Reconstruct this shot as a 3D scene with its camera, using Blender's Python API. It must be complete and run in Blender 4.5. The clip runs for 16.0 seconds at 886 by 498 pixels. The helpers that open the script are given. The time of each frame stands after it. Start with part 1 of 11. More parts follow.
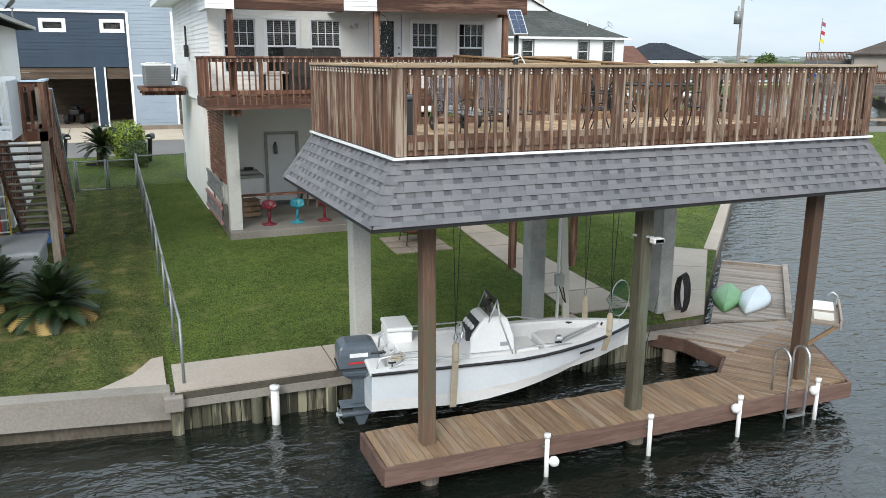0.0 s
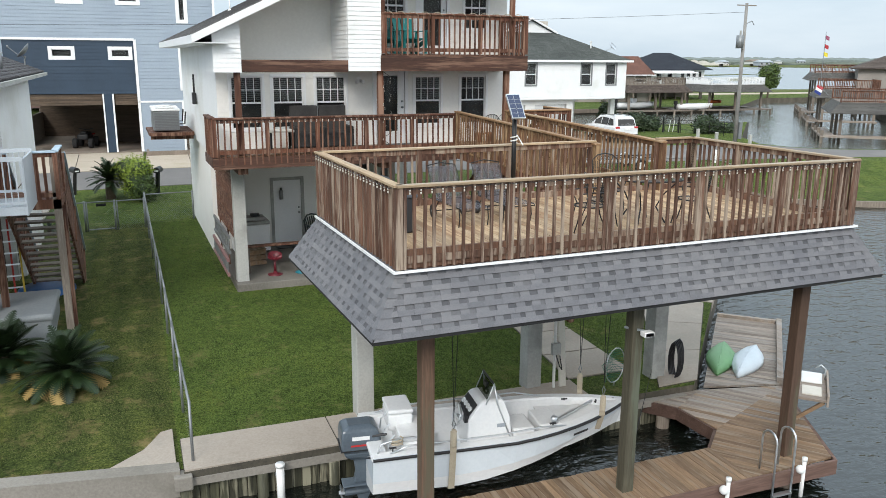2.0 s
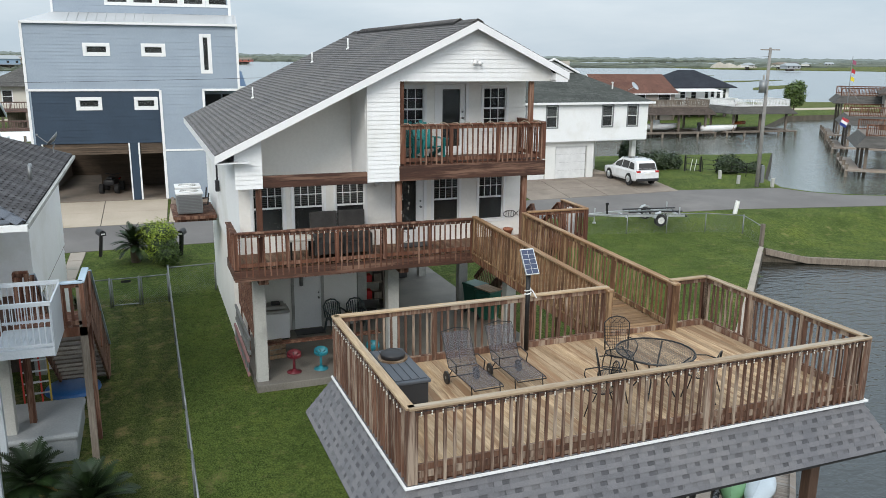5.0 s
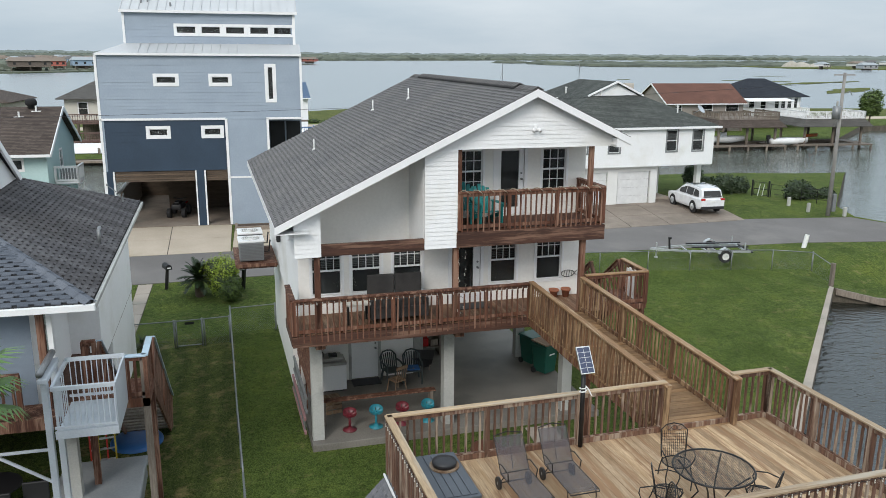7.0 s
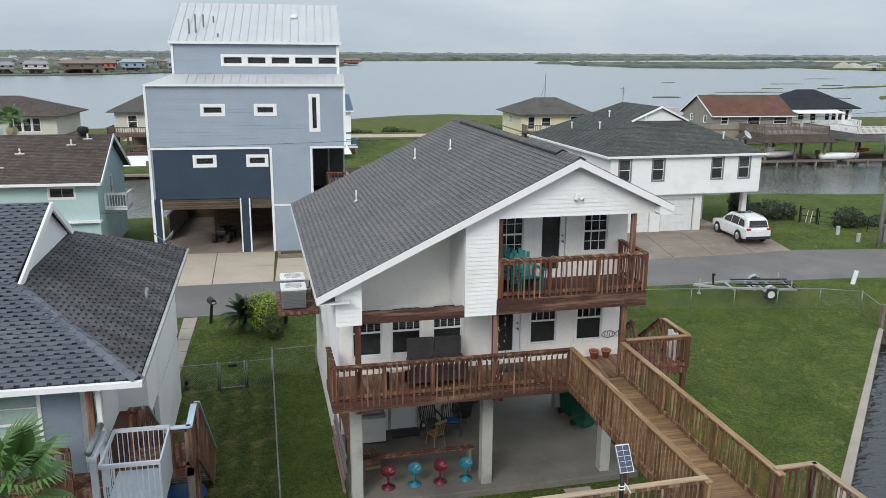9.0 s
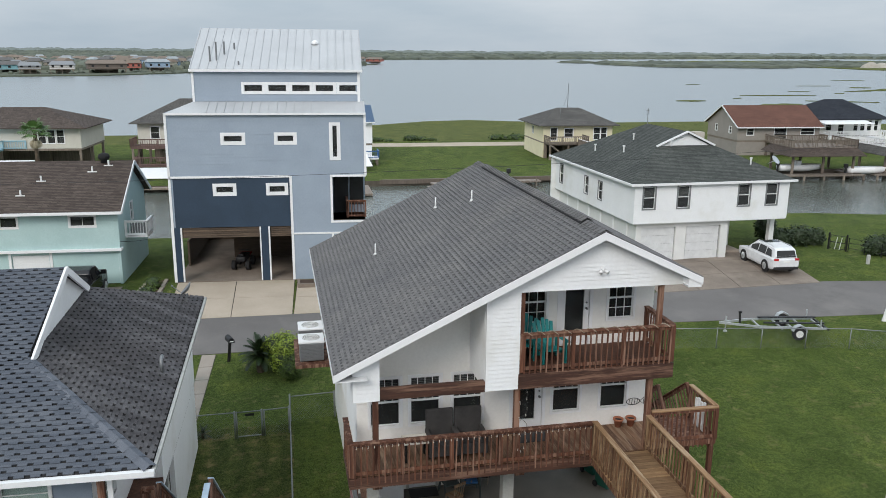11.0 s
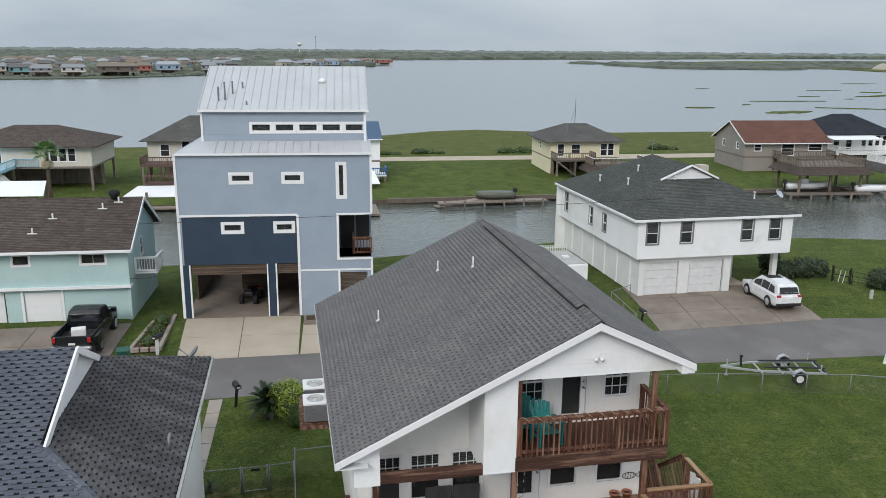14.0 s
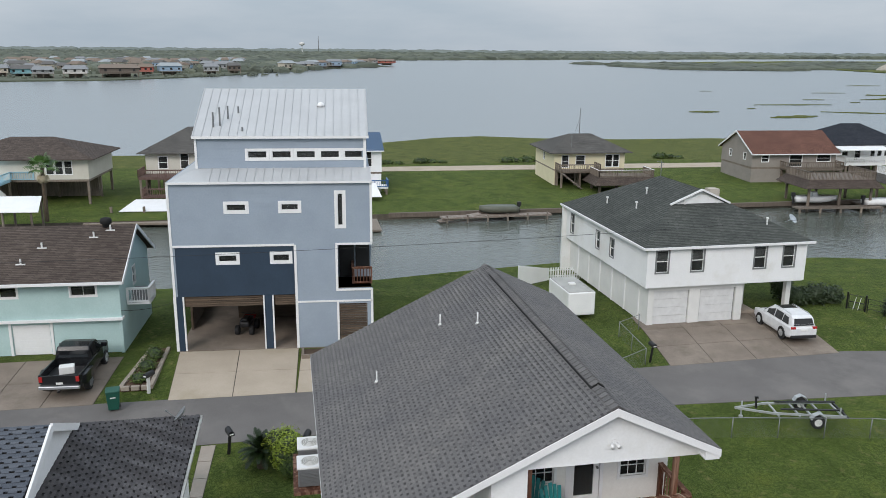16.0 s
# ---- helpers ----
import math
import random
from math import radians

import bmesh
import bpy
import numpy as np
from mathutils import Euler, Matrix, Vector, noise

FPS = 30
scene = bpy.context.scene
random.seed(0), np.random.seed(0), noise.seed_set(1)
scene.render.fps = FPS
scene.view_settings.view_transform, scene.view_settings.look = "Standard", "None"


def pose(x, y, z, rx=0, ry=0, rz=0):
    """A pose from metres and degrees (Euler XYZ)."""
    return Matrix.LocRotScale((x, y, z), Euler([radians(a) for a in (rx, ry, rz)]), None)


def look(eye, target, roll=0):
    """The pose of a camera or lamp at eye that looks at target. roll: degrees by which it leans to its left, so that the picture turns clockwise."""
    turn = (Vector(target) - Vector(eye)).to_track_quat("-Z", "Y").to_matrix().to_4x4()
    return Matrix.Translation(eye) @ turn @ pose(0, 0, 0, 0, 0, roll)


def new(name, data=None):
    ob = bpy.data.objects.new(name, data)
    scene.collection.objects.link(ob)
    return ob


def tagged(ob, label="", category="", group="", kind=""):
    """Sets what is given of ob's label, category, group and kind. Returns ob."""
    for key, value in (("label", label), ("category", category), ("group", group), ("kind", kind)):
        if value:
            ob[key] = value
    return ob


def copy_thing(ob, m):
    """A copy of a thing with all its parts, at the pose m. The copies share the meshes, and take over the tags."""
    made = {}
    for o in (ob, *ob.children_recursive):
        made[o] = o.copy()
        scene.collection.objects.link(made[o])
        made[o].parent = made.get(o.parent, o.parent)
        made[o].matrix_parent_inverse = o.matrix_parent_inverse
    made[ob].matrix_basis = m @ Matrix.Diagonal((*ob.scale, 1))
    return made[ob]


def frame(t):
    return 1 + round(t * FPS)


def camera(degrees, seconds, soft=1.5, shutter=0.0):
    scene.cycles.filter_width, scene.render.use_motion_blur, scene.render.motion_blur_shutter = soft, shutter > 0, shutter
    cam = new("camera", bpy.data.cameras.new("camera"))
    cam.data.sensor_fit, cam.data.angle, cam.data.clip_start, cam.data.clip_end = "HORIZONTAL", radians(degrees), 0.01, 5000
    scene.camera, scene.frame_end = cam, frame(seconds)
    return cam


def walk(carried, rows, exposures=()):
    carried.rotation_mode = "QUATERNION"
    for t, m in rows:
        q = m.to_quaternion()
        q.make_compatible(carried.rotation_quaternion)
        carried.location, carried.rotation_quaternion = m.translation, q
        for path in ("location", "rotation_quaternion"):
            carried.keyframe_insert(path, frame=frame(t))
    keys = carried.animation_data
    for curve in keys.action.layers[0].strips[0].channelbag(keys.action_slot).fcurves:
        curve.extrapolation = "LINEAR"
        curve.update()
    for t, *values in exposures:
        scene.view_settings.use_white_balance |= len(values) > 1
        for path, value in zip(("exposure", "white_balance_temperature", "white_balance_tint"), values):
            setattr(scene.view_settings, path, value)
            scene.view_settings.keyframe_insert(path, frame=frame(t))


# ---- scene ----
cam = camera(57.8, 16.0, soft=0.6)
METRES, EYE, TILT, LEAN, TURN = 14.5, 4.5, -13.4, -0.2, -21.3
ROWS = [
    (0.0, 0.0, 0.0, 0.0, -0.0, -0.0, -0.0),
    (0.5, 0.0009, -0.0087, 0.0226, 0.08, 0.04, -0.1),
    (1.0, 0.0032, -0.0168, 0.044, 0.16, 0.04, -0.14),
    (1.5, 0.0038, -0.0259, 0.0656, 0.25, 0.02, -0.15),
    (2.0, 0.0055, -0.0332, 0.0928, 0.33, 0.03, -0.21),
    (2.5, 0.0082, -0.038, 0.1251, 0.39, 0.04, -0.28),
    (3.0, 0.0098, -0.0423, 0.159, 0.46, 0.05, -0.32),
    (3.5, 0.0086, -0.0457, 0.1907, 0.53, 0.05, -0.35),
    (4.0, 0.0085, -0.0475, 0.2221, 0.58, 0.03, -0.39),
    (6.5, 0.0181, -0.0507, 0.3736, 5.28, -0.22, -1.48),
    (7.0, 0.0163, -0.0469, 0.4041, 6.16, -0.28, -1.66),
    (7.5, 0.015, -0.0458, 0.4344, 6.99, -0.36, -1.84),
    (8.0, 0.0165, -0.0489, 0.4632, 7.78, -0.4, -1.99),
    (8.5, 0.0156, -0.0515, 0.4922, 8.44, -0.4, -2.16),
    (9.0, 0.0131, -0.0515, 0.5217, 9.06, -0.42, -2.33),
    (9.5, 0.011, -0.0502, 0.5525, 9.59, -0.48, -2.47),
    (12.0, 0.0047, -0.0021, 0.7081, 10.84, -0.75, -2.8),
    (12.5, 0.0112, -0.01, 0.7362, 10.95, -0.8, -2.82),
    (13.0, 0.0166, -0.0237, 0.7581, 11.04, -0.8, -2.85),
    (13.5, 0.0177, -0.0378, 0.7783, 11.11, -0.75, -2.87),
    (14.0, 0.0162, -0.0462, 0.8002, 11.17, -0.73, -2.91),
    (14.5, 0.0115, -0.0437, 0.8239, 11.22, -0.74, -2.94),
    (15.0, 0.0033, -0.0229, 0.8527, 11.28, -0.73, -2.98),
    (15.5, -0.0058, 0.0138, 0.8839, 11.31, -0.75, -2.98),
    (16.0, -0.0122, 0.0623, 0.9198, 11.34, -0.78, -2.97),
]
walk(cam, [(t, pose(0, 0, EYE, TILT, LEAN, TURN) @ pose(METRES * x, METRES * y, METRES * z, 90 + pitch, roll, yaw)) for t, x, y, z, yaw, pitch, roll in ROWS],
     [(0, 0.47, 6500, 10.3), (3.5, 0.22, 6500, 10.5), (9, -0.09, 6500, 11.5), (16, -0.28, 6500, 13.5)])

# ---- world and light: a bright overcast day ----
world = bpy.data.worlds.new("sky")
scene.world = world
world.use_nodes = True
wt = world.node_tree
wt.nodes.clear()
w_out = wt.nodes.new("ShaderNodeOutputWorld")
w_bg = wt.nodes.new("ShaderNodeBackground")
w_sky = wt.nodes.new("ShaderNodeTexSky")
w_sky.sky_type = "NISHITA"
w_sky.sun_disc = False
w_sky.sun_elevation = radians(35)
w_sky.sun_rotation = radians(145)
w_sky.air_density, w_sky.dust_density = 1.0, 3.0
w_co = wt.nodes.new("ShaderNodeTexCoord")
w_map = wt.nodes.new("ShaderNodeMapping")
w_map.inputs["Scale"].default_value = (1.0, 1.0, 4.5)
w_no = wt.nodes.new("ShaderNodeTexNoise")
w_no.inputs["Scale"].default_value = 2.2
w_no.inputs["Detail"].default_value = 7
w_no.inputs["Roughness"].default_value = 0.55
w_ramp = wt.nodes.new("ShaderNodeValToRGB")
w_ramp.color_ramp.elements[0].position, w_ramp.color_ramp.elements[0].color = 0.34, (6.1, 7.45, 8.5, 1)
w_ramp.color_ramp.elements[1].position, w_ramp.color_ramp.elements[1].color = 0.66, (8.5, 9.5, 10.2, 1)
w_mix = wt.nodes.new("ShaderNodeMix")
w_mix.data_type = "RGBA"
w_mix.inputs["Factor"].default_value = 0.88
wt.links.new(w_co.outputs["Generated"], w_map.inputs["Vector"])
wt.links.new(w_map.outputs["Vector"], w_no.inputs["Vector"])
wt.links.new(w_no.outputs["Fac"], w_ramp.inputs["Fac"])
wt.links.new(w_sky.outputs["Color"], w_mix.inputs["A"])
wt.links.new(w_ramp.outputs["Color"], w_mix.inputs["B"])
# an overcast sky is about twice as bright overhead as at the horizon
w_sep = wt.nodes.new("ShaderNodeSeparateXYZ")
w_up = wt.nodes.new("ShaderNodeMath")
w_up.operation, w_up.use_clamp = "MULTIPLY", False
w_up.inputs[1].default_value = 1.0
w_one = wt.nodes.new("ShaderNodeMath")
w_one.operation = "ADD"
w_one.inputs[1].default_value = 1.0
w_pos = wt.nodes.new("ShaderNodeMath")
w_pos.operation = "MAXIMUM"
w_pos.inputs[1].default_value = 0.0
w_scale = wt.nodes.new("ShaderNodeVectorMath")
w_scale.operation = "SCALE"
wt.links.new(w_co.outputs["Generated"], w_sep.inputs[0])
wt.links.new(w_sep.outputs["Z"], w_pos.inputs[0])
wt.links.new(w_pos.outputs[0], w_up.inputs[0])
wt.links.new(w_up.outputs[0], w_one.inputs[0])
wt.links.new(w_mix.outputs["Result"], w_scale.inputs[0])
wt.links.new(w_one.outputs[0], w_scale.inputs["Scale"])
wt.links.new(w_scale.outputs[0], w_bg.inputs["Color"])
w_bg.inputs["Strength"].default_value = 0.084
wt.links.new(w_bg.outputs["Background"], w_out.inputs["Surface"])

sun_data = bpy.data.lights.new("sun", "SUN")
sun_data.energy, sun_data.angle, sun_data.color = 1.85, radians(25), (1.0, 0.95, 0.88)
sun = new("sun", sun_data)
sun.matrix_world = look((0, 0, 40), (21, 30, 14))

# ---- materials ----
def nodes_of(name):
    m = bpy.data.materials.new(name)
    m.use_nodes = True
    nt = m.node_tree
    return m, nt, nt.nodes["Principled BSDF"]


def add(nt, kind, **sockets):
    n = nt.nodes.new(kind)
    for k, v in sockets.items():
        n.inputs[k.replace("_", " ")].default_value = v
    return n


def place_of(nt, stretch=(1, 1, 1), space="world"):
    """Coordinates in metres: the place in the world, or in the object."""
    if space == "world":
        src = nt.nodes.new("ShaderNodeNewGeometry").outputs["Position"]
    else:
        src = nt.nodes.new("ShaderNodeTexCoord").outputs["Object"]
    mp = add(nt, "ShaderNodeMapping", Scale=stretch)
    nt.links.new(src, mp.inputs["Vector"])
    return mp.outputs["Vector"]


def ramp(nt, src, stops):
    r = nt.nodes.new("ShaderNodeValToRGB")
    e = r.color_ramp.elements
    while len(e) < len(stops):
        e.new(0.5)
    for el, (p, c) in zip(e, stops):
        el.position, el.color = p, (*c, 1) if len(c) == 3 else c
    nt.links.new(src, r.inputs["Fac"])
    return r.outputs["Color"]


def mixc(nt, fac, a, b, how="MIX"):
    m = nt.nodes.new("ShaderNodeMix")
    m.data_type, m.blend_type = "RGBA", how
    for key, v in (("Factor", fac), ("A", a), ("B", b)):
        if isinstance(v, (int, float)):
            m.inputs[key].default_value = v
        elif isinstance(v, tuple):
            m.inputs[key].default_value = (*v, 1) if len(v) == 3 else v
        else:
            nt.links.new(v, m.inputs[key])
    return m.outputs["Result"]


def noise_of(nt, vec, scale, detail=4, rough=0.55):
    n = add(nt, "ShaderNodeTexNoise", Scale=scale, Detail=detail, Roughness=rough)
    nt.links.new(vec, n.inputs["Vector"])
    return n.outputs["Fac"]


def bumped(nt, bsdf, height, strength, dist):
    b = add(nt, "ShaderNodeBump", Strength=strength, Distance=dist)
    nt.links.new(height, b.inputs["Height"])
    nt.links.new(b.outputs["Normal"], bsdf.inputs["Normal"])


def surface(name, c1, c2, coarse=1.5, fine=30.0, rough=0.7, metal=0.0, bump=0.3, dist=0.004, stretch=(1, 1, 1), space="world", rand="", spec=0.5, stain=None):
    """A surface in two tones with coarse and fine variation; rand: 'object' or 'island' shifts each piece."""
    m, nt, b = nodes_of(name)
    v = place_of(nt, stretch, space)
    n1, n2 = noise_of(nt, v, coarse, 5), noise_of(nt, v, fine, 3)
    f = nt.nodes.new("ShaderNodeMath")
    f.operation = "MULTIPLY_ADD"
    nt.links.new(n2, f.inputs[0])
    f.inputs[1].default_value = 0.45
    h = nt.nodes.new("ShaderNodeMath")
    h.operation = "MULTIPLY"
    nt.links.new(n1, h.inputs[0])
    h.inputs[1].default_value = 0.55
    nt.links.new(h.outputs[0], f.inputs[2])
    col = ramp(nt, f.outputs[0], [(0.36, c1), (0.64, c2)])
    if rand:
        r = nt.nodes.new("ShaderNodeObjectInfo").outputs["Random"] if rand == "object" else nt.nodes.new("ShaderNodeNewGeometry").outputs["Random Per Island"]
        tone = ramp(nt, r, [(0.0, (0.66, 0.66, 0.66)), (0.5, (0.95, 0.95, 0.95)), (1.0, (1.25, 1.22, 1.18))])
        col = mixc(nt, 1.0, col, tone, "MULTIPLY")
    if stain:
        s = ramp(nt, noise_of(nt, v, stain[1], 6, 0.65), [(0.52, (0, 0, 0)), (0.68, (1, 1, 1))])
        col = mixc(nt, s, col, stain[0])
    nt.links.new(col, b.inputs["Base Color"])
    b.inputs["Roughness"].default_value = rough
    b.inputs["Metallic"].default_value = metal
    b.inputs["Specular IOR Level"].default_value = spec
    if bump:
        bumped(nt, b, n2, bump, dist)
    return m


def wood(name, c1, c2, grain=(9, 9, 0.7), rough=0.75, rand="object", weather=None):
    """Sawn boards: grain drawn out along the local length, each board a little different."""
    m, nt, b = nodes_of(name)
    v = place_of(nt, grain, "object")
    info = nt.nodes.new("ShaderNodeObjectInfo")
    if rand == "object":
        off = nt.nodes.new("ShaderNodeVectorMath")
        off.operation = "ADD"
        sc = nt.nodes.new("ShaderNodeVectorMath")
        sc.operation = "SCALE"
        sc.inputs[0].default_value = (37, 53, 71)
        nt.links.new(info.outputs["Random"], sc.inputs["Scale"])
        nt.links.new(v, off.inputs[0])
        nt.links.new(sc.outputs[0], off.inputs[1])
        v = off.outputs[0]
        r = info.outputs["Random"]
    else:
        r = nt.nodes.new("ShaderNodeNewGeometry").outputs["Random Per Island"]
    n1, n2 = noise_of(nt, v, 1.2, 5, 0.6), noise_of(nt, v, 7, 4, 0.6)
    mid = tuple((p + q) / 2 for p, q in zip(c1, c2))
    col = ramp(nt, n1, [(0.3, c1), (0.5, mid), (0.72, c2)])
    tone = ramp(nt, r, [(0.0, (0.62, 0.58, 0.55)), (0.45, (0.95, 0.95, 0.95)), (1.0, (1.3, 1.28, 1.24))])
    col = mixc(nt, 0.9, col, tone, "MULTIPLY")
    streak = ramp(nt, n2, [(0.42, (0.62, 0.6, 0.58)), (0.6, (1, 1, 1))])
    col = mixc(nt, 0.6, col, streak, "MULTIPLY")
    if weather:
        w = ramp(nt, noise_of(nt, v, 0.7, 4, 0.7), [(0.5, (0, 0, 0)), (0.62, (1, 1, 1))])
        col = mixc(nt, w, col, weather)
    nt.links.new(col, b.inputs["Base Color"])
    b.inputs["Roughness"].default_value = rough
    bumped(nt, b, n2, 0.5, 0.004)
    return m


def shingle_mat(name, dark, mid, light, rand="island", rough=0.9, streak=False):
    m, nt, b = nodes_of(name)
    v = place_of(nt)
    r = nt.nodes.new("ShaderNodeObjectInfo").outputs["Random"] if rand == "object" else nt.nodes.new("ShaderNodeNewGeometry").outputs["Random Per Island"]
    col = ramp(nt, r, [(0.0, dark), (0.45, mid), (1.0, light)])
    fleck = ramp(nt, noise_of(nt, v, 220, 2, 0.7), [(0.35, (0.6, 0.6, 0.6)), (0.65, (1.25, 1.25, 1.25))])
    col = mixc(nt, 0.8, col, fleck, "MULTIPLY")
    wash = ramp(nt, noise_of(nt, v, 0.6, 4, 0.6), [(0.35, (0.86, 0.86, 0.88)), (0.7, (1.08, 1.06, 1.03))])
    col = mixc(nt, 0.9, col, wash, "MULTIPLY")
    if streak:
        run = ramp(nt, noise_of(nt, place_of(nt, (0.35, 1.6, 0.35)), 1.0, 4, 0.6), [(0.42, (0.62, 0.6, 0.6)), (0.6, (1.1, 1.1, 1.1))])
        col = mixc(nt, 1.0, col, run, "MULTIPLY")
    nt.links.new(col, b.inputs["Base Color"])
    b.inputs["Roughness"].default_value = rough
    b.inputs["Specular IOR Level"].default_value = 0.3
    bumped(nt, b, noise_of(nt, v, 160, 2, 0.7), 0.35, 0.003)
    return m


def far_roof_mat(name, dark, light, course=0.15):
    """Shingle courses too far off to build: tabs by a brick pattern in roof metres."""
    m, nt, b = nodes_of(name)
    v = place_of(nt)
    sep = nt.nodes.new("ShaderNodeSeparateXYZ")
    nt.links.new(v, sep.inputs[0])
    comb = nt.nodes.new("ShaderNodeCombineXYZ")
    plus = nt.nodes.new("ShaderNodeMath")
    plus.operation = "ADD"
    nt.links.new(sep.outputs[0], plus.inputs[0])
    nt.links.new(sep.outputs[1], plus.inputs[1])
    nt.links.new(plus.outputs[0], comb.inputs[0])
    nt.links.new(sep.outputs[2], comb.inputs[1])
    br = add(nt, "ShaderNodeTexBrick", Color1=(*dark, 1), Color2=(*light, 1), Mortar=(*[c * 0.45 for c in dark], 1), Scale=1.0)
    br.inputs["Mortar Size"].default_value = 0.007
    br.inputs["Brick Width"].default_value = 0.34
    br.inputs["Row Height"].default_value = course * 0.45
    nt.links.new(comb.outputs[0], br.inputs["Vector"])
    wash = ramp(nt, noise_of(nt, v, 0.5, 5, 0.65), [(0.3, (0.8, 0.8, 0.8)), (0.7, (1.15, 1.15, 1.12))])
    col = mixc(nt, 1.0, br.outputs["Color"], wash, "MULTIPLY")
    fleck = ramp(nt, noise_of(nt, v, 40, 2, 0.7), [(0.35, (0.75, 0.75, 0.75)), (0.65, (1.2, 1.2, 1.2))])
    col = mixc(nt, 0.8, col, fleck, "MULTIPLY")
    nt.links.new(col, b.inputs["Base Color"])
    b.inputs["Roughness"].default_value = 0.92
    b.inputs["Specular IOR Level"].default_value = 0.25
    return m


def grass_mat(name, c_dark, c_mid, c_light, dry, stripe=0.0):
    m, nt, b = nodes_of(name)
    v = place_of(nt)
    fine = noise_of(nt, v, 26, 5, 0.75)
    patch = noise_of(nt, v, 0.55, 5, 0.6)
    col = ramp(nt, fine, [(0.36, c_dark), (0.5, c_mid), (0.64, c_light)])
    wash = ramp(nt, patch, [(0.3, (0.66, 0.7, 0.62)), (0.52, (0.98, 0.98, 0.98)), (0.72, (1.3, 1.16, 1.0))])
    col = mixc(nt, 1.0, col, wash, "MULTIPLY")
    tuft = ramp(nt, noise_of(nt, v, 6.5, 4, 0.7), [(0.38, (0.66, 0.68, 0.66)), (0.5, (0.96, 0.96, 0.96)), (0.62, (1.2, 1.16, 1.12))])
    col = mixc(nt, 1.0, col, tuft, "MULTIPLY")
    lo = 0.52 if stripe else 0.57
    d = ramp(nt, noise_of(nt, v, 1.7, 6, 0.7), [(lo, (0, 0, 0)), (lo + 0.15, (0.75, 0.75, 0.75))])
    col = mixc(nt, d, col, dry)
    if stripe:
        wv = add(nt, "ShaderNodeTexWave", Scale=0.42, Distortion=4.5, Detail=3)
        wv.bands_direction = "X"
        nt.links.new(v, wv.inputs["Vector"])
        st = ramp(nt, wv.outputs["Fac"], [(0.2, (0.78, 0.81, 0.78)), (0.8, (1.1, 1.08, 1.04))])
        col = mixc(nt, stripe, col, st, "MULTIPLY")
    nt.links.new(col, b.inputs["Base Color"])
    b.inputs["Roughness"].default_value = 0.95
    b.inputs["Specular IOR Level"].default_value = 0.15
    bumped(nt, b, fine, 0.9, 0.05)
    return m


def water_mat(name, deep, scale, strength, rough, ior):
    m, nt, b = nodes_of(name)
    v = place_of(nt, (1, 1.7, 1))
    n1, n2 = noise_of(nt, v, scale, 3, 0.5), noise_of(nt, v, scale * 4.2, 3, 0.5)
    s = nt.nodes.new("ShaderNodeMath")
    s.operation = "MULTIPLY_ADD"
    nt.links.new(n2, s.inputs[0])
    s.inputs[1].default_value = 0.2
    nt.links.new(n1, s.inputs[2])
    bumped(nt, b, s.outputs[0], strength, 0.25)
    b.inputs["Base Color"].default_value = (*deep, 1)
    b.inputs["Roughness"].default_value = rough
    b.inputs["IOR"].default_value = ior
    return m


def mesh_fabric(name, c, cover):
    """Fine open mesh: grey wire that covers a share of the surface."""
    m, nt, b = nodes_of(name)
    b.inputs["Base Color"].default_value = (*c, 1)
    b.inputs["Roughness"].default_value = 0.6
    b.inputs["Alpha"].default_value = cover
    return m


def glass_mat(name, tint=(0.86, 0.9, 0.9), rough=0.02):
    m, nt, b = nodes_of(name)
    b.inputs["Base Color"].default_value = (*tint, 1)
    b.inputs["Roughness"].default_value = rough
    b.inputs["Transmission Weight"].default_value = 1.0
    b.inputs["IOR"].default_value = 1.25
    return m


def plain(name, c, rough=0.5, metal=0.0, spec=0.5):
    return surface(name, tuple(x * 0.9 for x in c), tuple(min(1, x * 1.08) for x in c), 3.0, 60.0, rough, metal, 0.08, 0.001, spec=spec)


M_WHITE = surface("white_siding", (0.80, 0.81, 0.81), (0.87, 0.88, 0.88), 0.7, 14, 0.55, bump=0.1, stain=((0.72, 0.72, 0.69), 0.35))
# white siding of the porch recess, warmed in colour for bounced light
M_CREAM = surface("cream_or_bounce_tinted_siding", (0.80, 0.785, 0.745), (0.87, 0.855, 0.815), 0.7, 14, 0.6, bump=0.1, stain=((0.74, 0.72, 0.67), 0.35))
M_STORE = surface("storeroom_paint", (0.80, 0.79, 0.75), (0.87, 0.86, 0.83), 0.8, 40, 0.8, bump=0.15, dist=0.002)
M_TRIM = surface("white_trim", (0.80, 0.81, 0.81), (0.88, 0.88, 0.88), 1.2, 30, 0.45, bump=0.08)
M_STUCCO = surface("white_stucco", (0.68, 0.69, 0.67), (0.78, 0.78, 0.76), 0.8, 40, 0.85, bump=0.3, dist=0.003)
M_CONC_GREY = surface("weathered_seawall", (0.20, 0.182, 0.155), (0.285, 0.262, 0.23), 0.7, 24, 0.9, bump=0.35, stain=((0.17, 0.155, 0.13), 0.6))
M_CONC = surface("concrete", (0.305, 0.258, 0.212), (0.40, 0.345, 0.29), 0.6, 25, 0.88, bump=0.35, stain=((0.27, 0.25, 0.21), 0.5))
M_CONC_PALE = surface("pale_concrete", (0.39, 0.325, 0.25), (0.49, 0.415, 0.33), 0.5, 22, 0.88, bump=0.3, stain=((0.38, 0.32, 0.23), 0.33))
M_CONC_DRIVE = surface("driveway_concrete", (0.165, 0.132, 0.105), (0.29, 0.24, 0.195), 0.6, 22, 0.9, bump=0.3, stain=((0.16, 0.13, 0.10), 0.4))
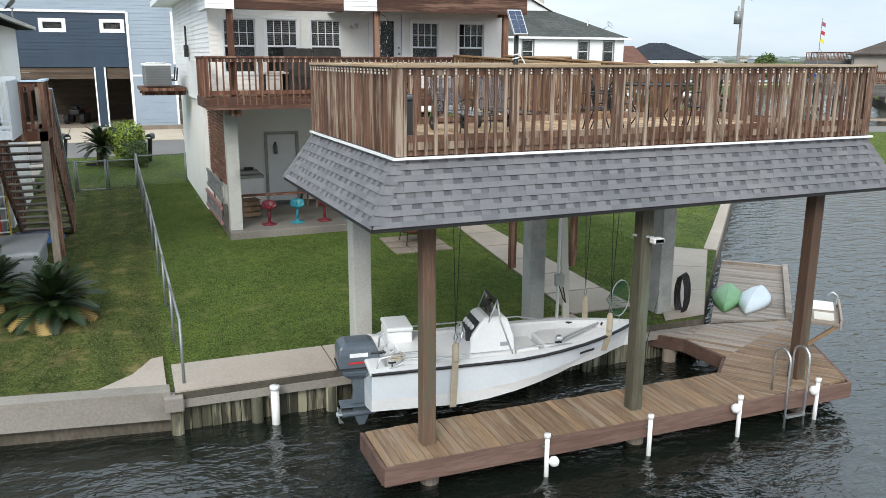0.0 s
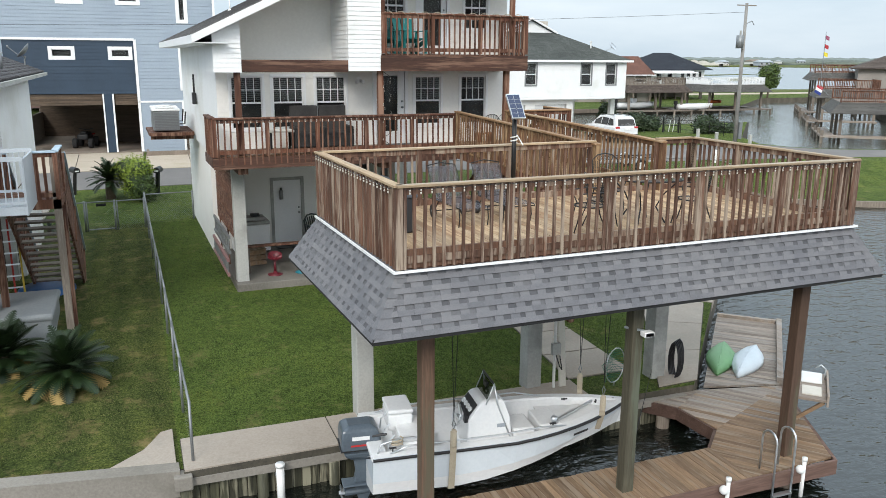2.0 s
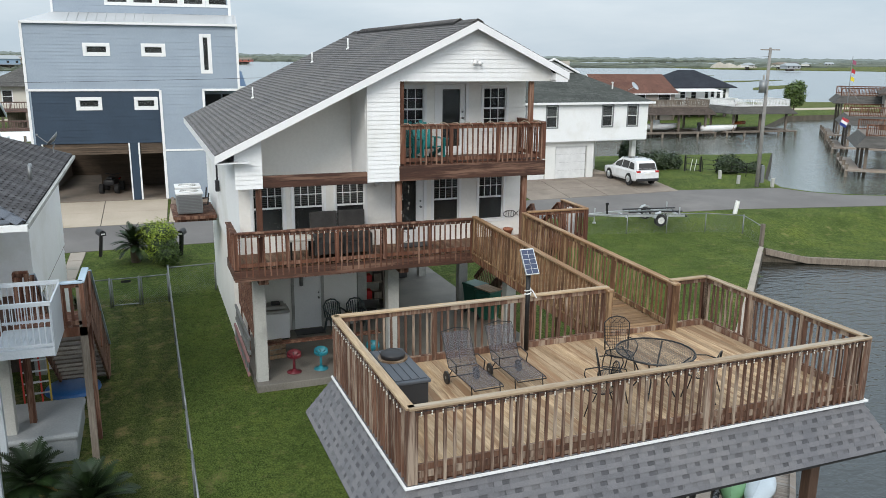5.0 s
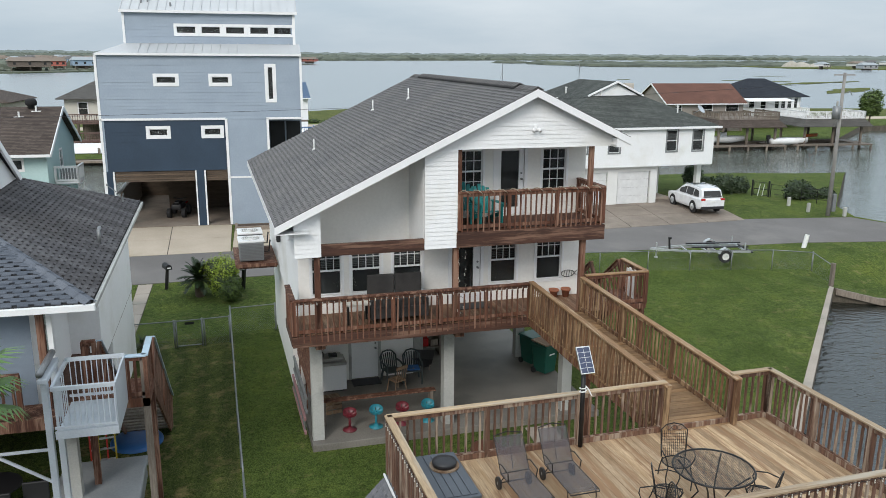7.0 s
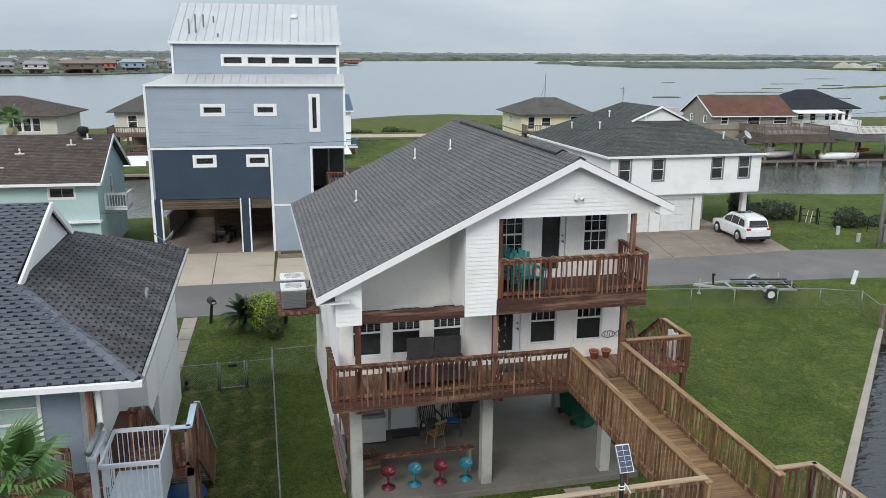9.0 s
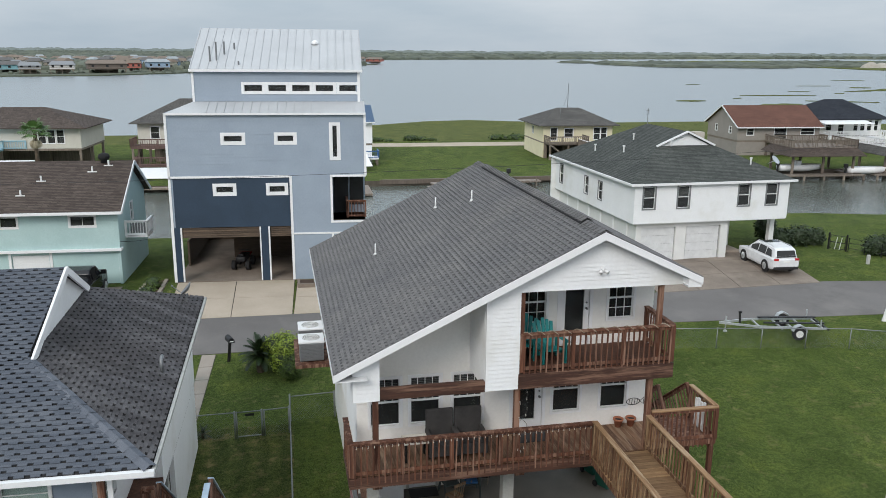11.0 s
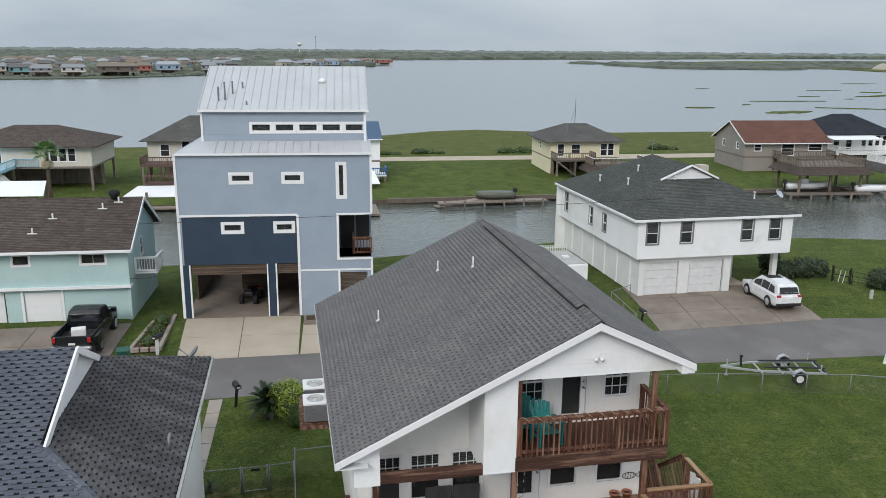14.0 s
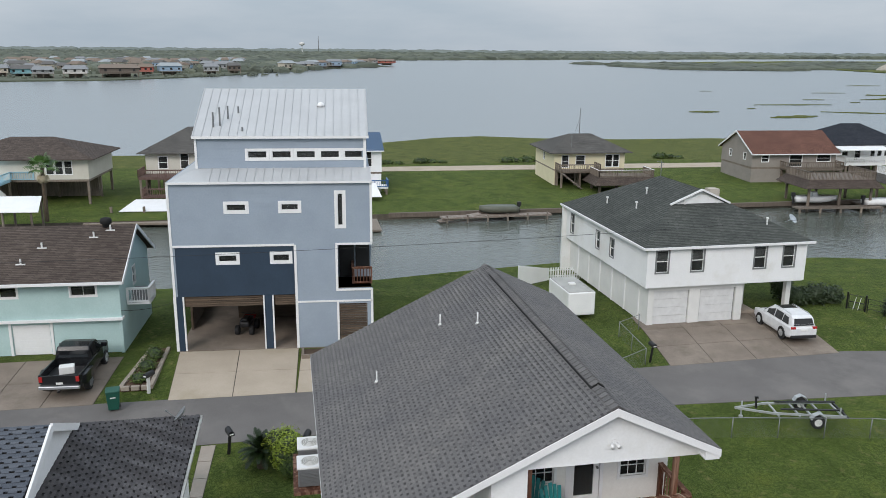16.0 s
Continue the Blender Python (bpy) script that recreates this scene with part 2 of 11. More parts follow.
M_PILING = surface("concrete_piling", (0.36, 0.36, 0.34), (0.47, 0.47, 0.44), 1.0, 26, 0.85, bump=0.3, stain=((0.28, 0.28, 0.26), 0.9))
M_ASPHALT = surface("worn_asphalt", (0.122, 0.113, 0.107), (0.168, 0.157, 0.149), 0.35, 45, 0.9, bump=0.4, stain=((0.185, 0.172, 0.16), 0.25))
M_GRASS = grass_mat("lawn", (0.033, 0.052, 0.012), (0.077, 0.112, 0.023), (0.145, 0.184, 0.050), (0.23, 0.20, 0.085))
M_GRASS_DRY = grass_mat("dry_lawn", (0.029, 0.045, 0.011), (0.069, 0.092, 0.022), (0.13, 0.149, 0.048), (0.26, 0.195, 0.094), 1.0)
M_MARSH = grass_mat("marsh_grass", (0.055, 0.075, 0.018), (0.105, 0.125, 0.035), (0.16, 0.165, 0.06), (0.17, 0.14, 0.065))
M_SEAWALL = surface("tide_stained_concrete", (0.055, 0.047, 0.034), (0.135, 0.115, 0.088), 1.2, 18, 0.9, bump=0.5, dist=0.01, stretch=(1, 1, 0.5), stain=((0.055, 0.05, 0.036), 0.8))
M_BED = surface("canal_bed", (0.02, 0.025, 0.018), (0.035, 0.04, 0.028), 0.5, 8, 0.95)
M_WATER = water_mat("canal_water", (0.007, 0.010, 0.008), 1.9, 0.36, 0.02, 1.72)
# besides murk, these paler base colours carry part of the sky's reflection
M_WATER_BACK = water_mat("back_canal_water_paled", (0.10, 0.116, 0.10), 1.5, 0.22, 0.06, 1.7)
M_BAY = water_mat("bay_water_paled", (0.205, 0.235, 0.245), 0.35, 0.2, 0.22, 1.6)
M_GLASS = glass_mat("window_glass")
M_SCREEN = surface("dark_screen", (0.010, 0.011, 0.012), (0.02, 0.021, 0.022), 2, 60, 0.6, bump=0.1)
M_BLIND = surface("window_blind", (0.085, 0.088, 0.09), (0.13, 0.133, 0.135), 2, 40, 0.6, stretch=(1, 1, 9))
M_BROWN = wood("stained_brown_wood", (0.072, 0.024, 0.012), (0.175, 0.07, 0.038), weather=(0.27, 0.155, 0.105))
M_PORCHPLANK = wood("porch_plank", (0.13, 0.062, 0.034), (0.27, 0.155, 0.09), (9, 0.7, 9), weather=(0.30, 0.20, 0.13))
M_BROWN_H = wood("stained_brown_beam", (0.05, 0.02, 0.012), (0.125, 0.055, 0.034), (0.7, 9, 9), weather=(0.19, 0.105, 0.07))
M_BROWN_J = wood("stained_brown_boards", (0.06, 0.022, 0.012), (0.13, 0.055, 0.03), rand="island")
M_OLD = wood("weathered_picket", (0.068, 0.031, 0.02), (0.215, 0.118, 0.078), weather=(0.35, 0.275, 0.21))
M_OLDWARM = wood("golden_brown_picket", (0.095, 0.043, 0.02), (0.25, 0.135, 0.068), weather=(0.35, 0.235, 0.13))
M_RAILWARM = wood("orange_brown_cap_rail", (0.27, 0.145, 0.065), (0.43, 0.265, 0.14), (0.7, 9, 9), weather=(0.40, 0.29, 0.18))
M_RAILTOP = wood("bleached_cap_rail", (0.29, 0.20, 0.118), (0.46, 0.35, 0.23), (0.7, 9, 9), weather=(0.38, 0.32, 0.245))
M_PLANK = wood("golden_deck_plank", (0.34, 0.22, 0.115), (0.56, 0.415, 0.27), (9, 0.7, 9), weather=(0.27, 0.155, 0.08))
M_PLANKX = wood("gangway_plank", (0.20, 0.11, 0.05), (0.36, 0.23, 0.12), (0.7, 9, 9))
M_DOCK = wood("dock_plank", (0.185, 0.112, 0.062), (0.31, 0.21, 0.13), (9, 0.7, 9), weather=(0.27, 0.205, 0.145))
M_DOCK_FACE = wood("dock_fascia", (0.11, 0.06, 0.045), (0.20, 0.125, 0.10), (0.5, 5, 5))
M_DOCKGREY = wood("silvered_dock_plank", (0.23, 0.185, 0.15), (0.36, 0.30, 0.25), (9, 0.7, 9), weather=(0.30, 0.27, 0.24))
M_POST_GREEN = wood("green_stained_post", (0.085, 0.08, 0.052), (0.165, 0.155, 0.11), (7, 7, 0.5), weather=(0.11, 0.12, 0.085))
M_POST = wood("brown_dock_post", (0.085, 0.047, 0.03), (0.15, 0.092, 0.062), (7, 7, 0.5), weather=(0.10, 0.085, 0.055))
M_BULKO = wood("bulkhead_plank", (0.02, 0.022, 0.013), (0.10, 0.098, 0.06), (6, 6, 0.6), weather=(0.30, 0.28, 0.20))
M_GREY_WOOD = wood("grey_timber", (0.16, 0.13, 0.105), (0.28, 0.24, 0.20), (6, 6, 0.6))
M_SH_BOAT = shingle_mat("slate_grey_shingle", (0.150, 0.152, 0.162), (0.172, 0.173, 0.184), (0.198, 0.198, 0.207), "object")
M_SH_BOAT2 = shingle_mat("slate_grey_shingle_rest", (0.150, 0.152, 0.162), (0.172, 0.173, 0.184), (0.198, 0.198, 0.207))
M_SH_BOAT_BAND = shingle_mat("slate_grey_shadow_band", (0.085, 0.087, 0.093), (0.108, 0.109, 0.117), (0.15, 0.15, 0.158))
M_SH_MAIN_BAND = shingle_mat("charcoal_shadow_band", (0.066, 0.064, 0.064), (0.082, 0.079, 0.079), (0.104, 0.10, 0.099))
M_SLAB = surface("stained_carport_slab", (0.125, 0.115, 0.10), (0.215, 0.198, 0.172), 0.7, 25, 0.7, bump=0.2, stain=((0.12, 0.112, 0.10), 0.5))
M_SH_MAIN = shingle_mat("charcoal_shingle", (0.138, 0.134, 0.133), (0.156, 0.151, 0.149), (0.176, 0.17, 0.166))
M_SH_NB = shingle_mat("blue_grey_shingle", (0.082, 0.095, 0.116), (0.098, 0.111, 0.133), (0.118, 0.131, 0.153))
M_SH_NB_R = shingle_mat("streaked_blue_grey_shingle", (0.080, 0.077, 0.080), (0.098, 0.095, 0.098), (0.12, 0.116, 0.12), streak=True)
M_SH_CAP = shingle_mat("pale_hip_shingle", (0.11, 0.125, 0.15), (0.135, 0.15, 0.175), (0.16, 0.175, 0.20))
M_UNDER = surface("roof_felt", (0.012, 0.012, 0.013), (0.022, 0.022, 0.022), 1, 20, 0.95)
M_STEEL = surface("galvanised_steel", (0.20, 0.21, 0.215), (0.29, 0.30, 0.305), 2, 40, 0.45, 0.5, 0.1)
M_GALV = surface("bright_galvanised_steel", (0.42, 0.44, 0.45), (0.55, 0.57, 0.58), 2, 40, 0.4, 0.4, 0.1)
M_ALU = surface("brushed_aluminium", (0.58, 0.6, 0.62), (0.7, 0.72, 0.73), 2, 50, 0.33, 0.9, 0.1)
M_BLACKMETAL = surface("black_iron", (0.012, 0.012, 0.013), (0.03, 0.029, 0.028), 3, 60, 0.45, 0.4, 0.15)
M_BLACK = plain("black_plastic", (0.018, 0.018, 0.02), 0.5)
M_PVC = plain("white_pvc", (0.78, 0.78, 0.76), 0.4)

# ---- mesh building ----
class G:
    """Gathers solids; put() makes one mesh of them."""

    def __init__(self):
        self.v, self.f = [], []

    def raw(self, verts, faces):
        o = len(self.v)
        self.v += [tuple(p) for p in verts]
        self.f += [tuple(i + o for i in q) for q in faces]
        return self

    def box(self, x0, x1, y0, y1, z0, z1):
        return self.raw([(x0, y0, z0), (x1, y0, z0), (x1, y1, z0), (x0, y1, z0), (x0, y0, z1), (x1, y0, z1), (x1, y1, z1), (x0, y1, z1)],
                        [(3, 2, 1, 0), (4, 5, 6, 7), (0, 1, 5, 4), (1, 2, 6, 5), (2, 3, 7, 6), (3, 0, 4, 7)])

    def beam(self, a, b, w, h, up=(0, 0, 1)):
        a, b = Vector(a), Vector(b)
        d = (b - a).normalized()
        s = d.cross(Vector(up))
        if s.length < 1e-4:
            s = d.cross(Vector((1, 0, 0)))
        s = s.normalized()
        u = s.cross(d)
        pts = [p + s * (i * w / 2) + u * (j * h / 2) for p in (a, b) for i, j in ((-1, -1), (1, -1), (1, 1), (-1, 1))]
        return self.raw(pts, [(3, 2, 1, 0), (4, 5, 6, 7), (0, 1, 5, 4), (1, 2, 6, 5), (2, 3, 7, 6), (3, 0, 4, 7)])

    def cyl(self, a, b, r0, r1=None, n=10):
        r1 = r0 if r1 is None else r1
        a, b = Vector(a), Vector(b)
        d = (b - a).normalized()
        s = d.orthogonal().normalized()
        u = d.cross(s)
        ring = [s * math.cos(6.28318531 * i / n) + u * math.sin(6.28318531 * i / n) for i in range(n)]
        pts = [a + q * r0 for q in ring] + [b + q * r1 for q in ring]
        return self.raw(pts, [tuple(range(n - 1, -1, -1)), tuple(range(n, 2 * n))] + [(i, (i + 1) % n, n + (i + 1) % n, n + i) for i in range(n)])

    def tube(self, pts, r, n=6, closed=False):
        pts = [Vector(p) for p in pts]
        m = len(pts)
        rings, prev = [], None
        for i, p in enumerate(pts):
            if closed:
                d = pts[(i + 1) % m] - pts[i - 1]
            else:
                d = pts[min(i + 1, m - 1)] - pts[max(i - 1, 0)]
            d.normalize()
            s = d.orthogonal() if prev is None else prev - d * prev.dot(d)
            s.normalize()
            prev = s
            u = d.cross(s)
            rings.append([p + (s * math.cos(6.28318531 * k / n) + u * math.sin(6.28318531 * k / n)) * r for k in range(n)])
        faces = []
        for i in range(m if closed else m - 1):
            j = (i + 1) % m
            faces += [(i * n + k, i * n + (k + 1) % n, j * n + (k + 1) % n, j * n + k) for k in range(n)]
        if not closed:
            faces += [tuple(range(n - 1, -1, -1)), tuple(range((m - 1) * n, m * n))]
        return self.raw([q for ring in rings for q in ring], faces)

    def lathe(self, prof, at=(0, 0, 0), n=16, squash=1.0):
        x, y, z = at
        pts = [(x + r * math.cos(6.28318531 * k / n), y + squash * r * math.sin(6.28318531 * k / n), z + h) for r, h in prof for k in range(n)]
        faces = [(i * n + k, i * n + (k + 1) % n, (i + 1) * n + (k + 1) % n, (i + 1) * n + k) for i in range(len(prof) - 1) for k in range(n)]
        faces += [tuple(range(n - 1, -1, -1)), tuple(range((len(prof) - 1) * n, len(prof) * n))]
        return self.raw(pts, faces)

    def prism(self, poly, z0, z1):
        n = len(poly)
        pts = [(x, y, z0) for x, y in poly] + [(x, y, z1) for x, y in poly]
        return self.raw(pts, [tuple(range(n - 1, -1, -1)), tuple(range(n, 2 * n))] + [(i, (i + 1) % n, n + (i + 1) % n, n + i) for i in range(n)])

    def slab(self, pts, down):
        """A flat polygon in space given thickness along the vector down."""
        n = len(pts)
        d = Vector(down)
        return self.raw([Vector(p) for p in pts] + [Vector(p) + d for p in pts],
                        [tuple(range(n)), tuple(range(2 * n - 1, n - 1, -1))] + [(i, n + i, n + (i + 1) % n, (i + 1) % n) for i in range(n)])

    def loft(self, rings, cap=True):
        """Skins a row of rings that have the same number of points."""
        n = len(rings[0])
        faces = [(i * n + k, i * n + (k + 1) % n, (i + 1) * n + (k + 1) % n, (i + 1) * n + k) for i in range(len(rings) - 1) for k in range(n)]
        if cap:
            faces += [tuple(range(n - 1, -1, -1)), tuple(range((len(rings) - 1) * n, len(rings) * n))]
        return self.raw([p for ring in rings for p in ring], faces)

    def ball(self, c, r, n=10, squash=(1, 1, 1)):
        prof = [(math.sin(math.pi * i / 8), -math.cos(math.pi * i / 8)) for i in range(9)]
        pts = [(c[0] + r * squash[0] * max(a, 0.01) * math.cos(6.28318531 * k / n), c[1] + r * squash[1] * max(a, 0.01) * math.sin(6.28318531 * k / n), c[2] + r * squash[2] * h) for a, h in prof for k in range(n)]
        return self.raw(pts, [(i * n + k, i * n + (k + 1) % n, (i + 1) * n + (k + 1) % n, (i + 1) * n + k) for i in range(8) for k in range(n)])


def mesh_of(name, g, material, smooth=False, fix=True):
    me = bpy.data.meshes.new(name)
    me.from_pydata(g.v, [], g.f)
    if fix and len(g.f) < 6000:
        bm = bmesh.new()
        bm.from_mesh(me)
        bmesh.ops.recalc_face_normals(bm, faces=bm.faces)
        bm.to_mesh(me)
        bm.free()
    me.materials.append(material)
    if smooth:
        me.polygons.foreach_set("use_smooth", [True] * len(me.polygons))
    me.update()
    return me


def put(name, g, material, parent=None, label="", smooth=False, bevel=0.0, at=None):
    """One mesh object under a thing or a part."""
    ob = new(name, mesh_of(name, g, material, smooth))
    if parent is not None:
        ob.parent = parent
    if at is not None:
        ob.matrix_basis = at
    if label:
        ob["label"] = label
    if bevel:
        b = ob.modifiers.new("bevel", "BEVEL")
        b.width, b.segments, b.limit_method = bevel, 2, "ANGLE"
    return ob


def piece(name, me, parent, at):
    """One more object on a shared mesh."""
    ob = new(name, me)
    ob.parent = parent
    ob.matrix_basis = at
    return ob


def thing(name, at, label, category, group="", kind=""):
    ob = new(name)
    ob.matrix_basis = at
    ob.empty_display_size = 0.2
    return tagged(ob, label, category, group, kind)


def solo(name, g, material, label, category, group="", kind="", smooth=False, bevel=0.0, at=None):
    return tagged(put(name, g, material, None, "", smooth, bevel, at), label, category, group, kind)


def spot(x, y, z=0.0, rz=0.0):
    return pose(x, y, z, 0, 0, rz)


def clip_poly(poly, outline):
    """Sutherland-Hodgman against a convex outline that runs anticlockwise."""
    for i in range(len(outline)):
        (ax, ay), (bx, by) = outline[i], outline[(i + 1) % len(outline)]
        res = []
        side = lambda p: (bx - ax) * (p[1] - ay) - (by - ay) * (p[0] - ax)
        for j in range(len(poly)):
            p, q = poly[j - 1], poly[j]
            sp, sq = side(p), side(q)
            if (sp >= 0) != (sq >= 0):
                k = sp / (sp - sq)
                res.append((p[0] + k * (q[0] - p[0]), p[1] + k * (q[1] - p[1])))
            if sq >= 0:
                res.append(q)
        poly = res
        if len(poly) < 3:
            return []
    return poly


def laminate(o, u, v, outline, course, period, fill, thick, seed):
    """Laminated shingles of a roof slope: o origin, u along the eave, v up the slope, outline in (u, v) metres.
    Gives butt strips and teeth (proud), and the darker printed band that shows between the teeth."""
    rnd = random.Random(seed)
    o, u, v = Vector(o), Vector(u).normalized(), Vector(v).normalized()
    n = u.cross(v)
    us, vs = [p[0] for p in outline], [p[1] for p in outline]
    proud, band = [], []

    def lay(store, x0, x1, y0, y1, y, lift, deep):
        poly = clip_poly([(x0, y0), (x1, y0), (x1, y1), (x0, y1)], outline)
        if len(poly) >= 3:
            store.append(([o + u * a + v * b + n * (lift + 0.012 * (1 - (b - y) / course)) for a, b in poly], n * -deep))
    y = min(vs)
    while y < max(vs) - 0.01:
        x = min(us) - rnd.random() * period
        while x < max(us):
            w = period * rnd.uniform(0.85, 1.2)
            lift = thick * rnd.uniform(0.85, 1.15)
            lay(proud, x + 0.0005, x + w - 0.0005, y - rnd.uniform(0, 0.003), y + course * 0.52, y, lift, thick + 0.01)
            a = x + w * rnd.uniform(0.0, 0.12)
            lay(proud, a, a + w * fill * rnd.uniform(0.85, 1.15), y + course * 0.52, y + course, y, lift, thick + 0.01)
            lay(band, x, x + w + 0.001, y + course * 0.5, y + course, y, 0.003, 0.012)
            x += w
        y += course
    return proud, band


def lap_wall(u0, u1, v0, v1, holes=(), span=None, lap=0.12, thick=0.14, proud=0.014):
    """Lapped boards as a solid wall: u along the wall, v up, the weather side at -y. holes: (ua, ub, va, vb). span(v) narrows a gable."""
    g = G()
    cuts = sorted({round(v0 + k * lap, 4) for k in range(int((v1 - v0) / lap) + 1)} | {v1} | {h for q in holes for h in q[2:] if v0 < h < v1})
    for a, b in zip(cuts, cuts[1:]):
        if b - a < 0.004:
            continue
        mid = (a + b) / 2
        base = v0 + math.floor((mid - v0) / lap) * lap
        ya, yb = -proud * (1 - (a - base) / lap), -proud * (1 - (b - base) / lap)
        sa = span(a) if span else (u0, u1)
        sb = span(b - 0.0005) if span else (u0, u1)
        edges = [(sa[0], sb[0])]
        for h in sorted(holes):
            if h[2] < mid < h[3]:
                edges += [(h[0], h[0]), (h[1], h[1])]
        edges.append((sa[1], sb[1]))
        for (la, lb), (ra, rb) in zip(edges[::2], edges[1::2]):
            if ra - la < 0.01 and rb - lb < 0.01:
                continue
            g.raw([(la, ya, a), (ra, ya, a), (ra, thick, a), (la, thick, a), (lb, yb, b), (max(rb, lb), yb, b), (max(rb, lb), thick, b), (lb, thick, b)],
                  [(3, 2, 1, 0), (4, 5, 6, 7), (0, 1, 5, 4), (1, 2, 6, 5), (2, 3, 7, 6), (3, 0, 4, 7)])
    return g


def window(parent, at, w, h, cols=2, rows=2, trim=0.07, trim_mat=None, frame_mat=None, backing=None, split=True, blind=0.0, sill=True):
    """A sash window: casing with muntins, a glass pane, and the dark room or blind behind. Origin at the middle of its foot, weather side -y."""
    trim_mat, frame_mat, backing = trim_mat or M_TRIM, frame_mat or M_TRIM, backing or M_SCREEN
    g = G()
    for x0, x1, z0, z1 in ((-w / 2 - trim, -w / 2, -trim, h + trim), (w / 2, w / 2 + trim, -trim, h + trim), (-w / 2, w / 2, -trim, 0), (-w / 2, w / 2, h, h + trim)):
        g.box(x0, x1, -0.035, 0.10, z0, z1)
    win = put("window", g, trim_mat, parent, at=at)
    f = G()
    s = 0.028
    for x0, x1, z0, z1 in ((-w / 2, -w / 2 + s, 0, h), (w / 2 - s, w / 2, 0, h), (-w / 2, w / 2, 0, s), (-w / 2, w / 2, h - s, h)):
        f.box(x0, x1, 0.01, 0.05, z0, z1)
    if split:
        f.box(-w / 2, w / 2, 0.0, 0.045, h / 2 - s * 0.8, h / 2 + s * 0.8)
    for i in range(1, cols):
        x = -w / 2 + w * i / cols
        f.box(x - 0.009, x + 0.009, 0.02, 0.045, h / 2 if rows == 99 else 0, h)
    nr = 2 if rows == 99 else rows
    for i in range(1, nr * (2 if split else 1)):
        z = h * i / (nr * (2 if split else 1))
        if rows == 99 and z < h / 2:
            continue
        f.box(-w / 2, w / 2, 0.02, 0.045, z - 0.009, z + 0.009)
    put("window_frame", f, frame_mat, win)
    put("pane", G().box(-w / 2 + 0.01, w / 2 - 0.01, 0.028, 0.034, 0.01, h - 0.01), M_GLASS, win).visible_shadow = False
    put("backing", G().box(-w / 2, w / 2, 0.085, 0.1, 0, h), backing, win)
    if blind:
        b = G()
        k = 0
        while k * 0.05 < h * blind:
            b.box(-w / 2 + 0.02, w / 2 - 0.02, 0.055, 0.075, h - 0.03 - k * 0.05, h - 0.01 - k * 0.05)
            k += 1
        put("blind", b, M_BLIND, win)
    return win


def door(parent, at, w, h, material, trim_mat=None, lite=None, knob=None):
    """A hinged door in its casing, with a glazed light if asked and a knob. Origin at the middle of the sill."""
    g = G()
    t = 0.09
    g.box(-w / 2 - t, -w / 2, -0.03, 0.1, 0, h + t).box(w / 2, w / 2 + t, -0.03, 0.1, 0, h + t).box(-w / 2, w / 2, -0.03, 0.1, h, h + t)
    ob = put("door", g, trim_mat or M_TRIM, parent, at=at)
    leaf = G()
    if lite:
        x0, x1, z0, z1 = lite
        leaf.box(-w / 2 + 0.005, x0, 0.02, 0.06, 0.01, h - 0.005).box(x1, w / 2 - 0.005, 0.02, 0.06, 0.01, h - 0.005).box(x0, x1, 0.02, 0.06, 0.01, z0).box(x0, x1, 0.02, 0.06, z1, h - 0.005)
        put("pane", G().box(x0, x1, 0.035, 0.042, z0, z1), M_GLASS, ob).visible_shadow = False
        put("backing", G().box(x0, x1, 0.07, 0.08, z0, z1), M_SCREEN, ob)
    else:
        leaf.box(-w / 2 + 0.005, w / 2 - 0.005, 0.02, 0.06, 0.01, h - 0.005)
    put("door_leaf", leaf, material, ob)
    k = G()
    k.cyl((w / 2 - 0.08, 0.02, 1.0), (w / 2 - 0.08, -0.03, 1.0), 0.028).ball((w / 2 - 0.08, -0.045, 1.0), 0.032).cyl((w / 2 - 0.08, 0.02, 1.16), (w / 2 - 0.08, -0.01, 1.16), 0.026)
    put("door_handle", k, knob or M_STEEL, ob, smooth=True)
    return ob


def rail_run(parent, a, b, height=1.0, gap=0.14, picket=(0.04, 0.04), posts=0, mats=None, low=0.0, picket_top=None, cap=(0.14, 0.04), post_w=0.09, name="railing", skirt=0.0, picket_off=0.0, slope=0.0, bottom=True):
    """A run of railing from a to b (feet): cap board, upper and lower rail, posts and balusters under one part."""
    m_cap, m_rail, m_pick = mats
    a, b = Vector(a), Vector(b)
    d = b - a
    n = d.length
    rz = math.atan2(d.y, d.x)
    ry = -math.atan2(d.z, math.hypot(d.x, d.y))
    base = Matrix.Translation(a) @ Euler((0, ry, rz)).to_matrix().to_4x4()
    g = G().box(-0.03, n + 0.03, -cap[0] / 2, cap[0] / 2, height - cap[1], height)
    run = put(name, g, m_cap, parent, at=base, bevel=0.006)
    put("rail", G().box(0, n, -0.02, 0.02, height - cap[1] - 0.09, height - cap[1]), m_rail, run)
    if bottom:
        put("rail", G().box(0, n, -0.02, 0.02, low + 0.05, low + 0.14), m_rail, run)
    if posts:
        me = mesh_of("post", G().box(-post_w / 2, post_w / 2, -post_w / 2, post_w / 2, 0, height - cap[1]), m_rail)
        for i in range(posts):
            piece("post", me, run, pose(n * i / max(1, posts - 1), 0, 0))
    k = max(1, int(n / gap))
    top = height - cap[1] - 0.005 if picket_top is None else picket_top
    me = mesh_of("baluster", G().box(-picket[0] / 2, picket[0] / 2, -picket[1] / 2, picket[1] / 2, -skirt, top), m_pick)
    for i in range(k):
        rr = random.uniform(-0.7, 0.7)
        piece("baluster", me, run, pose(n * (i + 0.5) / k, picket_off, 0, 0, rr, random.uniform(-2, 2)))
    return run

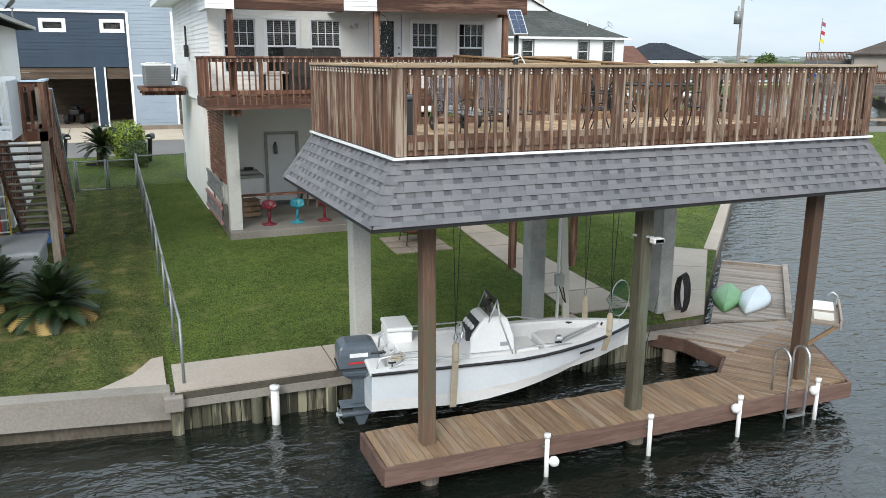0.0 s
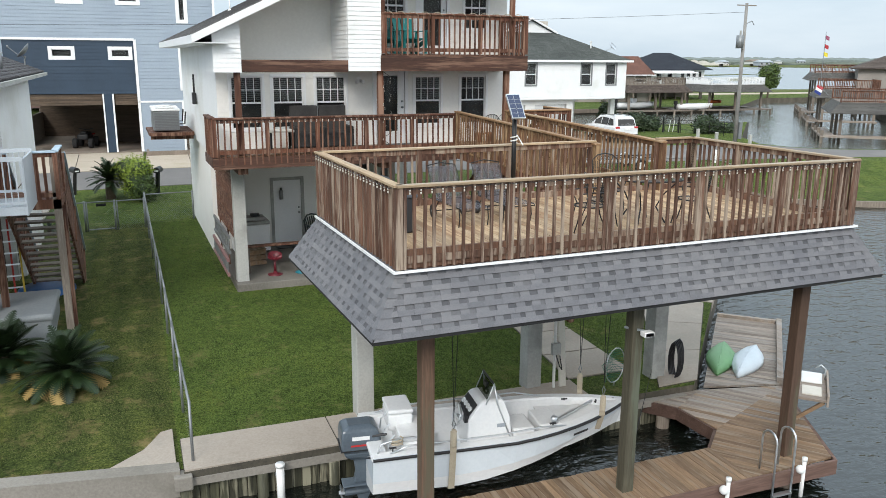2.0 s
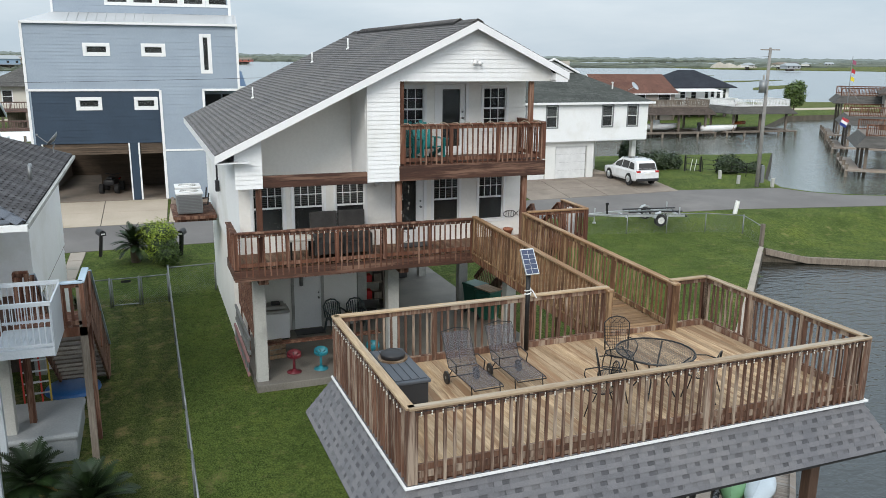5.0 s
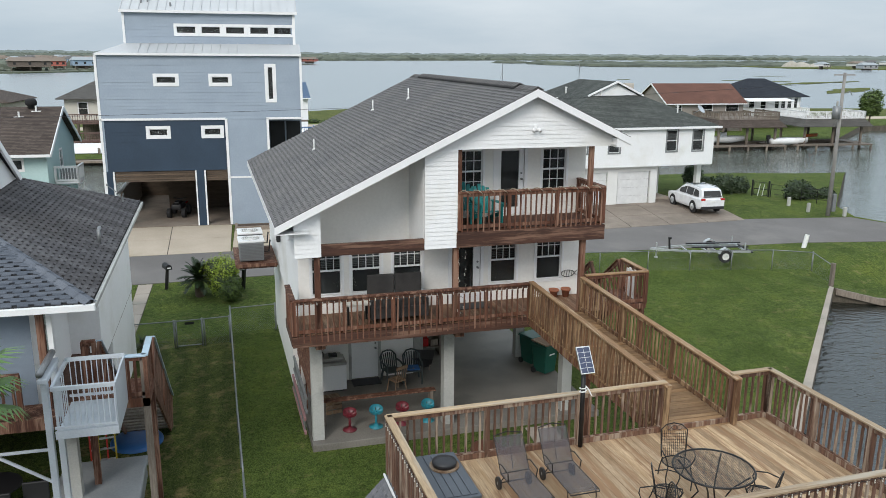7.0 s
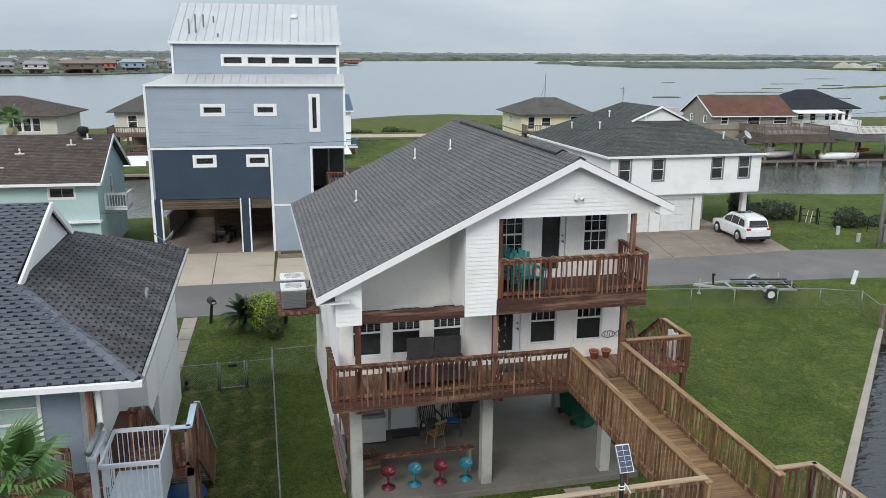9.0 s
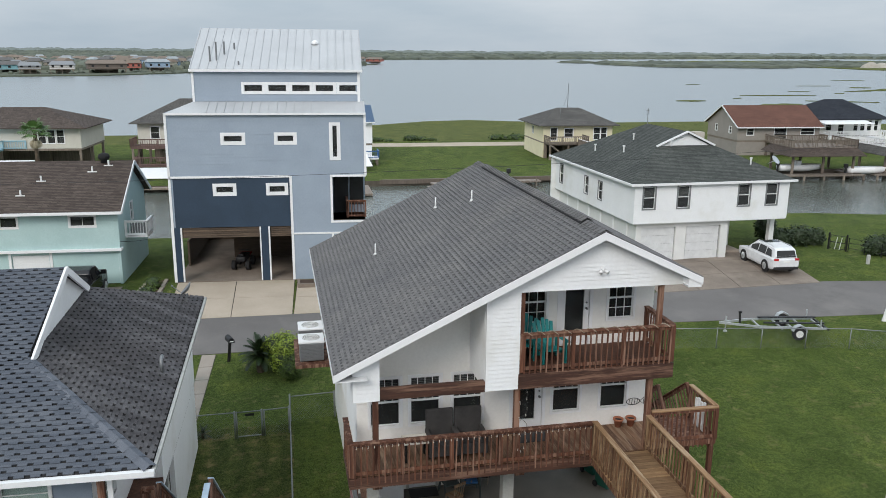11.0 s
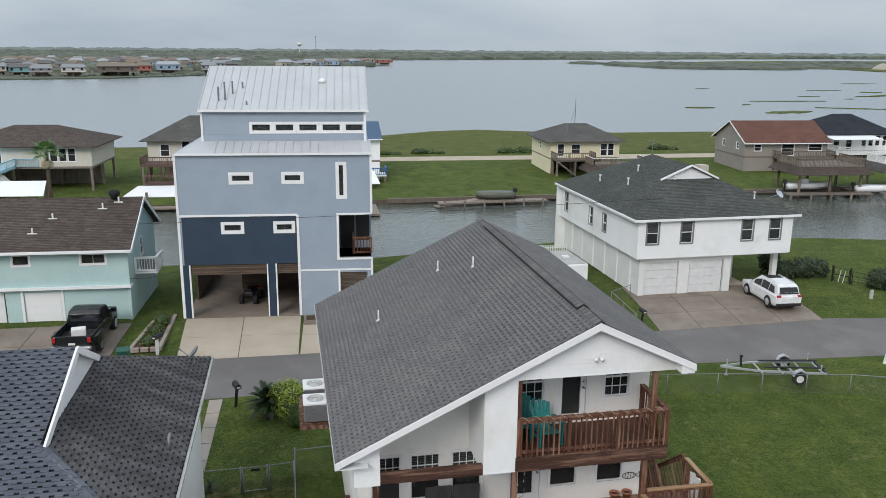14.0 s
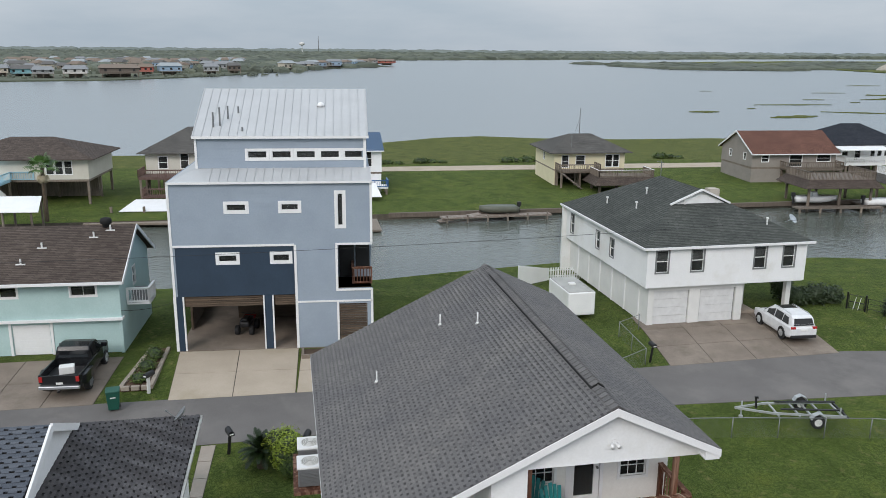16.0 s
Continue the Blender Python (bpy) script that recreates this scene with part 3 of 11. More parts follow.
# ---- ground, water and paving ----
def lerp_table(t, table):
    for (a, p), (b, q) in zip(table, table[1:]):
        if t <= b:
            return p + (q - p) * max(0.0, (t - a) / (b - a))
    return table[-1][1]


def land_z(x, y):
    z = lerp_table(y, [(12, -0.47), (13.2, -0.45), (20, 0.0), (30, 0.1), (37, 0.3), (47, 0.75), (57, 0.6), (64, -0.2), (90, -0.5), (116, -0.2), (128, -0.2), (150, -0.75)])
    if x > 12 and y < 36:
        z -= 0.3 * min(1.0, (x - 12) / 4) * min(1.0, (36 - y) / 3) * min(1.0, max(0.0, (y - 13) / 7))
    if x > 27 and y < 35:
        z -= 0.6 * min(1.0, (35 - y) / 3) * min(1.0, (x - 27) / 3)
    return z


CUT_Y = (13.2, 20, 26, 30, 32, 33, 35, 36, 37, 42, 47, 57, 64, 90, 116, 128, 150)
CUT_X = (-3.9, 0.3, 6, 12, 14, 16, 20, 27, 30)


def sheet_bm(poly, lift=0.0, cuts=True):
    bm = bmesh.new()
    bm.faces.new([bm.verts.new((x, y, 0)) for x, y in poly])
    if cuts:
        for axis, values in ((1, CUT_Y), (0, CUT_X)):
            for c in values:
                co, no = [0, 0, 0], [0, 0, 0]
                co[axis], no[axis] = c, 1
                bmesh.ops.bisect_plane(bm, geom=bm.verts[:] + bm.edges[:] + bm.faces[:], plane_co=co, plane_no=no)
    for v in bm.verts:
        v.co.z = land_z(v.co.x, v.co.y) + lift
    bmesh.ops.recalc_face_normals(bm, faces=bm.faces)
    if sum(f.normal.z for f in bm.faces) < 0:
        bmesh.ops.reverse_faces(bm, faces=bm.faces)
    return bm


def skirt(bm, z):
    rim = [e for e in bm.edges if e.is_boundary]
    res = bmesh.ops.extrude_edge_only(bm, edges=rim)
    for v in res["geom"]:
        if isinstance(v, bmesh.types.BMVert):
            v.co.z = z if z < -1.5 else v.co.z + z


def draped(name, poly, material, lift=0.02, thick=0.2, label="", category="", kind="structure"):
    """A paved sheet that follows the ground, with an edge of its own."""
    bm = sheet_bm(poly, lift)
    skirt(bm, -min(thick, 1.4))
    me = bpy.data.meshes.new(name)
    bm.to_mesh(me)
    bm.free()
    me.materials.append(material)
    return tagged(new(name, me), label, category, "", kind)


HOME_LAND = [(-140, 15.5), (-6, 13.1), (0.28, 12.15), (10.2, 12.15), (13.9, 16.2), (28.2, 31.5), (36, 27.6), (60, 27.0), (140, 26.0), (140, 35.9), (52, 36.9), (46, 37.75), (41.2, 39.4), (39.6, 40.6), (38.7, 42.2), (39.7, 45.0), (54.5, 61.2), (56, 62.8), (46, 65.6), (23.7, 67.4), (12.5, 65.4), (5.9, 63.8), (-140, 61)]
NORTH_LAND = [(-140, 89.5), (10, 90.9), (30, 91.6), (80, 92.2), (98, 108), (150, 112), (150, 150), (112, 158), (87, 165), (67, 164.5), (50, 168), (38, 173.5), (28, 171), (17.7, 164), (2, 156), (-20, 147), (-140, 145)]
EAST_LAND = [(62, 43.9), (140, 43.9), (140, 100), (112, 100), (86, 74)]

ground_bm = bmesh.new()
tmp = bpy.data.meshes.new("tmp")
for poly in (HOME_LAND, NORTH_LAND, EAST_LAND):
    bm = sheet_bm(poly)
    skirt(bm, -3.3)
    bm.to_mesh(tmp)
    bm.free()
    ground_bm.from_mesh(tmp)
half = 4600
ground_bm.faces.new([ground_bm.verts.new(p) for p in ((-half, -half, -3.2), (half, -half, -3.2), (half, half, -3.2), (-half, half, -3.2))])
ground_me = bpy.data.meshes.new("ground")
ground_bm.to_mesh(ground_me)
ground_bm.free()
for m in (M_GRASS, M_GRASS_DRY, M_MARSH, M_SEAWALL, M_BED):
    ground_me.materials.append(m)
for p in ground_me.polygons:
    c, n = p.center, p.normal
    if c.z < -3.15:
        p.material_index = 4
    elif abs(n.z) < 0.4:
        p.material_index = 3
    elif c.y > 127:
        p.material_index = 2
    elif -3.9 < c.x < 0.3 and c.y < 30:
        p.material_index = 1
    else:
        p.material_index = 0
tagged(new("ground", ground_me), "mown green lawns on flat canal-side lots", "ground", kind="structure")

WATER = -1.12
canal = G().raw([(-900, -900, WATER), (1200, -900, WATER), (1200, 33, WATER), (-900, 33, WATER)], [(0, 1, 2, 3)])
# water split into sheets, each farther one paler in base colour for sky reflection
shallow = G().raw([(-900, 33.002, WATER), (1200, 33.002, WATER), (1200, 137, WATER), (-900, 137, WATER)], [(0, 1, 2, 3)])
solo("water_back", shallow, M_WATER_BACK, "murky back canal water, sky reflection partly in its colour", "water", kind="structure")
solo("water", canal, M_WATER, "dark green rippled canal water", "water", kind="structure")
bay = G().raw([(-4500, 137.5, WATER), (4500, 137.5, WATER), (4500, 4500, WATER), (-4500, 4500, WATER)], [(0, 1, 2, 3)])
solo("water_bay", bay, M_BAY, "wide shallow bay, the overcast sky's grey partly in its colour", "water", kind="structure")

draped("road", [(-140, 37.2), (-3.6, 37.2), (19, 37.9), (31, 37.4), (46, 35.2), (140, 31), (140, 35.6), (52, 36.6), (46, 37.4), (41, 39.1), (39.3, 40.4), (38.2, 42.0), (31.4, 42.8), (18.5, 42.2), (1, 41.8), (-6, 41.8), (-140, 41.8)], M_ASPHALT, 0.02, 0.25, "worn grey asphalt residential road", "road")
M_JOINT = surface("joint_dirt", (0.05, 0.045, 0.035), (0.09, 0.08, 0.06), 2, 20, 0.95)


def paved(name, quad, nx, ny, material, label, category, lift=0.035, gap=0.02):
    """Concrete poured in bays, with open joints between them; quad runs anticlockwise from the near left."""
    base = draped(name, quad, M_JOINT, lift - 0.025, 0.25, label, category)
    a, b, c, d = (Vector(p) for p in quad)

    def at(u, v):
        return a.lerp(b, u).lerp(d.lerp(c, u), v)
    for i in range(nx):
        for j in range(ny):
            gx, gy = gap / max(0.5, (b - a).length), gap / max(0.5, (d - a).length)
            poly = [at(i / nx + gx, j / ny + gy), at((i + 1) / nx - gx, j / ny + gy), at((i + 1) / nx - gx, (j + 1) / ny - gy), at(i / nx + gx, (j + 1) / ny - gy)]
            bm = sheet_bm([(p.x, p.y) for p in poly], lift)
            skirt(bm, -0.06)
            me = bpy.data.meshes.new("slab")
            bm.to_mesh(me)
            bm.free()
            me.materials.append(material)
            new("slab", me).parent = base
    return base


paved("driveway", [(-5.85, 41.7), (0.3, 41.7), (0.45, 47.3), (-6.1, 47.7)], 2, 2, M_CONC_PALE, "pale sand-coloured concrete driveway before the blue house", "driveway")
paved("driveway", [(0.35, 41.7), (4.9, 41.7), (4.9, 46.7), (0.59, 46.9)], 2, 2, M_CONC_PALE, "pale concrete apron beside the driveway", "driveway")
paved("driveway", [(20.5, 42.2), (31.0, 42.6), (32.0, 50.3), (21.4, 50.0)], 4, 3, M_CONC_DRIVE, "stained brown-grey concrete driveway before the garages", "driveway")
paved("driveway", [(-16.5, 41.7), (-9.3, 41.7), (-9.0, 47.4), (-16.5, 47.4)], 3, 2, M_CONC_DRIVE, "weathered concrete driveway with a parked pickup", "driveway")
paved("path", [(-3.75, 29.0), (-3.3, 29.0), (-3.1, 37.1), (-3.75, 37.1)], 1, 6, M_CONC, "narrow concrete path along the neighbouring wall", "path", 0.03)
paved("path", [(7.9, 13.2), (9.4, 13.2), (9.0, 20.3), (8.2, 20.3)], 1, 6, M_CONC, "concrete garden path from house to dock", "path", 0.03)
paved("pavement", [(9.42, 12.25), (10.4, 12.3), (13.65, 16.2), (12.2, 17.0)], 1, 3, M_CONC, "concrete dockside pavement", "pavement", 0.035, 0.012)
draped("seawall_cap", [(13.66, 16.4), (13.92, 16.2), (28.2, 31.5), (28.05, 31.62)], M_CONC, 0.02, 0.25, "concrete cap along the seawall", "seawall")
draped("seawall_cap", [(28.2, 31.3), (36, 27.45), (60, 26.85), (60, 27.1), (36, 27.7), (28.3, 31.55)], M_GREY_WOOD, 0.0, 0.3, "concrete cap along the seawall", "seawall")
draped("seawall_cap", [(10, 90.8), (80, 92.1), (80, 92.5), (10, 91.2)], M_GREY_WOOD, 0.08, 0.5, "timber cap along the far canal bank", "seawall")
draped("road_far", [(-20, 121), (13, 120.8), (34, 120.3), (64, 119.8), (150, 119), (150, 124), (64, 124.4), (34, 125), (-20, 125.8)], M_CONC_PALE, 0.05, 0.2, "pale dusty road before the marsh", "road")

# canal-side walls under the front lawn
draped("seawall_left", [(-140, 15.3), (-6, 12.95), (0.28, 12.0), (0.28, 12.3), (-6, 13.3), (-140, 15.8)], M_CONC_GREY, 0.05, 0.45, "poured concrete seawall cap along the canal", "seawall")
paved("pavement", [(0.34, 12.0), (7.9, 12.1), (7.9, 13.15), (0.34, 13.15)], 3, 1, M_CONC, "worn concrete walk on top of the bulkhead", "pavement", 0.04, 0.012)
draped("mortar_patch", [(-0.85, 12.42), (0.24, 12.26), (0.24, 13.55), (0.05, 13.5), (-0.25, 12.95)], M_CONC, 0.03, 0.2, "ragged splash of mortar at the fence corner", "mortar")
bulk = thing("bulkhead", spot(0.3, 12.0, -0.6), "weathered green-stained timber bulkhead in the water", "bulkhead")
bd_me = mesh_of("plank", G().box(-0.068, 0.068, 0.1, 0.15, -1.4, -0.06), M_BULKO)
for i in range(64):
    piece("plank", bd_me, bulk, pose(0.19 + i * 0.15, 0.012 * (i % 3), 0))
put("waler", G().box(0.0, 9.6, -0.02, 0.1, -0.1, 0.03), M_CONC_GREY, bulk)
put("corner_block", G().box(-0.12, 0.16, -0.12, 0.16, -0.12, 0.12), M_CONC_GREY, bulk, bevel=0.02)
for i in range(9):
    put("timber", G().cyl((0.05 + i * 1.2, 0.02, -1.6), (0.05 + i * 1.2, 0.02, -0.1), 0.1, 0.095, 10), M_BULKO, bulk, smooth=True)

# ---- the white house on columns ----
ROOTED = {}


def rooted(ob):
    """Parts under this thing keep places given in the world."""
    ROOTED[ob.name] = ob.matrix_basis.inverted()
    return ob


def keep(ob, root):
    ob.matrix_parent_inverse = ROOTED[root.name]
    return ob


def wput(name, g, material, root, label="", smooth=False, bevel=0.0, at=None):
    return keep(put(name, g, material, root, label, smooth, bevel, at), root)


house = rooted(thing("house", spot(6.0, 25.5, 0.0, 1.25), "white lap-sided two-storey house raised on concrete columns", "house"))
ROOTED[house.name] = spot(-6.0, -25.5, 0.0)          # parts take places along the house's own axes
WL, WR, YF, YW, YB = 1.95, 10.05, 19.6, 21.2, 31.3     # left, right, porch front, window wall, back
RX, RZ = 7.75, 9.56                                     # ridge
EL, ELZ, ER, ERZ = 1.28, 6.42, 10.35, 8.32              # eaves
SL, SR = (RZ - ELZ) / (RX - EL), (RZ - ERZ) / (ER - RX)
FLOOR = 3.6


def roof_z(x):
    return RZ - SL * (RX - x) if x < RX else RZ - SR * (x - RX)


def under_roof(lo, hi):
    """Width of a wall between lo and hi that stays under the roof at height v."""
    def f(v):
        a = max(lo, RX - (RZ - 0.12 - v) / SL)
        b = min(hi, RX + (RZ - 0.12 - v) / SR)
        return (a, max(a, b))
    return f


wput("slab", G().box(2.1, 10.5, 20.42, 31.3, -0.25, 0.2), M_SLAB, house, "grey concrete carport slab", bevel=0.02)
col_me = mesh_of("column", G().box(-0.15, 0.15, -0.15, 0.15, 0, 3.15), M_PILING)
for x, y in ((2.3, 20.84), (5.95, 20.86), (9.52, 20.8), (6.2, 25.2), (9.8, 25.2), (9.8, 29.5)):
    keep(piece("column", col_me, house, spot(x, y, 0.2)), house)
for q in ((2.05, 3.87, 24.6, 24.75, 0.2, 3.3), (4.73, 5.9, 24.6, 24.75, 0.2, 3.3), (3.87, 4.73, 24.6, 24.75, 2.23, 3.3), (2.05, 2.2, 24.75, 31.3, -0.1, 3.3), (5.75, 5.9, 24.75, 31.3, 0.2, 3.3)):
    wput("wall", G().box(*q), M_STORE, house, "plain white storeroom wall under the house")
wput("wall", G().box(5.9, 10.05, 31.1, 31.25, 0.2, 3.3), M_GREY_WOOD, house, "dark boarded wall at the back of the carport")
keep(door(house, spot(4.3, 24.6, 0.2), 0.86, 2.03, M_TRIM, M_PILING), house)
wput("floor_deck", G().box(WL, WR, 20.95, YB, 3.32, FLOOR - 0.02), M_STORE, house)

# front and side walls
wins_low = [(2.3, 3.08), (3.36, 4.15), (4.5, 5.29), (7.28, 8.04), (8.66, 9.42)]
wins_up = [(6.29, 6.99), (8.75, 9.45)]
holes = [(a, b, 4.12, 5.43) for a, b in wins_low] + [(a, b, 6.72, 7.86) for a, b in wins_up] + [(6.14, 6.98, FLOOR, 5.63), (7.39, 8.21, 6.04, 7.95)]
# recessed white wall; its cream tone is bounce light put into the colour
wput("wall", lap_wall(WL, WR, FLOOR - 0.25, RZ - 0.2, holes, under_roof(WL, WR)), M_CREAM, house, "white lapped siding with warm bounce light in its colour", at=spot(0, YW, 0))
for i, (a, b) in enumerate(wins_low):
    keep(window(house, spot((a + b) / 2, YW, 4.12), b - a, 1.31, 4, 99, blind=0.42 if i < 4 else 0.2), house)
for a, b in wins_up:
    keep(window(house, spot((a + b) / 2, YW, 6.72), b - a, 1.14, 3, 2), house)
keep(door(house, spot(6.56, YW, FLOOR), 0.84, 2.03, M_TRIM, lite=(-0.2, 0.22, 0.35, 1.85)), house)
keep(door(house, spot(7.8, YW, 6.04), 0.82, 1.91, M_TRIM, lite=(-0.26, 0.26, 0.22, 1.78)), house)
wput("wall", lap_wall(0, YB - YW, 3.3, ELZ + 0.2, lap=0.12), M_WHITE, house, at=spot(WL, YB, 0, -90))
wput("wall", lap_wall(0, YB - YW, 3.3, ERZ + 0.1, lap=0.12), M_WHITE, house, at=spot(WR, YW, 0, 90))
wput("wall", lap_wall(-WR, -WL, 3.3, RZ - 0.2, (), lambda v: tuple(sorted((-under_roof(WL, WR)(v)[0], -under_roof(WL, WR)(v)[1])))), M_WHITE, house, at=spot(0, YB, 0, 180))
# panels that hang under the roof at the porch front
def lap_panel(name, u0, u1, v0, v1, span, at, thick=0.1, lap=0.11):
    """A panel of lapped boards, each board a piece under the lowest one."""
    panel, v = None, v0
    while v < v1 - 0.01:
        top = min(v + lap, v1)
        if span is None or span(v)[1] - span(v)[0] > 0.05:
            g = lap_wall(u0, u1, v, top, (), span, lap, thick)
            if panel is None:
                panel = wput(name, g, M_WHITE, house, "white lapped siding panel", at=at)
            else:
                put("board", g, M_WHITE, panel)
        v += lap
    return panel


lap_panel("porch_panel", 1.72, 2.36, 5.57, roof_z(2.32), under_roof(1.72, 2.36), spot(0, YF, 0))
lap_panel("porch_panel", 0, YW - YF, 5.57, ELZ + 0.12, None, spot(1.74, YW, 0, -90))
lap_panel("porch_panel", 4.95, 5.8, 5.6, roof_z(5.75), under_roof(4.95, 5.8), spot(0, YF, 0))
lap_panel("porch_panel", 0, YW - YF - 0.1, 5.6, roof_z(5.05) - 0.1, None, spot(4.95, YW, 0, -90), 0.05)
lap_panel("porch_panel", 0, YW - YF - 0.1, 5.6, 8.1, None, spot(5.8, YF + 0.1, 0, 90), 0.05)
lap_panel("gable_panel", 5.8, WR, 8.08, RZ - 0.2, under_roof(5.8, WR), spot(0, YF, 0), 0.12)
wput("balcony_ceiling", G().box(5.81, WR, YF + 0.13, YW, 8.1, 8.16), M_TRIM, house)
wput("vault_ceiling", G().slab([(2.0, YF + 0.1, roof_z(2.0) - 0.2), (4.95, YF + 0.1, roof_z(4.95) - 0.2), (4.95, YW, roof_z(4.95) - 0.2), (2.0, YW, roof_z(2.0) - 0.2)], (0, 0, 0.03)), M_TRIM, house)
wput("beam", G().box(2.36, 4.95, 19.62, 19.76, 5.57, 5.86), M_BROWN_H, house, "dark stained timber beam", bevel=0.01)

# roof
FY, BY = YF - 0.28, YB + 0.42
for q in ([(EL, FY, ELZ), (RX, FY, RZ), (RX, BY, RZ), (EL, BY, ELZ)], [(RX, FY, RZ), (ER, FY, ERZ), (ER, BY, ERZ), (RX, BY, RZ)]):
    wput("roof", G().slab(q, (0, 0, -0.09)), M_UNDER, house, "charcoal asphalt-shingled roof slope")
for y in (FY - 0.03, BY + 0.005):
    wput("bargeboard", G().slab([(EL - 0.02, y, ELZ - 0.01), (RX, y, RZ - 0.01), (RX, y, RZ - 0.2), (EL - 0.02, y, ELZ - 0.19)], (0, 0.025, 0)), M_TRIM, house, "white painted bargeboard")
    wput("bargeboard", G().slab([(RX, y, RZ - 0.01), (ER + 0.02, y, ERZ - 0.01), (ER + 0.02, y, ERZ - 0.19), (RX, y, RZ - 0.2)], (0, 0.025, 0)), M_TRIM, house)
wput("fascia", G().box(EL - 0.03, EL, FY, BY, ELZ - 0.2, ELZ - 0.01), M_TRIM, house)
wput("fascia", G().box(ER, ER + 0.03, FY, BY, ERZ - 0.2, ERZ - 0.01), M_TRIM, house)
wput("soffit", G().slab([(WR - 0.1, FY, ERZ - 0.2), (ER, FY, ERZ - 0.2), (ER, BY, ERZ - 0.2), (WR - 0.1, BY, ERZ - 0.2)], (0, 0, 0.02)), M_TRIM, house)
wput("soffit", G().slab([(EL, FY, ELZ - 0.2), (WL + 0.1, FY, ELZ - 0.2), (WL + 0.1, BY, ELZ - 0.2), (EL, BY, ELZ - 0.2)], (0, 0, 0.02)), M_TRIM, house)
wput("eave_return", G().box(WR - 0.06, ER - 0.002, FY - 0.004, YF + 0.16, 8.07, ERZ - 0.03), M_TRIM, house, "white boxed eave return")
lenL, lenR = math.hypot(RX - EL, RZ - ELZ), math.hypot(ER - RX, RZ - ERZ)
sg, sb = G(), G()
for o, u, v, n, seed in (((EL, BY, ELZ), (0, -1, 0), (RX - EL, 0, RZ - ELZ), lenL, 3), ((ER, FY, ERZ), (0, 1, 0), (RX - ER, 0, RZ - ERZ), lenR, 4)):
    proud, band = laminate(o, u, v, [(0, -0.02), (BY - FY, -0.02), (BY - FY, n), (0, n)], 0.143, 0.2, 0.54, 0.009, seed)
    for q, dn in proud:
        sg.slab(q, dn)
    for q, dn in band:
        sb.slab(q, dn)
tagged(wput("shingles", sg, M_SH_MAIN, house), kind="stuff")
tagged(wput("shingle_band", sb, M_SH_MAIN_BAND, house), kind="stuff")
rv = G()
k = FY
while k < BY - 0.1:
    up = 0.05 if FY + 1.1 < k < BY - 1.3 else 0.0
    rv.slab([(RX - 0.16, k, RZ - 0.025 + up), (RX, k, RZ + 0.06 + up), (RX, k + 0.27, RZ + 0.035 + up), (RX - 0.16, k + 0.27, RZ - 0.055 + up)], (0, 0, -0.014))
    rv.slab([(RX, k, RZ + 0.06 + up), (RX + 0.16, k, RZ - 0.025 + up), (RX + 0.16, k + 0.27, RZ - 0.055 + up), (RX, k + 0.27, RZ + 0.035 + up)], (0, 0, -0.014))
    k += 0.2
tagged(wput("ridge_cap", rv, M_SH_MAIN, house), kind="stuff")
for sx in (-1, 1):
    wput("ridge_vent", G().slab([(RX + sx * 0.175, FY + 1.2, RZ - 0.075), (RX + sx * 0.02, FY + 1.2, RZ + 0.03), (RX + sx * 0.02, BY - 1.2, RZ + 0.03), (RX + sx * 0.175, BY - 1.2, RZ - 0.075)], (0, 0, 0.045)), M_UNDER, house)
for x, y in ((6.4, 27.2), (5.46, 28.55), (3.16, 26.8)):
    z = roof_z(x)
    wput("vent_pipe", G().cyl((x, y, z - 0.1), (x, y, z + 0.36), 0.024, n=10).cyl((x, y, z - 0.02), (x, y, z + 0.05), 0.08, 0.04, 10), M_PVC, house, "white plumbing vent pipe", smooth=True)

# porch deck and its railings
DECK_MATS = (M_BROWN, M_BROWN, M_BROWN)
wput("porch_joist", G().box(1.65, 10.0, 19.66, 21.18, 3.38, FLOOR - 0.035), M_BROWN_J, house)
pl_me = mesh_of("plank", G().box(-0.066, 0.066, -0.76, 0.76, -0.03, 0), M_PORCHPLANK)
for i in range(60):
    keep(piece("plank", pl_me, house, spot(1.72 + i * 0.139, 20.42, FLOOR + random.uniform(-0.003, 0.003))), house)
wput("porch_fascia", G().box(1.6, 7.87, 19.58, 19.63, 3.3, FLOOR - 0.03).box(1.58, 1.63, 19.6, 21.2, 3.34, FLOOR - 0.03), M_BROWN_H, house, "reddish-brown stained rim board")
for a, b, p in (((1.66, 19.62, FLOOR), (7.85, 19.62, FLOOR), 6), ((1.64, 21.05, FLOOR), (1.64, 19.66, FLOOR), 2)):
    keep(rail_run(house, a, b, 0.92, 0.145, (0.036, 0.036), p, DECK_MATS, skirt=0.2, picket_off=-0.03), house)
for x in (2.27, 5.82, 9.38):
    wput("porch_post", G().box(x - 0.07, x + 0.07, 19.72, 19.86, FLOOR - 0.3, 5.75), M_BROWN, house, "dark brown square porch post", bevel=0.008)
for x in (5.88, 9.5):
    wput("balcony_post", G().box(x - 0.06, x + 0.06, 19.7, 19.82, 6.1, 8.1), M_BROWN, house, "dark brown square balcony post", bevel=0.008)
# beam brackets over the columns
for x in (2.3, 5.95, 9.52):
    wput("bracket", G().box(x - 0.12, x + 0.12, 19.75, 20.6, 3.14, 3.36), M_BROWN, house)
wput("beam", G().box(2.2, 9.8, 20.75, 20.95, 3.32, 3.4), M_BROWN, house)
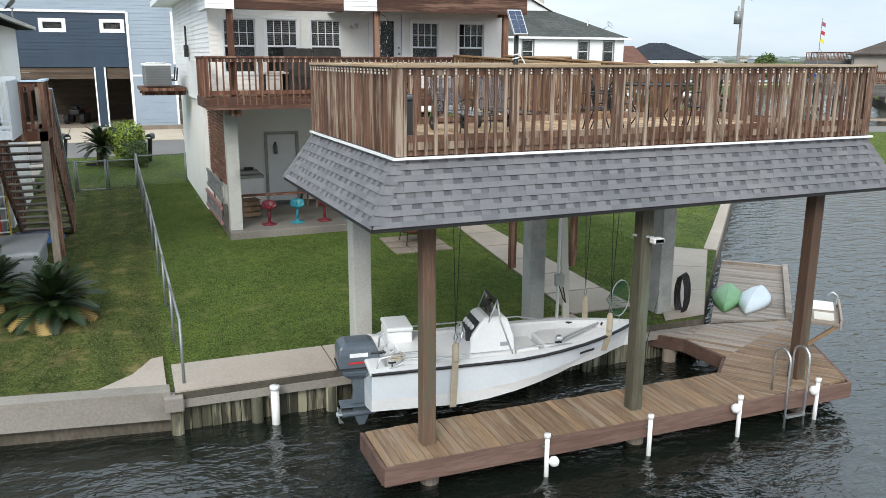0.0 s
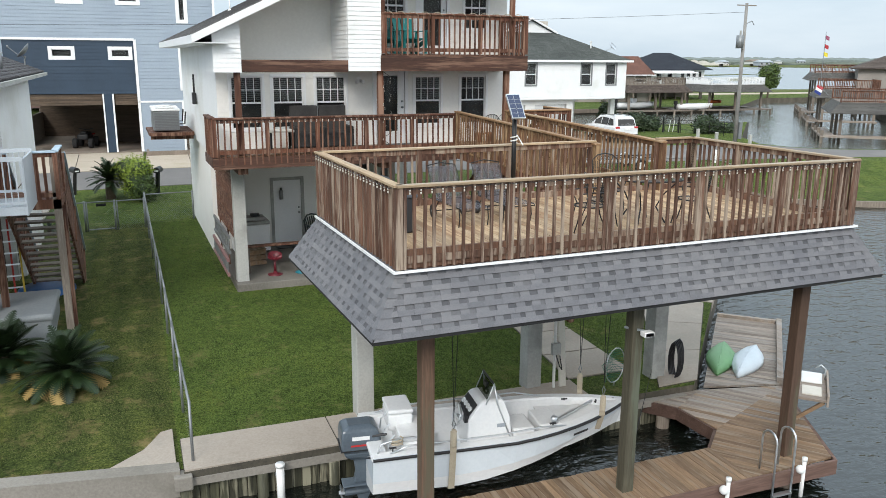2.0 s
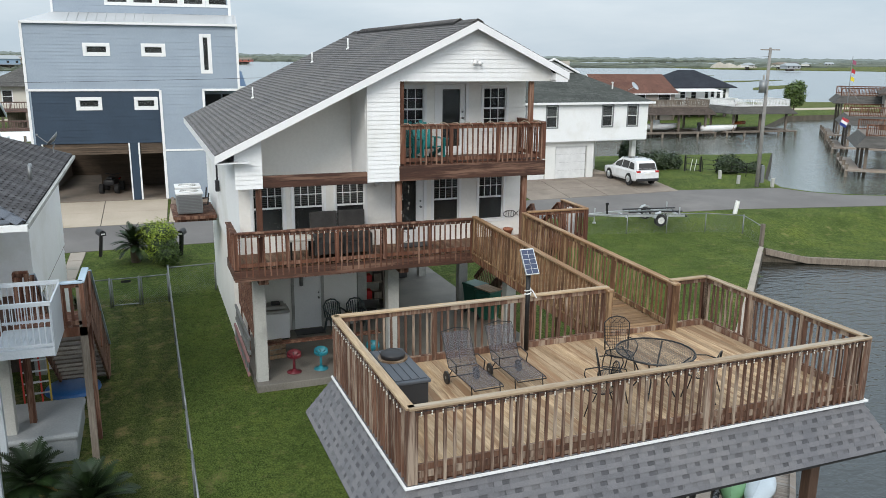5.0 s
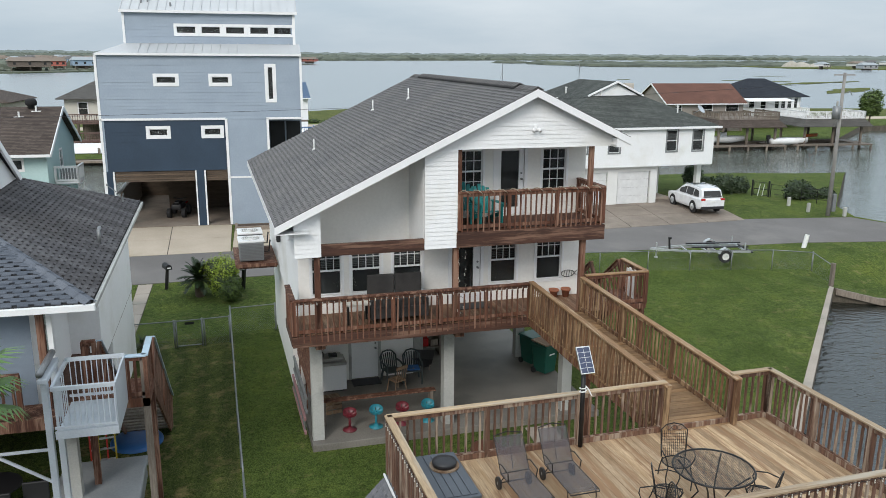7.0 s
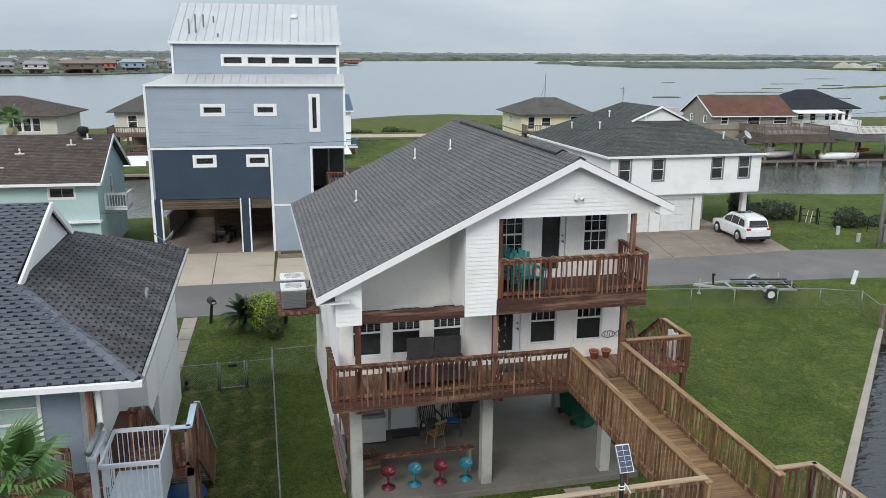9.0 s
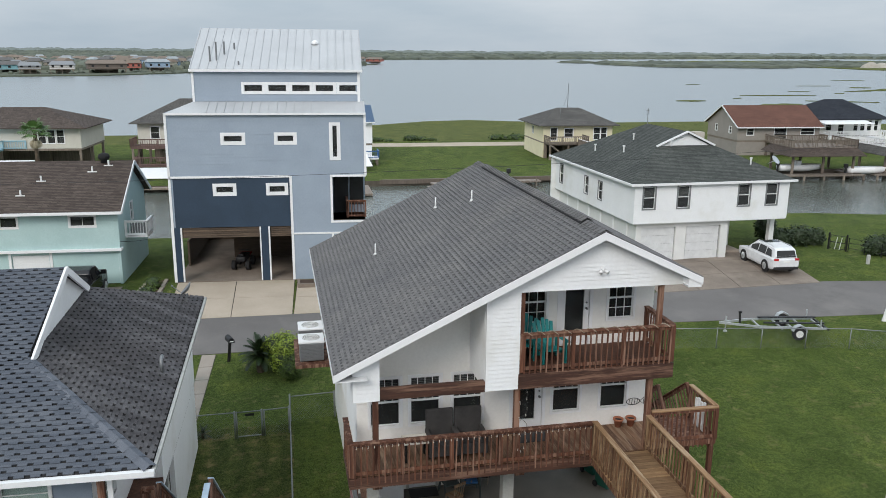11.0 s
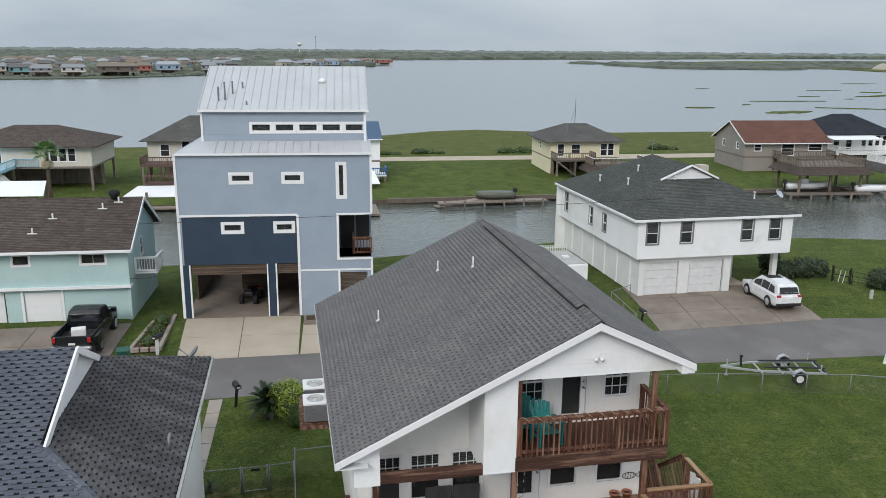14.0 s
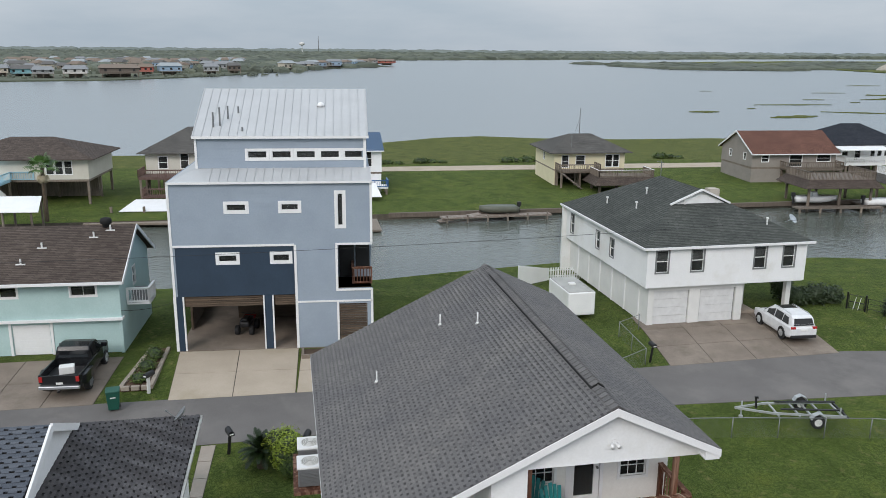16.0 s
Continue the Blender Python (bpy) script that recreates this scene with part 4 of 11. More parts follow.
# upper balcony
wput("balcony_floor", G().box(5.81, 9.84, 19.64, YW, 5.9, 6.02), M_BROWN_J, house)
wput("balcony_fascia", G().box(5.78, 9.9, 19.57, 19.63, 5.6, 5.99).box(9.84, 9.9, 19.63, 21.2, 5.6, 5.99), M_BROWN_H, house, "dark brown stained balcony rim board")
for a, b, p in (((5.85, 19.62, 6.03), (9.85, 19.62, 6.03), 4), ((9.85, 19.68, 6.03), (9.85, 21.15, 6.03), 2)):
    keep(rail_run(house, a, b, 0.99, 0.14, (0.036, 0.036), p, DECK_MATS, picket_off=-0.03, skirt=0.1), house)
# gangway to the boat shelter
GA, GB = Vector((7.97, 19.6, FLOOR)), Vector((8.16, 13.0, 3.4))
GC, GD = Vector((9.46, 19.7, FLOOR)), Vector((9.66, 13.0, 3.4))
gang = rooted(thing("gangway", spot(8.7, 16.3, 0.0), "sloping timber gangway between house porch and boat shelter", "walkway"))
plx = mesh_of("plank", G().box(-0.8, 0.8, -0.066, 0.066, -0.035, 0), M_PLANKX)
ng = 47
for i in range(ng):
    k = (i + 0.5) / ng
    p = (GA + GC) / 2 * (1 - k) + (GB + GD) / 2 * k
    keep(piece("plank", plx, gang, pose(p.x, p.y, p.z, 1.7, 0, random.uniform(-0.4, 0.4))), gang)
for a, b in ((GA, GB), (GC, GD)):
    wput("joist", G().beam(a - Vector((0, 0, 0.14)), b - Vector((0, 0, 0.14)), 0.05, 0.22), M_BROWN, gang)
    keep(rail_run(gang, a, b, 0.98, 0.14, (0.036, 0.036), 4, (M_RAILWARM, M_OLDWARM, M_OLDWARM), skirt=0.22, picket_off=0.03 if a is GC else -0.03), gang)
for p in ((8.05, 16.2), (9.53, 16.0)):
    wput("post", G().box(p[0] - 0.07, p[0] + 0.07, p[1] - 0.07, p[1] + 0.07, -0.6, 3.4), M_BROWN, gang)
# side landing and stair
stair = rooted(thing("side_stair", spot(11, 22.5, 0.1), "brown timber landing and stair at the house corner", "stairs"))
wput("landing", G().box(10.06, 11.58, 19.95, 21.4, 3.45, FLOOR), M_BROWN, stair)
for a, b, p in (((9.7, 19.96, FLOOR), (11.54, 19.96, FLOOR), 2), ((11.54, 20.0, FLOOR), (11.54, 21.4, FLOOR), 2)):
    keep(rail_run(stair, a, b, 0.95, 0.13, (0.036, 0.036), p, (M_RAILWARM, M_BROWN, M_BROWN), skirt=0.2), stair)
for i in range(17):
    wput("tread", G().box(10.8, 11.7, 21.4 + i * 0.26, 21.7 + i * 0.26, FLOOR - 0.24 - i * 0.2, FLOOR - 0.2 - i * 0.2), M_BROWN, stair)
for x in (10.8, 11.7):
    wput("stringer", G().beam((x, 21.3, FLOOR - 0.2), (x, 25.9, 0.1), 0.05, 0.28), M_BROWN, stair)
    keep(rail_run(stair, (x, 21.4, FLOOR), (x, 25.9, 0.15), 0.95, 0.2, (0.036, 0.036), 3, (M_BROWN, M_BROWN, M_BROWN)), stair)
for k in range(4):
    wput("white_pale", G().box(11.42, 11.45, 20.35 + k * 0.15, 20.45 + k * 0.15, FLOOR, FLOOR + 0.85 - 0.05 * (k % 2)), M_TRIM, stair, "white pales tied inside the landing rail")
for x, y in ((11.5, 20.05), (11.5, 21.3)):
    wput("post", G().box(x - 0.06, x + 0.06, y - 0.06, y + 0.06, -0.2, FLOOR), M_BROWN, stair)

# ---- boat shelter with its roof deck ----
SH = rooted(thing("boat_shelter", spot(2.96, 9.04, -0.6, 2.0), "timber boat shelter with grey shingled skirt roof and sun deck", "boat shelter"))
ROOTED[SH.name] = spot(0, 0, 0.6)          # parts take places along the shelter's own axes
LX, LY, DZ = 7.68, 3.86, 3.4


def sput(name, g, material, label="", smooth=False, bevel=0.0):
    return keep(put(name, g, material, SH, label, smooth, bevel), SH)


for x, y in ((0.51, 0.36), (3.78, 0.2), (6.98, 0.13)):
    sput("post", G().box(x - 0.095, x + 0.095, y - 0.095, y + 0.095, -2.6, 2.95), M_POST if x != 3.78 else M_POST_GREEN, "brown treated timber post" if x != 3.78 else "green-stained treated timber post", bevel=0.012)
for x, y in ((0.75, 4.05), (4.2, 4.0), (6.86, 3.55)):
    sput("piling", G().box(x - 0.16, x + 0.16, y - 0.16, y + 0.16, -2.6, 3.0), M_PILING, "square grey concrete piling", bevel=0.015)
sput("beam", G().box(-0.1, LX + 0.1, 0.04, 0.5, 2.85, 3.2), M_POST)
sput("beam", G().box(-0.1, LX + 0.1, 3.4, 3.7, 2.85, 3.2), M_POST)
sput("ceiling", G().box(0.02, LX - 0.02, 0.02, LY - 0.02, 3.2, 3.36), M_BROWN_J)
# skirt roof: four slopes
O = (0.46, 0.36, 0.75)
top = [(0, 0, 3.34), (LX, 0, 3.34), (LX, LY, 3.34), (0, LY, 3.34)]
low = [(-O[0], -O[1], 3.34 - O[2]), (LX + O[0], -O[1], 3.34 - O[2]), (LX + O[0], LY + O[1], 3.34 - O[2]), (-O[0], LY + O[1], 3.34 - O[2])]
skirts = []
for i in range(4):
    j = (i + 1) % 4
    skirts.append(sput("skirt_roof", G().slab([low[i], low[j], top[j], top[i]], (0, 0, -0.03)), M_UNDER, "steep skirt of slate-grey shingles"))
skirt_roof = skirts[0]
sput("drip_edge", G().beam((low[0][0], low[0][1], low[0][2] - 0.03), (low[1][0], low[1][1], low[1][2] - 0.03), 0.02, 0.05).beam((low[0][0], low[0][1], low[0][2] - 0.03), (low[3][0], low[3][1], low[3][2] - 0.03), 0.02, 0.05).beam((low[1][0], low[1][1], low[1][2] - 0.03), (low[2][0], low[2][1], low[2][2] - 0.03), 0.02, 0.05), M_UNDER)
for q in ((-0.1, LX + 0.1, -0.1, -0.07, 3.325, 3.355), (-0.1, -0.07, -0.07, LY, 3.325, 3.355), (LX + 0.07, LX + 0.1, -0.07, LY, 3.325, 3.355)):
    sput("flashing", G().box(*q), M_TRIM, "white metal flashing")
def skirt_tabs(i, seed):
    a, b, c, d = (Vector(p) for p in (low[i], low[(i + 1) % 4], top[(i + 1) % 4], top[i]))
    u = (b - a).normalized()
    v = (d - a) - u * (d - a).dot(u)
    h = v.length
    return laminate(a, u, v, [(0, -0.015), ((b - a).length, -0.015), ((c - a).dot(u), h), ((d - a).dot(u), h)], 0.138, 0.24, 0.56, 0.009, seed)
rest, bands = G(), G()
for i, seed in ((0, 10), (3, 11), (1, 12), (2, 13)):
    proud, band = skirt_tabs(i, seed)
    for q, dn in proud:
        c = sum(q, Vector()) / len(q)
        if (i == 0 and c.x < 2.4) or (i == 3 and c.y < 1.3):       # those by the near corner are pieces of their own
            ob = put("shingle", G().slab([p - c for p in q], dn), M_SH_BOAT, skirts[i])
            ob.matrix_basis = Matrix.Translation(c)
        else:
            rest.slab(q, dn)
    for q, dn in band:
        bands.slab(q, dn)
tagged(keep(put("shingles", rest, M_SH_BOAT2, SH), SH), kind="stuff")
tagged(keep(put("shingle_band", bands, M_SH_BOAT_BAND, SH), SH), kind="stuff")
# hip caps
for i in (0, 1, 3):
    a, b = Vector(low[i]), Vector(top[i])
    for k in range(7):
        p, q = a.lerp(b, k / 7), a.lerp(b, min(1, (k + 1.25) / 7))
        sx = 1 if i in (1,) else -1
        n1 = Vector((0.13 if sx < 0 else -0.13, 0, 0)) if i != 3 else Vector((0.13, 0, 0))
        n2 = Vector((0, 0.13, 0)) if i != 3 else Vector((0, -0.13, 0))
        up = Vector((0, -0.012, 0.024)) + Vector((0.012 * sx, 0, 0))
        dz = Vector((0, 0, -0.005))
        hc = G().raw([p + up + n1, p + up * 1.6, p + up + n2, q + up * 0.5 + n1, q + up * 0.8, q + up * 0.5 + n2], [(0, 1, 4, 3), (1, 2, 5, 4)])
        put("hip_shingle", hc, M_SH_BOAT, skirt_roof)
# deck planks
pl_me = mesh_of("plank", G().box(-0.067, 0.067, -LY / 2 + 0.03, LY / 2 - 0.03, -0.036, 0), M_PLANK)
npl = 55
for i in range(npl):
    keep(piece("plank", pl_me, SH, pose(0.05 + (i + 0.5) * (LX - 0.1) / npl, LY / 2, DZ + random.uniform(-0.003, 0.003))), SH)
sput("rim_board", G().box(0.0, LX, 0.0, 0.04, 3.36, 3.6).box(0, LX, LY - 0.04, LY, 3.36, 3.5).box(0, 0.04, 0.04, LY - 0.04, 3.36, 3.5).box(LX - 0.04, LX, 0.04, LY - 0.04, 3.36, 3.5), M_OLD)
# deck railings: weathered pickets outside, bleached cap rail
RM = (M_RAILTOP, M_OLD, M_OLD)
gx0, gx1 = 5.33, 6.83                     # gap for the gangway
for a, b, p, off in (((0, -0.01, 3.36), (LX, -0.01, 3.36), 6, -0.035), ((0.0, LY, 3.36), (0, 0, 3.36), 3, -0.035), ((LX, 0, 3.36), (LX, LY, 3.36), 4, -0.035),
                     ((gx0, LY, 3.36), (0, LY, 3.36), 4, -0.03), ((LX, LY, 3.36), (gx1, LY, 3.36), 2, -0.03)):
    keep(rail_run(SH, a, b, 1.06, 0.132, (0.037, 0.036), p, RM, picket_off=off, low=0.02, cap=(0.13, 0.034)), SH)

# dock at water level
DK = rooted(thing("dock", spot(6.7, 9.5, -0.6), "weathered timber dock round the boat slip", "dock"))
for i in range(56):
    x0 = 2.75 + i * 0.1095
    g = G().box(-0.051, 0.051, -0.53, 0.53, -0.04, 0)
    if i == 0:
        dk_me = mesh_of("plank", g, M_DOCK)
    keep(piece("plank", dk_me, DK, pose(x0 + 0.05, 9.5 + random.uniform(-0.008, 0.008), -0.6 + random.uniform(-0.004, 0.004))), DK)
corner = [(8.88, 8.98), (10.62, 9.05), (12.05, 11.75), (10.35, 12.15), (8.95, 12.2), (9.42, 11.6), (9.5, 10.58), (8.88, 10.0)]
def along(x, y, d):
    """A place turned so that a board which runs along d lies along its own y."""
    return (x * d.y - y * d.x, x * d.x + y * d.y)


cd = Vector((0.62, -0.78, 0)).normalized()
cn = Vector((-cd.y, cd.x, 0))
for k in range(-6, 46):
    strip = [cn * (k * 0.112 + 0.004), cn * (k * 0.112 + 0.108)]
    o = Vector((8.88, 8.98, 0))
    quad = [(o + strip[0] - cd * 6), (o + strip[0] + cd * 7), (o + strip[1] + cd * 7), (o + strip[1] - cd * 6)]
    for region in ([(8.88, 8.98), (10.62, 9.05), (12.05, 11.75), (9.5, 10.58), (8.88, 10.0)], [(9.5, 10.58), (12.05, 11.75), (10.35, 12.15), (9.42, 11.6)], [(10.35, 12.15), (8.95, 12.2), (9.42, 11.6)]):
        poly = clip_poly([(p.x, p.y) for p in quad], region)
        if len(poly) > 2:
            c = Vector((sum(p[0] for p in poly) / len(poly), sum(p[1] for p in poly) / len(poly), -0.6))
            keep(put("plank", G().prism([along(p[0] - c.x, p[1] - c.y, cd) for p in poly], -0.04, 0), M_DOCKGREY if c.y + random.uniform(-0.9, 0.9) > 10.9 else M_DOCK, DK, at=Matrix.Translation(c) @ Matrix.Rotation(math.atan2(-cd.x, cd.y), 4, "Z")), DK)
for q in ((2.7, 10.62, 8.92, 8.97, -0.86, -0.605), (2.68, 2.73, 8.97, 10.03, -0.86, -0.605), (2.73, 8.85, 10.03, 10.07, -0.86, -0.64)):
    wput("fascia", G().box(*q), M_DOCK_FACE, DK, "faded reddish dock rim board")
for p, q in (((10.62, 8.95), (12.08, 11.75)), ((8.86, 10.02), (9.47, 10.6)), ((9.47, 10.58), (9.4, 11.6)), ((9.4, 11.6), (8.93, 12.2))):
    wput("fascia", G().beam((*p, -0.735), (*q, -0.735), 0.05, 0.24), M_DOCK_FACE, DK)
for x, y in ((3.45, 9.3), (6.75, 9.3), (9.9, 9.3), (11.6, 11.5), (9.3, 11.9)):
    wput("piling", G().cyl((x, y, -3), (x, y, -0.65), 0.13, n=12), M_GREY_WOOD, DK, smooth=True)
PF = rooted(thing("kayak_platform", spot(12.5, 13.6, -0.6), "grey weathered timber platform beside the dock", "platform"))
plat = [(10.5, 12.22), (12.08, 11.8), (14.9, 14.85), (13.8, 15.85)]
pd = Vector((0.69, 0.727, 0)).normalized()
pn = Vector((-pd.y, pd.x, 0))
for k in range(-30, 45):
    o = Vector((10.45, 12.2, 0)) + pd * (k * 0.145)
    q = [o - pn * 5, o + pd * 0.138 - pn * 5, o + pd * 0.138 + pn * 5, o + pn * 5]
    poly = clip_poly([(p.x, p.y) for p in q], plat)
    if len(poly) > 2:
        c = Vector((sum(p[0] for p in poly) / len(poly), sum(p[1] for p in poly) / len(poly), -0.58))
        keep(put("plank", G().prism([along(p[0] - c.x, p[1] - c.y, pn) for p in poly], -0.04, 0), M_DOCKGREY, PF, at=Matrix.Translation(c) @ Matrix.Rotation(math.atan2(-pn.x, pn.y), 4, "Z")), PF)
wput("rim", G().beam((12.1, 11.82, -0.56), (14.95, 14.9, -0.56), 0.12, 0.2), M_DOCKGREY, PF)
wput("rim", G().beam((14.9, 14.9, -0.6), (13.85, 15.9, -0.6), 0.1, 0.2), M_DOCKGREY, PF)

# ---- neighbouring houses ----
def hip_roof(x0, x1, y0, y1, z0, rise, inset, axis="x"):
    """Points of a hip roof's slopes; the ridge runs along the axis."""
    g = G()
    if axis == "x":
        r0, r1 = (x0 + inset, (y0 + y1) / 2, z0 + rise), (x1 - inset, (y0 + y1) / 2, z0 + rise)
        a, b, c, d = (x0, y0, z0), (x1, y0, z0), (x1, y1, z0), (x0, y1, z0)
        for q in ([a, b, r1, r0], [b, c, r1], [c, d, r0, r1], [d, a, r0]):
            g.slab(q, (0, 0, -0.12))
    else:
        r0, r1 = ((x0 + x1) / 2, y0 + inset, z0 + rise), ((x0 + x1) / 2, y1 - inset, z0 + rise)
        a, b, c, d = (x0, y0, z0), (x1, y0, z0), (x1, y1, z0), (x0, y1, z0)
        for q in ([a, b, r0], [b, c, r1, r0], [c, d, r1], [d, a, r0, r1]):
            g.slab(q, (0, 0, -0.12))
    return g


M_BLUE = surface("pale_blue_siding", (0.285, 0.342, 0.412), (0.325, 0.387, 0.458), 0.8, 14, 0.6, bump=0.1)
M_NAVY = surface("navy_siding", (0.017, 0.036, 0.064), (0.025, 0.049, 0.083), 0.8, 14, 0.55, bump=0.1)
M_METALROOF = surface("pale_metal_roof", (0.46, 0.47, 0.475), (0.54, 0.55, 0.555), 0.6, 20, 0.45, 0.15, 0.05)
M_SLATWOOD = wood("slatted_cedar", (0.07, 0.05, 0.035), (0.14, 0.10, 0.07), (0.6, 6, 6), rand="island")

blue = thing("house", spot(-6.19, 47.72, 0.8, -3.1), "tall pale-blue modern stilt house with navy panel and metal roof", "house")
BW, BD = 10.85, 11.5
TZ0, TZ1, TZ2 = 6.0, 9.52, 11.8
put("wall", lap_wall(0, BW, TZ0, TZ1, [(3.08, 4.08, 7.94, 8.28), (5.98, 6.88, 7.94, 8.28), (9.0, 9.28, 7.05, 8.82)], lap=0.18, thick=0.2), M_BLUE, blue, "pale blue lap siding")
put("wall", lap_wall(6.62, 8.85, 2.7, TZ0, lap=0.18, thick=0.2), M_BLUE, blue)
put("wall", lap_wall(6.62, 10.85, 0, 2.7, [(8.95, 10.55, 0, 2.55)], lap=0.18, thick=0.2), M_BLUE, blue)
put("wall", lap_wall(8.85, 10.85, 2.7, 3.4, lap=0.18, thick=0.2), M_BLUE, blue)
put("wall", lap_wall(0.12, 6.6, 3.15, TZ0, [(2.5, 3.45, 5.1, 5.46), (5.42, 6.3, 5.1, 5.46)], lap=0.18, thick=0.2), M_NAVY, blue, "dark navy lap siding", at=spot(0, 0.03, 0))
put("wall", lap_wall(1.4, BW - 0.27, TZ1, TZ2, [(4.17, 10.45, 10.6, 10.98)], lap=0.18, thick=0.2), M_BLUE, blue, at=spot(0, 1.35, 0))
for rz, x, y, w in ((-90, 0, BD, BD), (90, BW, 0, BD)):
    put("wall", lap_wall(0, w, TZ0 if rz == 90 else 3.15, TZ1, lap=0.18, thick=0.2), M_BLUE, blue, at=spot(x, y, 0, rz))
    put("wall", lap_wall(0, w - 1.4, TZ1, TZ2, lap=0.18, thick=0.2), M_BLUE, blue, at=spot(1.4 if rz == -90 else BW - 0.27, BD if rz == -90 else 1.35, 0, rz))
    xg = 1.4 if rz == -90 else BW - 0.27
    put("gable_panel", G().slab([(xg, 1.5, TZ2), (xg, 6.1, TZ2 + 2.2), (xg, BD, TZ2 + 0.4), (xg, BD, TZ2)], (0.15 if rz == -90 else -0.15, 0, 0)), M_BLUE, blue)
put("wall", lap_wall(-BW, 0, 3.15, TZ2 + 0.8, lap=0.18, thick=0.2), M_BLUE, blue, at=spot(0, BD, 0, 180))
for x, z, w, h in ((3.58, 7.94, 1.0, 0.34), (6.43, 7.94, 0.9, 0.34), (2.98, 5.1, 0.95, 0.36), (5.86, 5.1, 0.88, 0.36), (9.14, 7.05, 0.28, 1.77)):
    window(blue, spot(x, 0 if z > 6 else 0.03, z), w, h, 1, 1, 0.17, split=False)
for i in range(5):
    window(blue, spot(4.68 + i * 1.317, 1.35, 10.6), 1.02, 0.38, 1, 1, 0.145, split=False)
tr = G()
for x0, x1, z0, z1 in ((-0.03, 0.1, 0, TZ1), (BW - 0.1, BW + 0.03, TZ0, TZ1), (BW - 0.1, BW + 0.03, 0, 3.4), (0, 6.6, TZ0 - 0.06, TZ0 + 0.06), (6.56, 6.7, 0, TZ0), (8.82, 8.95, 3.4, TZ0), (8.82, BW, TZ0 - 0.06, TZ0 + 0.06), (8.82, BW, 3.3, 3.42), (6.6, BW, 2.66, 2.76), (8.85, 8.97, 0, 2.66), (-0.03, BW + 0.03, TZ1 - 0.12, TZ1)):
    tr.box(x0, x1, -0.045, -0.016, z0, z1)
tr.box(1.35, 1.47, 1.30, 1.34, TZ1, TZ2).box(BW - 0.37, BW - 0.22, 1.30, 1.34, TZ1, TZ2).box(1.35, BW - 0.22, 1.28, 1.34, TZ2 - 0.12, TZ2)
put("trim", tr, M_TRIM, blue, "white corner and band trim")
for x in (0.02, 4.86):
    c = G().box(x, x + 0.42, -0.02, 0.35, 0, 3.15)
    put("column", c, M_NAVY, blue, "navy stilt column with white edges")
    put("trim", G().box(x - 0.07, x, -0.05, 0.1, 0, 3.15).box(x + 0.42, x + 0.5, -0.05, 0.1, 0, 3.15), M_TRIM, blue)
sl = G()
for i in range(5):
    sl.box(0.5, 4.8, 0.06, 0.12, 2.55 + i * 0.115, 2.65 + i * 0.115).box(5.4, 6.55, 0.06, 0.12, 2.55 + i * 0.115, 2.65 + i * 0.115)
put("slats", sl, M_SLATWOOD, blue, "brown timber slats over the carport")
sl = G()
for i in range(17):
    sl.box(8.98, 10.5, 0.04, 0.1, 0.1 + i * 0.148, 0.2 + i * 0.148)
put("slats", sl, M_SLATWOOD, blue)
put("carport_floor", G().box(0, BW, 0, BD, -0.2, 0.02), M_CONC_DRIVE, blue)
put("wall", G().box(0.1, 2.6, 10.6, 10.75, 0, 3.1), M_SLATWOOD, blue)
put("wall", G().box(0.1, 0.22, 3.5, 10.6, 0, 1.6), M_SLATWOOD, blue)
put("carport_ceiling", G().box(0.1, BW - 0.1, 0.2, BD, 3.1, 3.2), M_SLATWOOD, blue)
put("wall", G().box(2.6, 6.5, 5.5, 5.7, 0, 3.1).box(6.62, 6.8, 0.2, 5.6, 0, 3.1), M_SLATWOOD, blue, "brown boarded wall inside the carport")
roofs = []
for q, th in (([(0.08, -0.15, TZ1), (BW, -0.15, TZ1), (BW, 1.4, TZ1 + 0.55), (1.42, 1.4, TZ1 + 0.55)], 0.08), ([(0.08, -0.15, TZ1), (1.42, 1.4, TZ1 + 0.55), (1.42, BD, TZ1 + 0.55), (0.08, BD, TZ1)], 0.08),
              ([(1.25, 1.15, TZ2), (BW - 0.1, 1.15, TZ2), (BW - 0.1, 6.1, TZ2 + 2.32), (1.25, 6.1, TZ2 + 2.32)], 0.12), ([(1.25, 6.1, TZ2 + 2.32), (BW - 0.1, 6.1, TZ2 + 2.32), (BW - 0.1, BD + 0.2, TZ2 + 0.4), (1.25, BD + 0.2, TZ2 + 0.4)], 0.12)):
    roofs.append(put("roof", G().slab(q, (0, 0, -th)), M_METALROOF, blue, "pale standing-seam metal roof"))
mroof = roofs[2]
for x, y, h in ((2.3, 2.1, 0.8), (2.65, 2.2, 1.0), (3.0, 2.9, 0.7), (3.5, 3.5, 0.35), (3.9, 1.7, 0.2)):
    z = TZ2 + 2.32 * (y - 1.15) / 4.95
    put("vent_pipe", G().cyl((x, y, z - 0.1), (x, y, z + h), 0.05, n=8), M_STEEL, blue)
put("roof_vent", G().lathe([(0.2, 0), (0.22, 0.1), (0.14, 0.22), (0.02, 0.26)], (8.1, 4.2, TZ2 + 1.4), 12), M_TRIM, blue, smooth=True)
se = G()
for i in range(21):
    x = 1.3 + i * 0.47
    se.beam((x, 1.15, TZ2 + 0.02), (x, 6.1, TZ2 + 2.34), 0.03, 0.05)
    if i > 1:
        se.beam((x, -0.13, TZ1 + 0.02), (x, 1.38, TZ1 + 0.56), 0.03, 0.05)
put("seam", se, M_METALROOF, mroof)
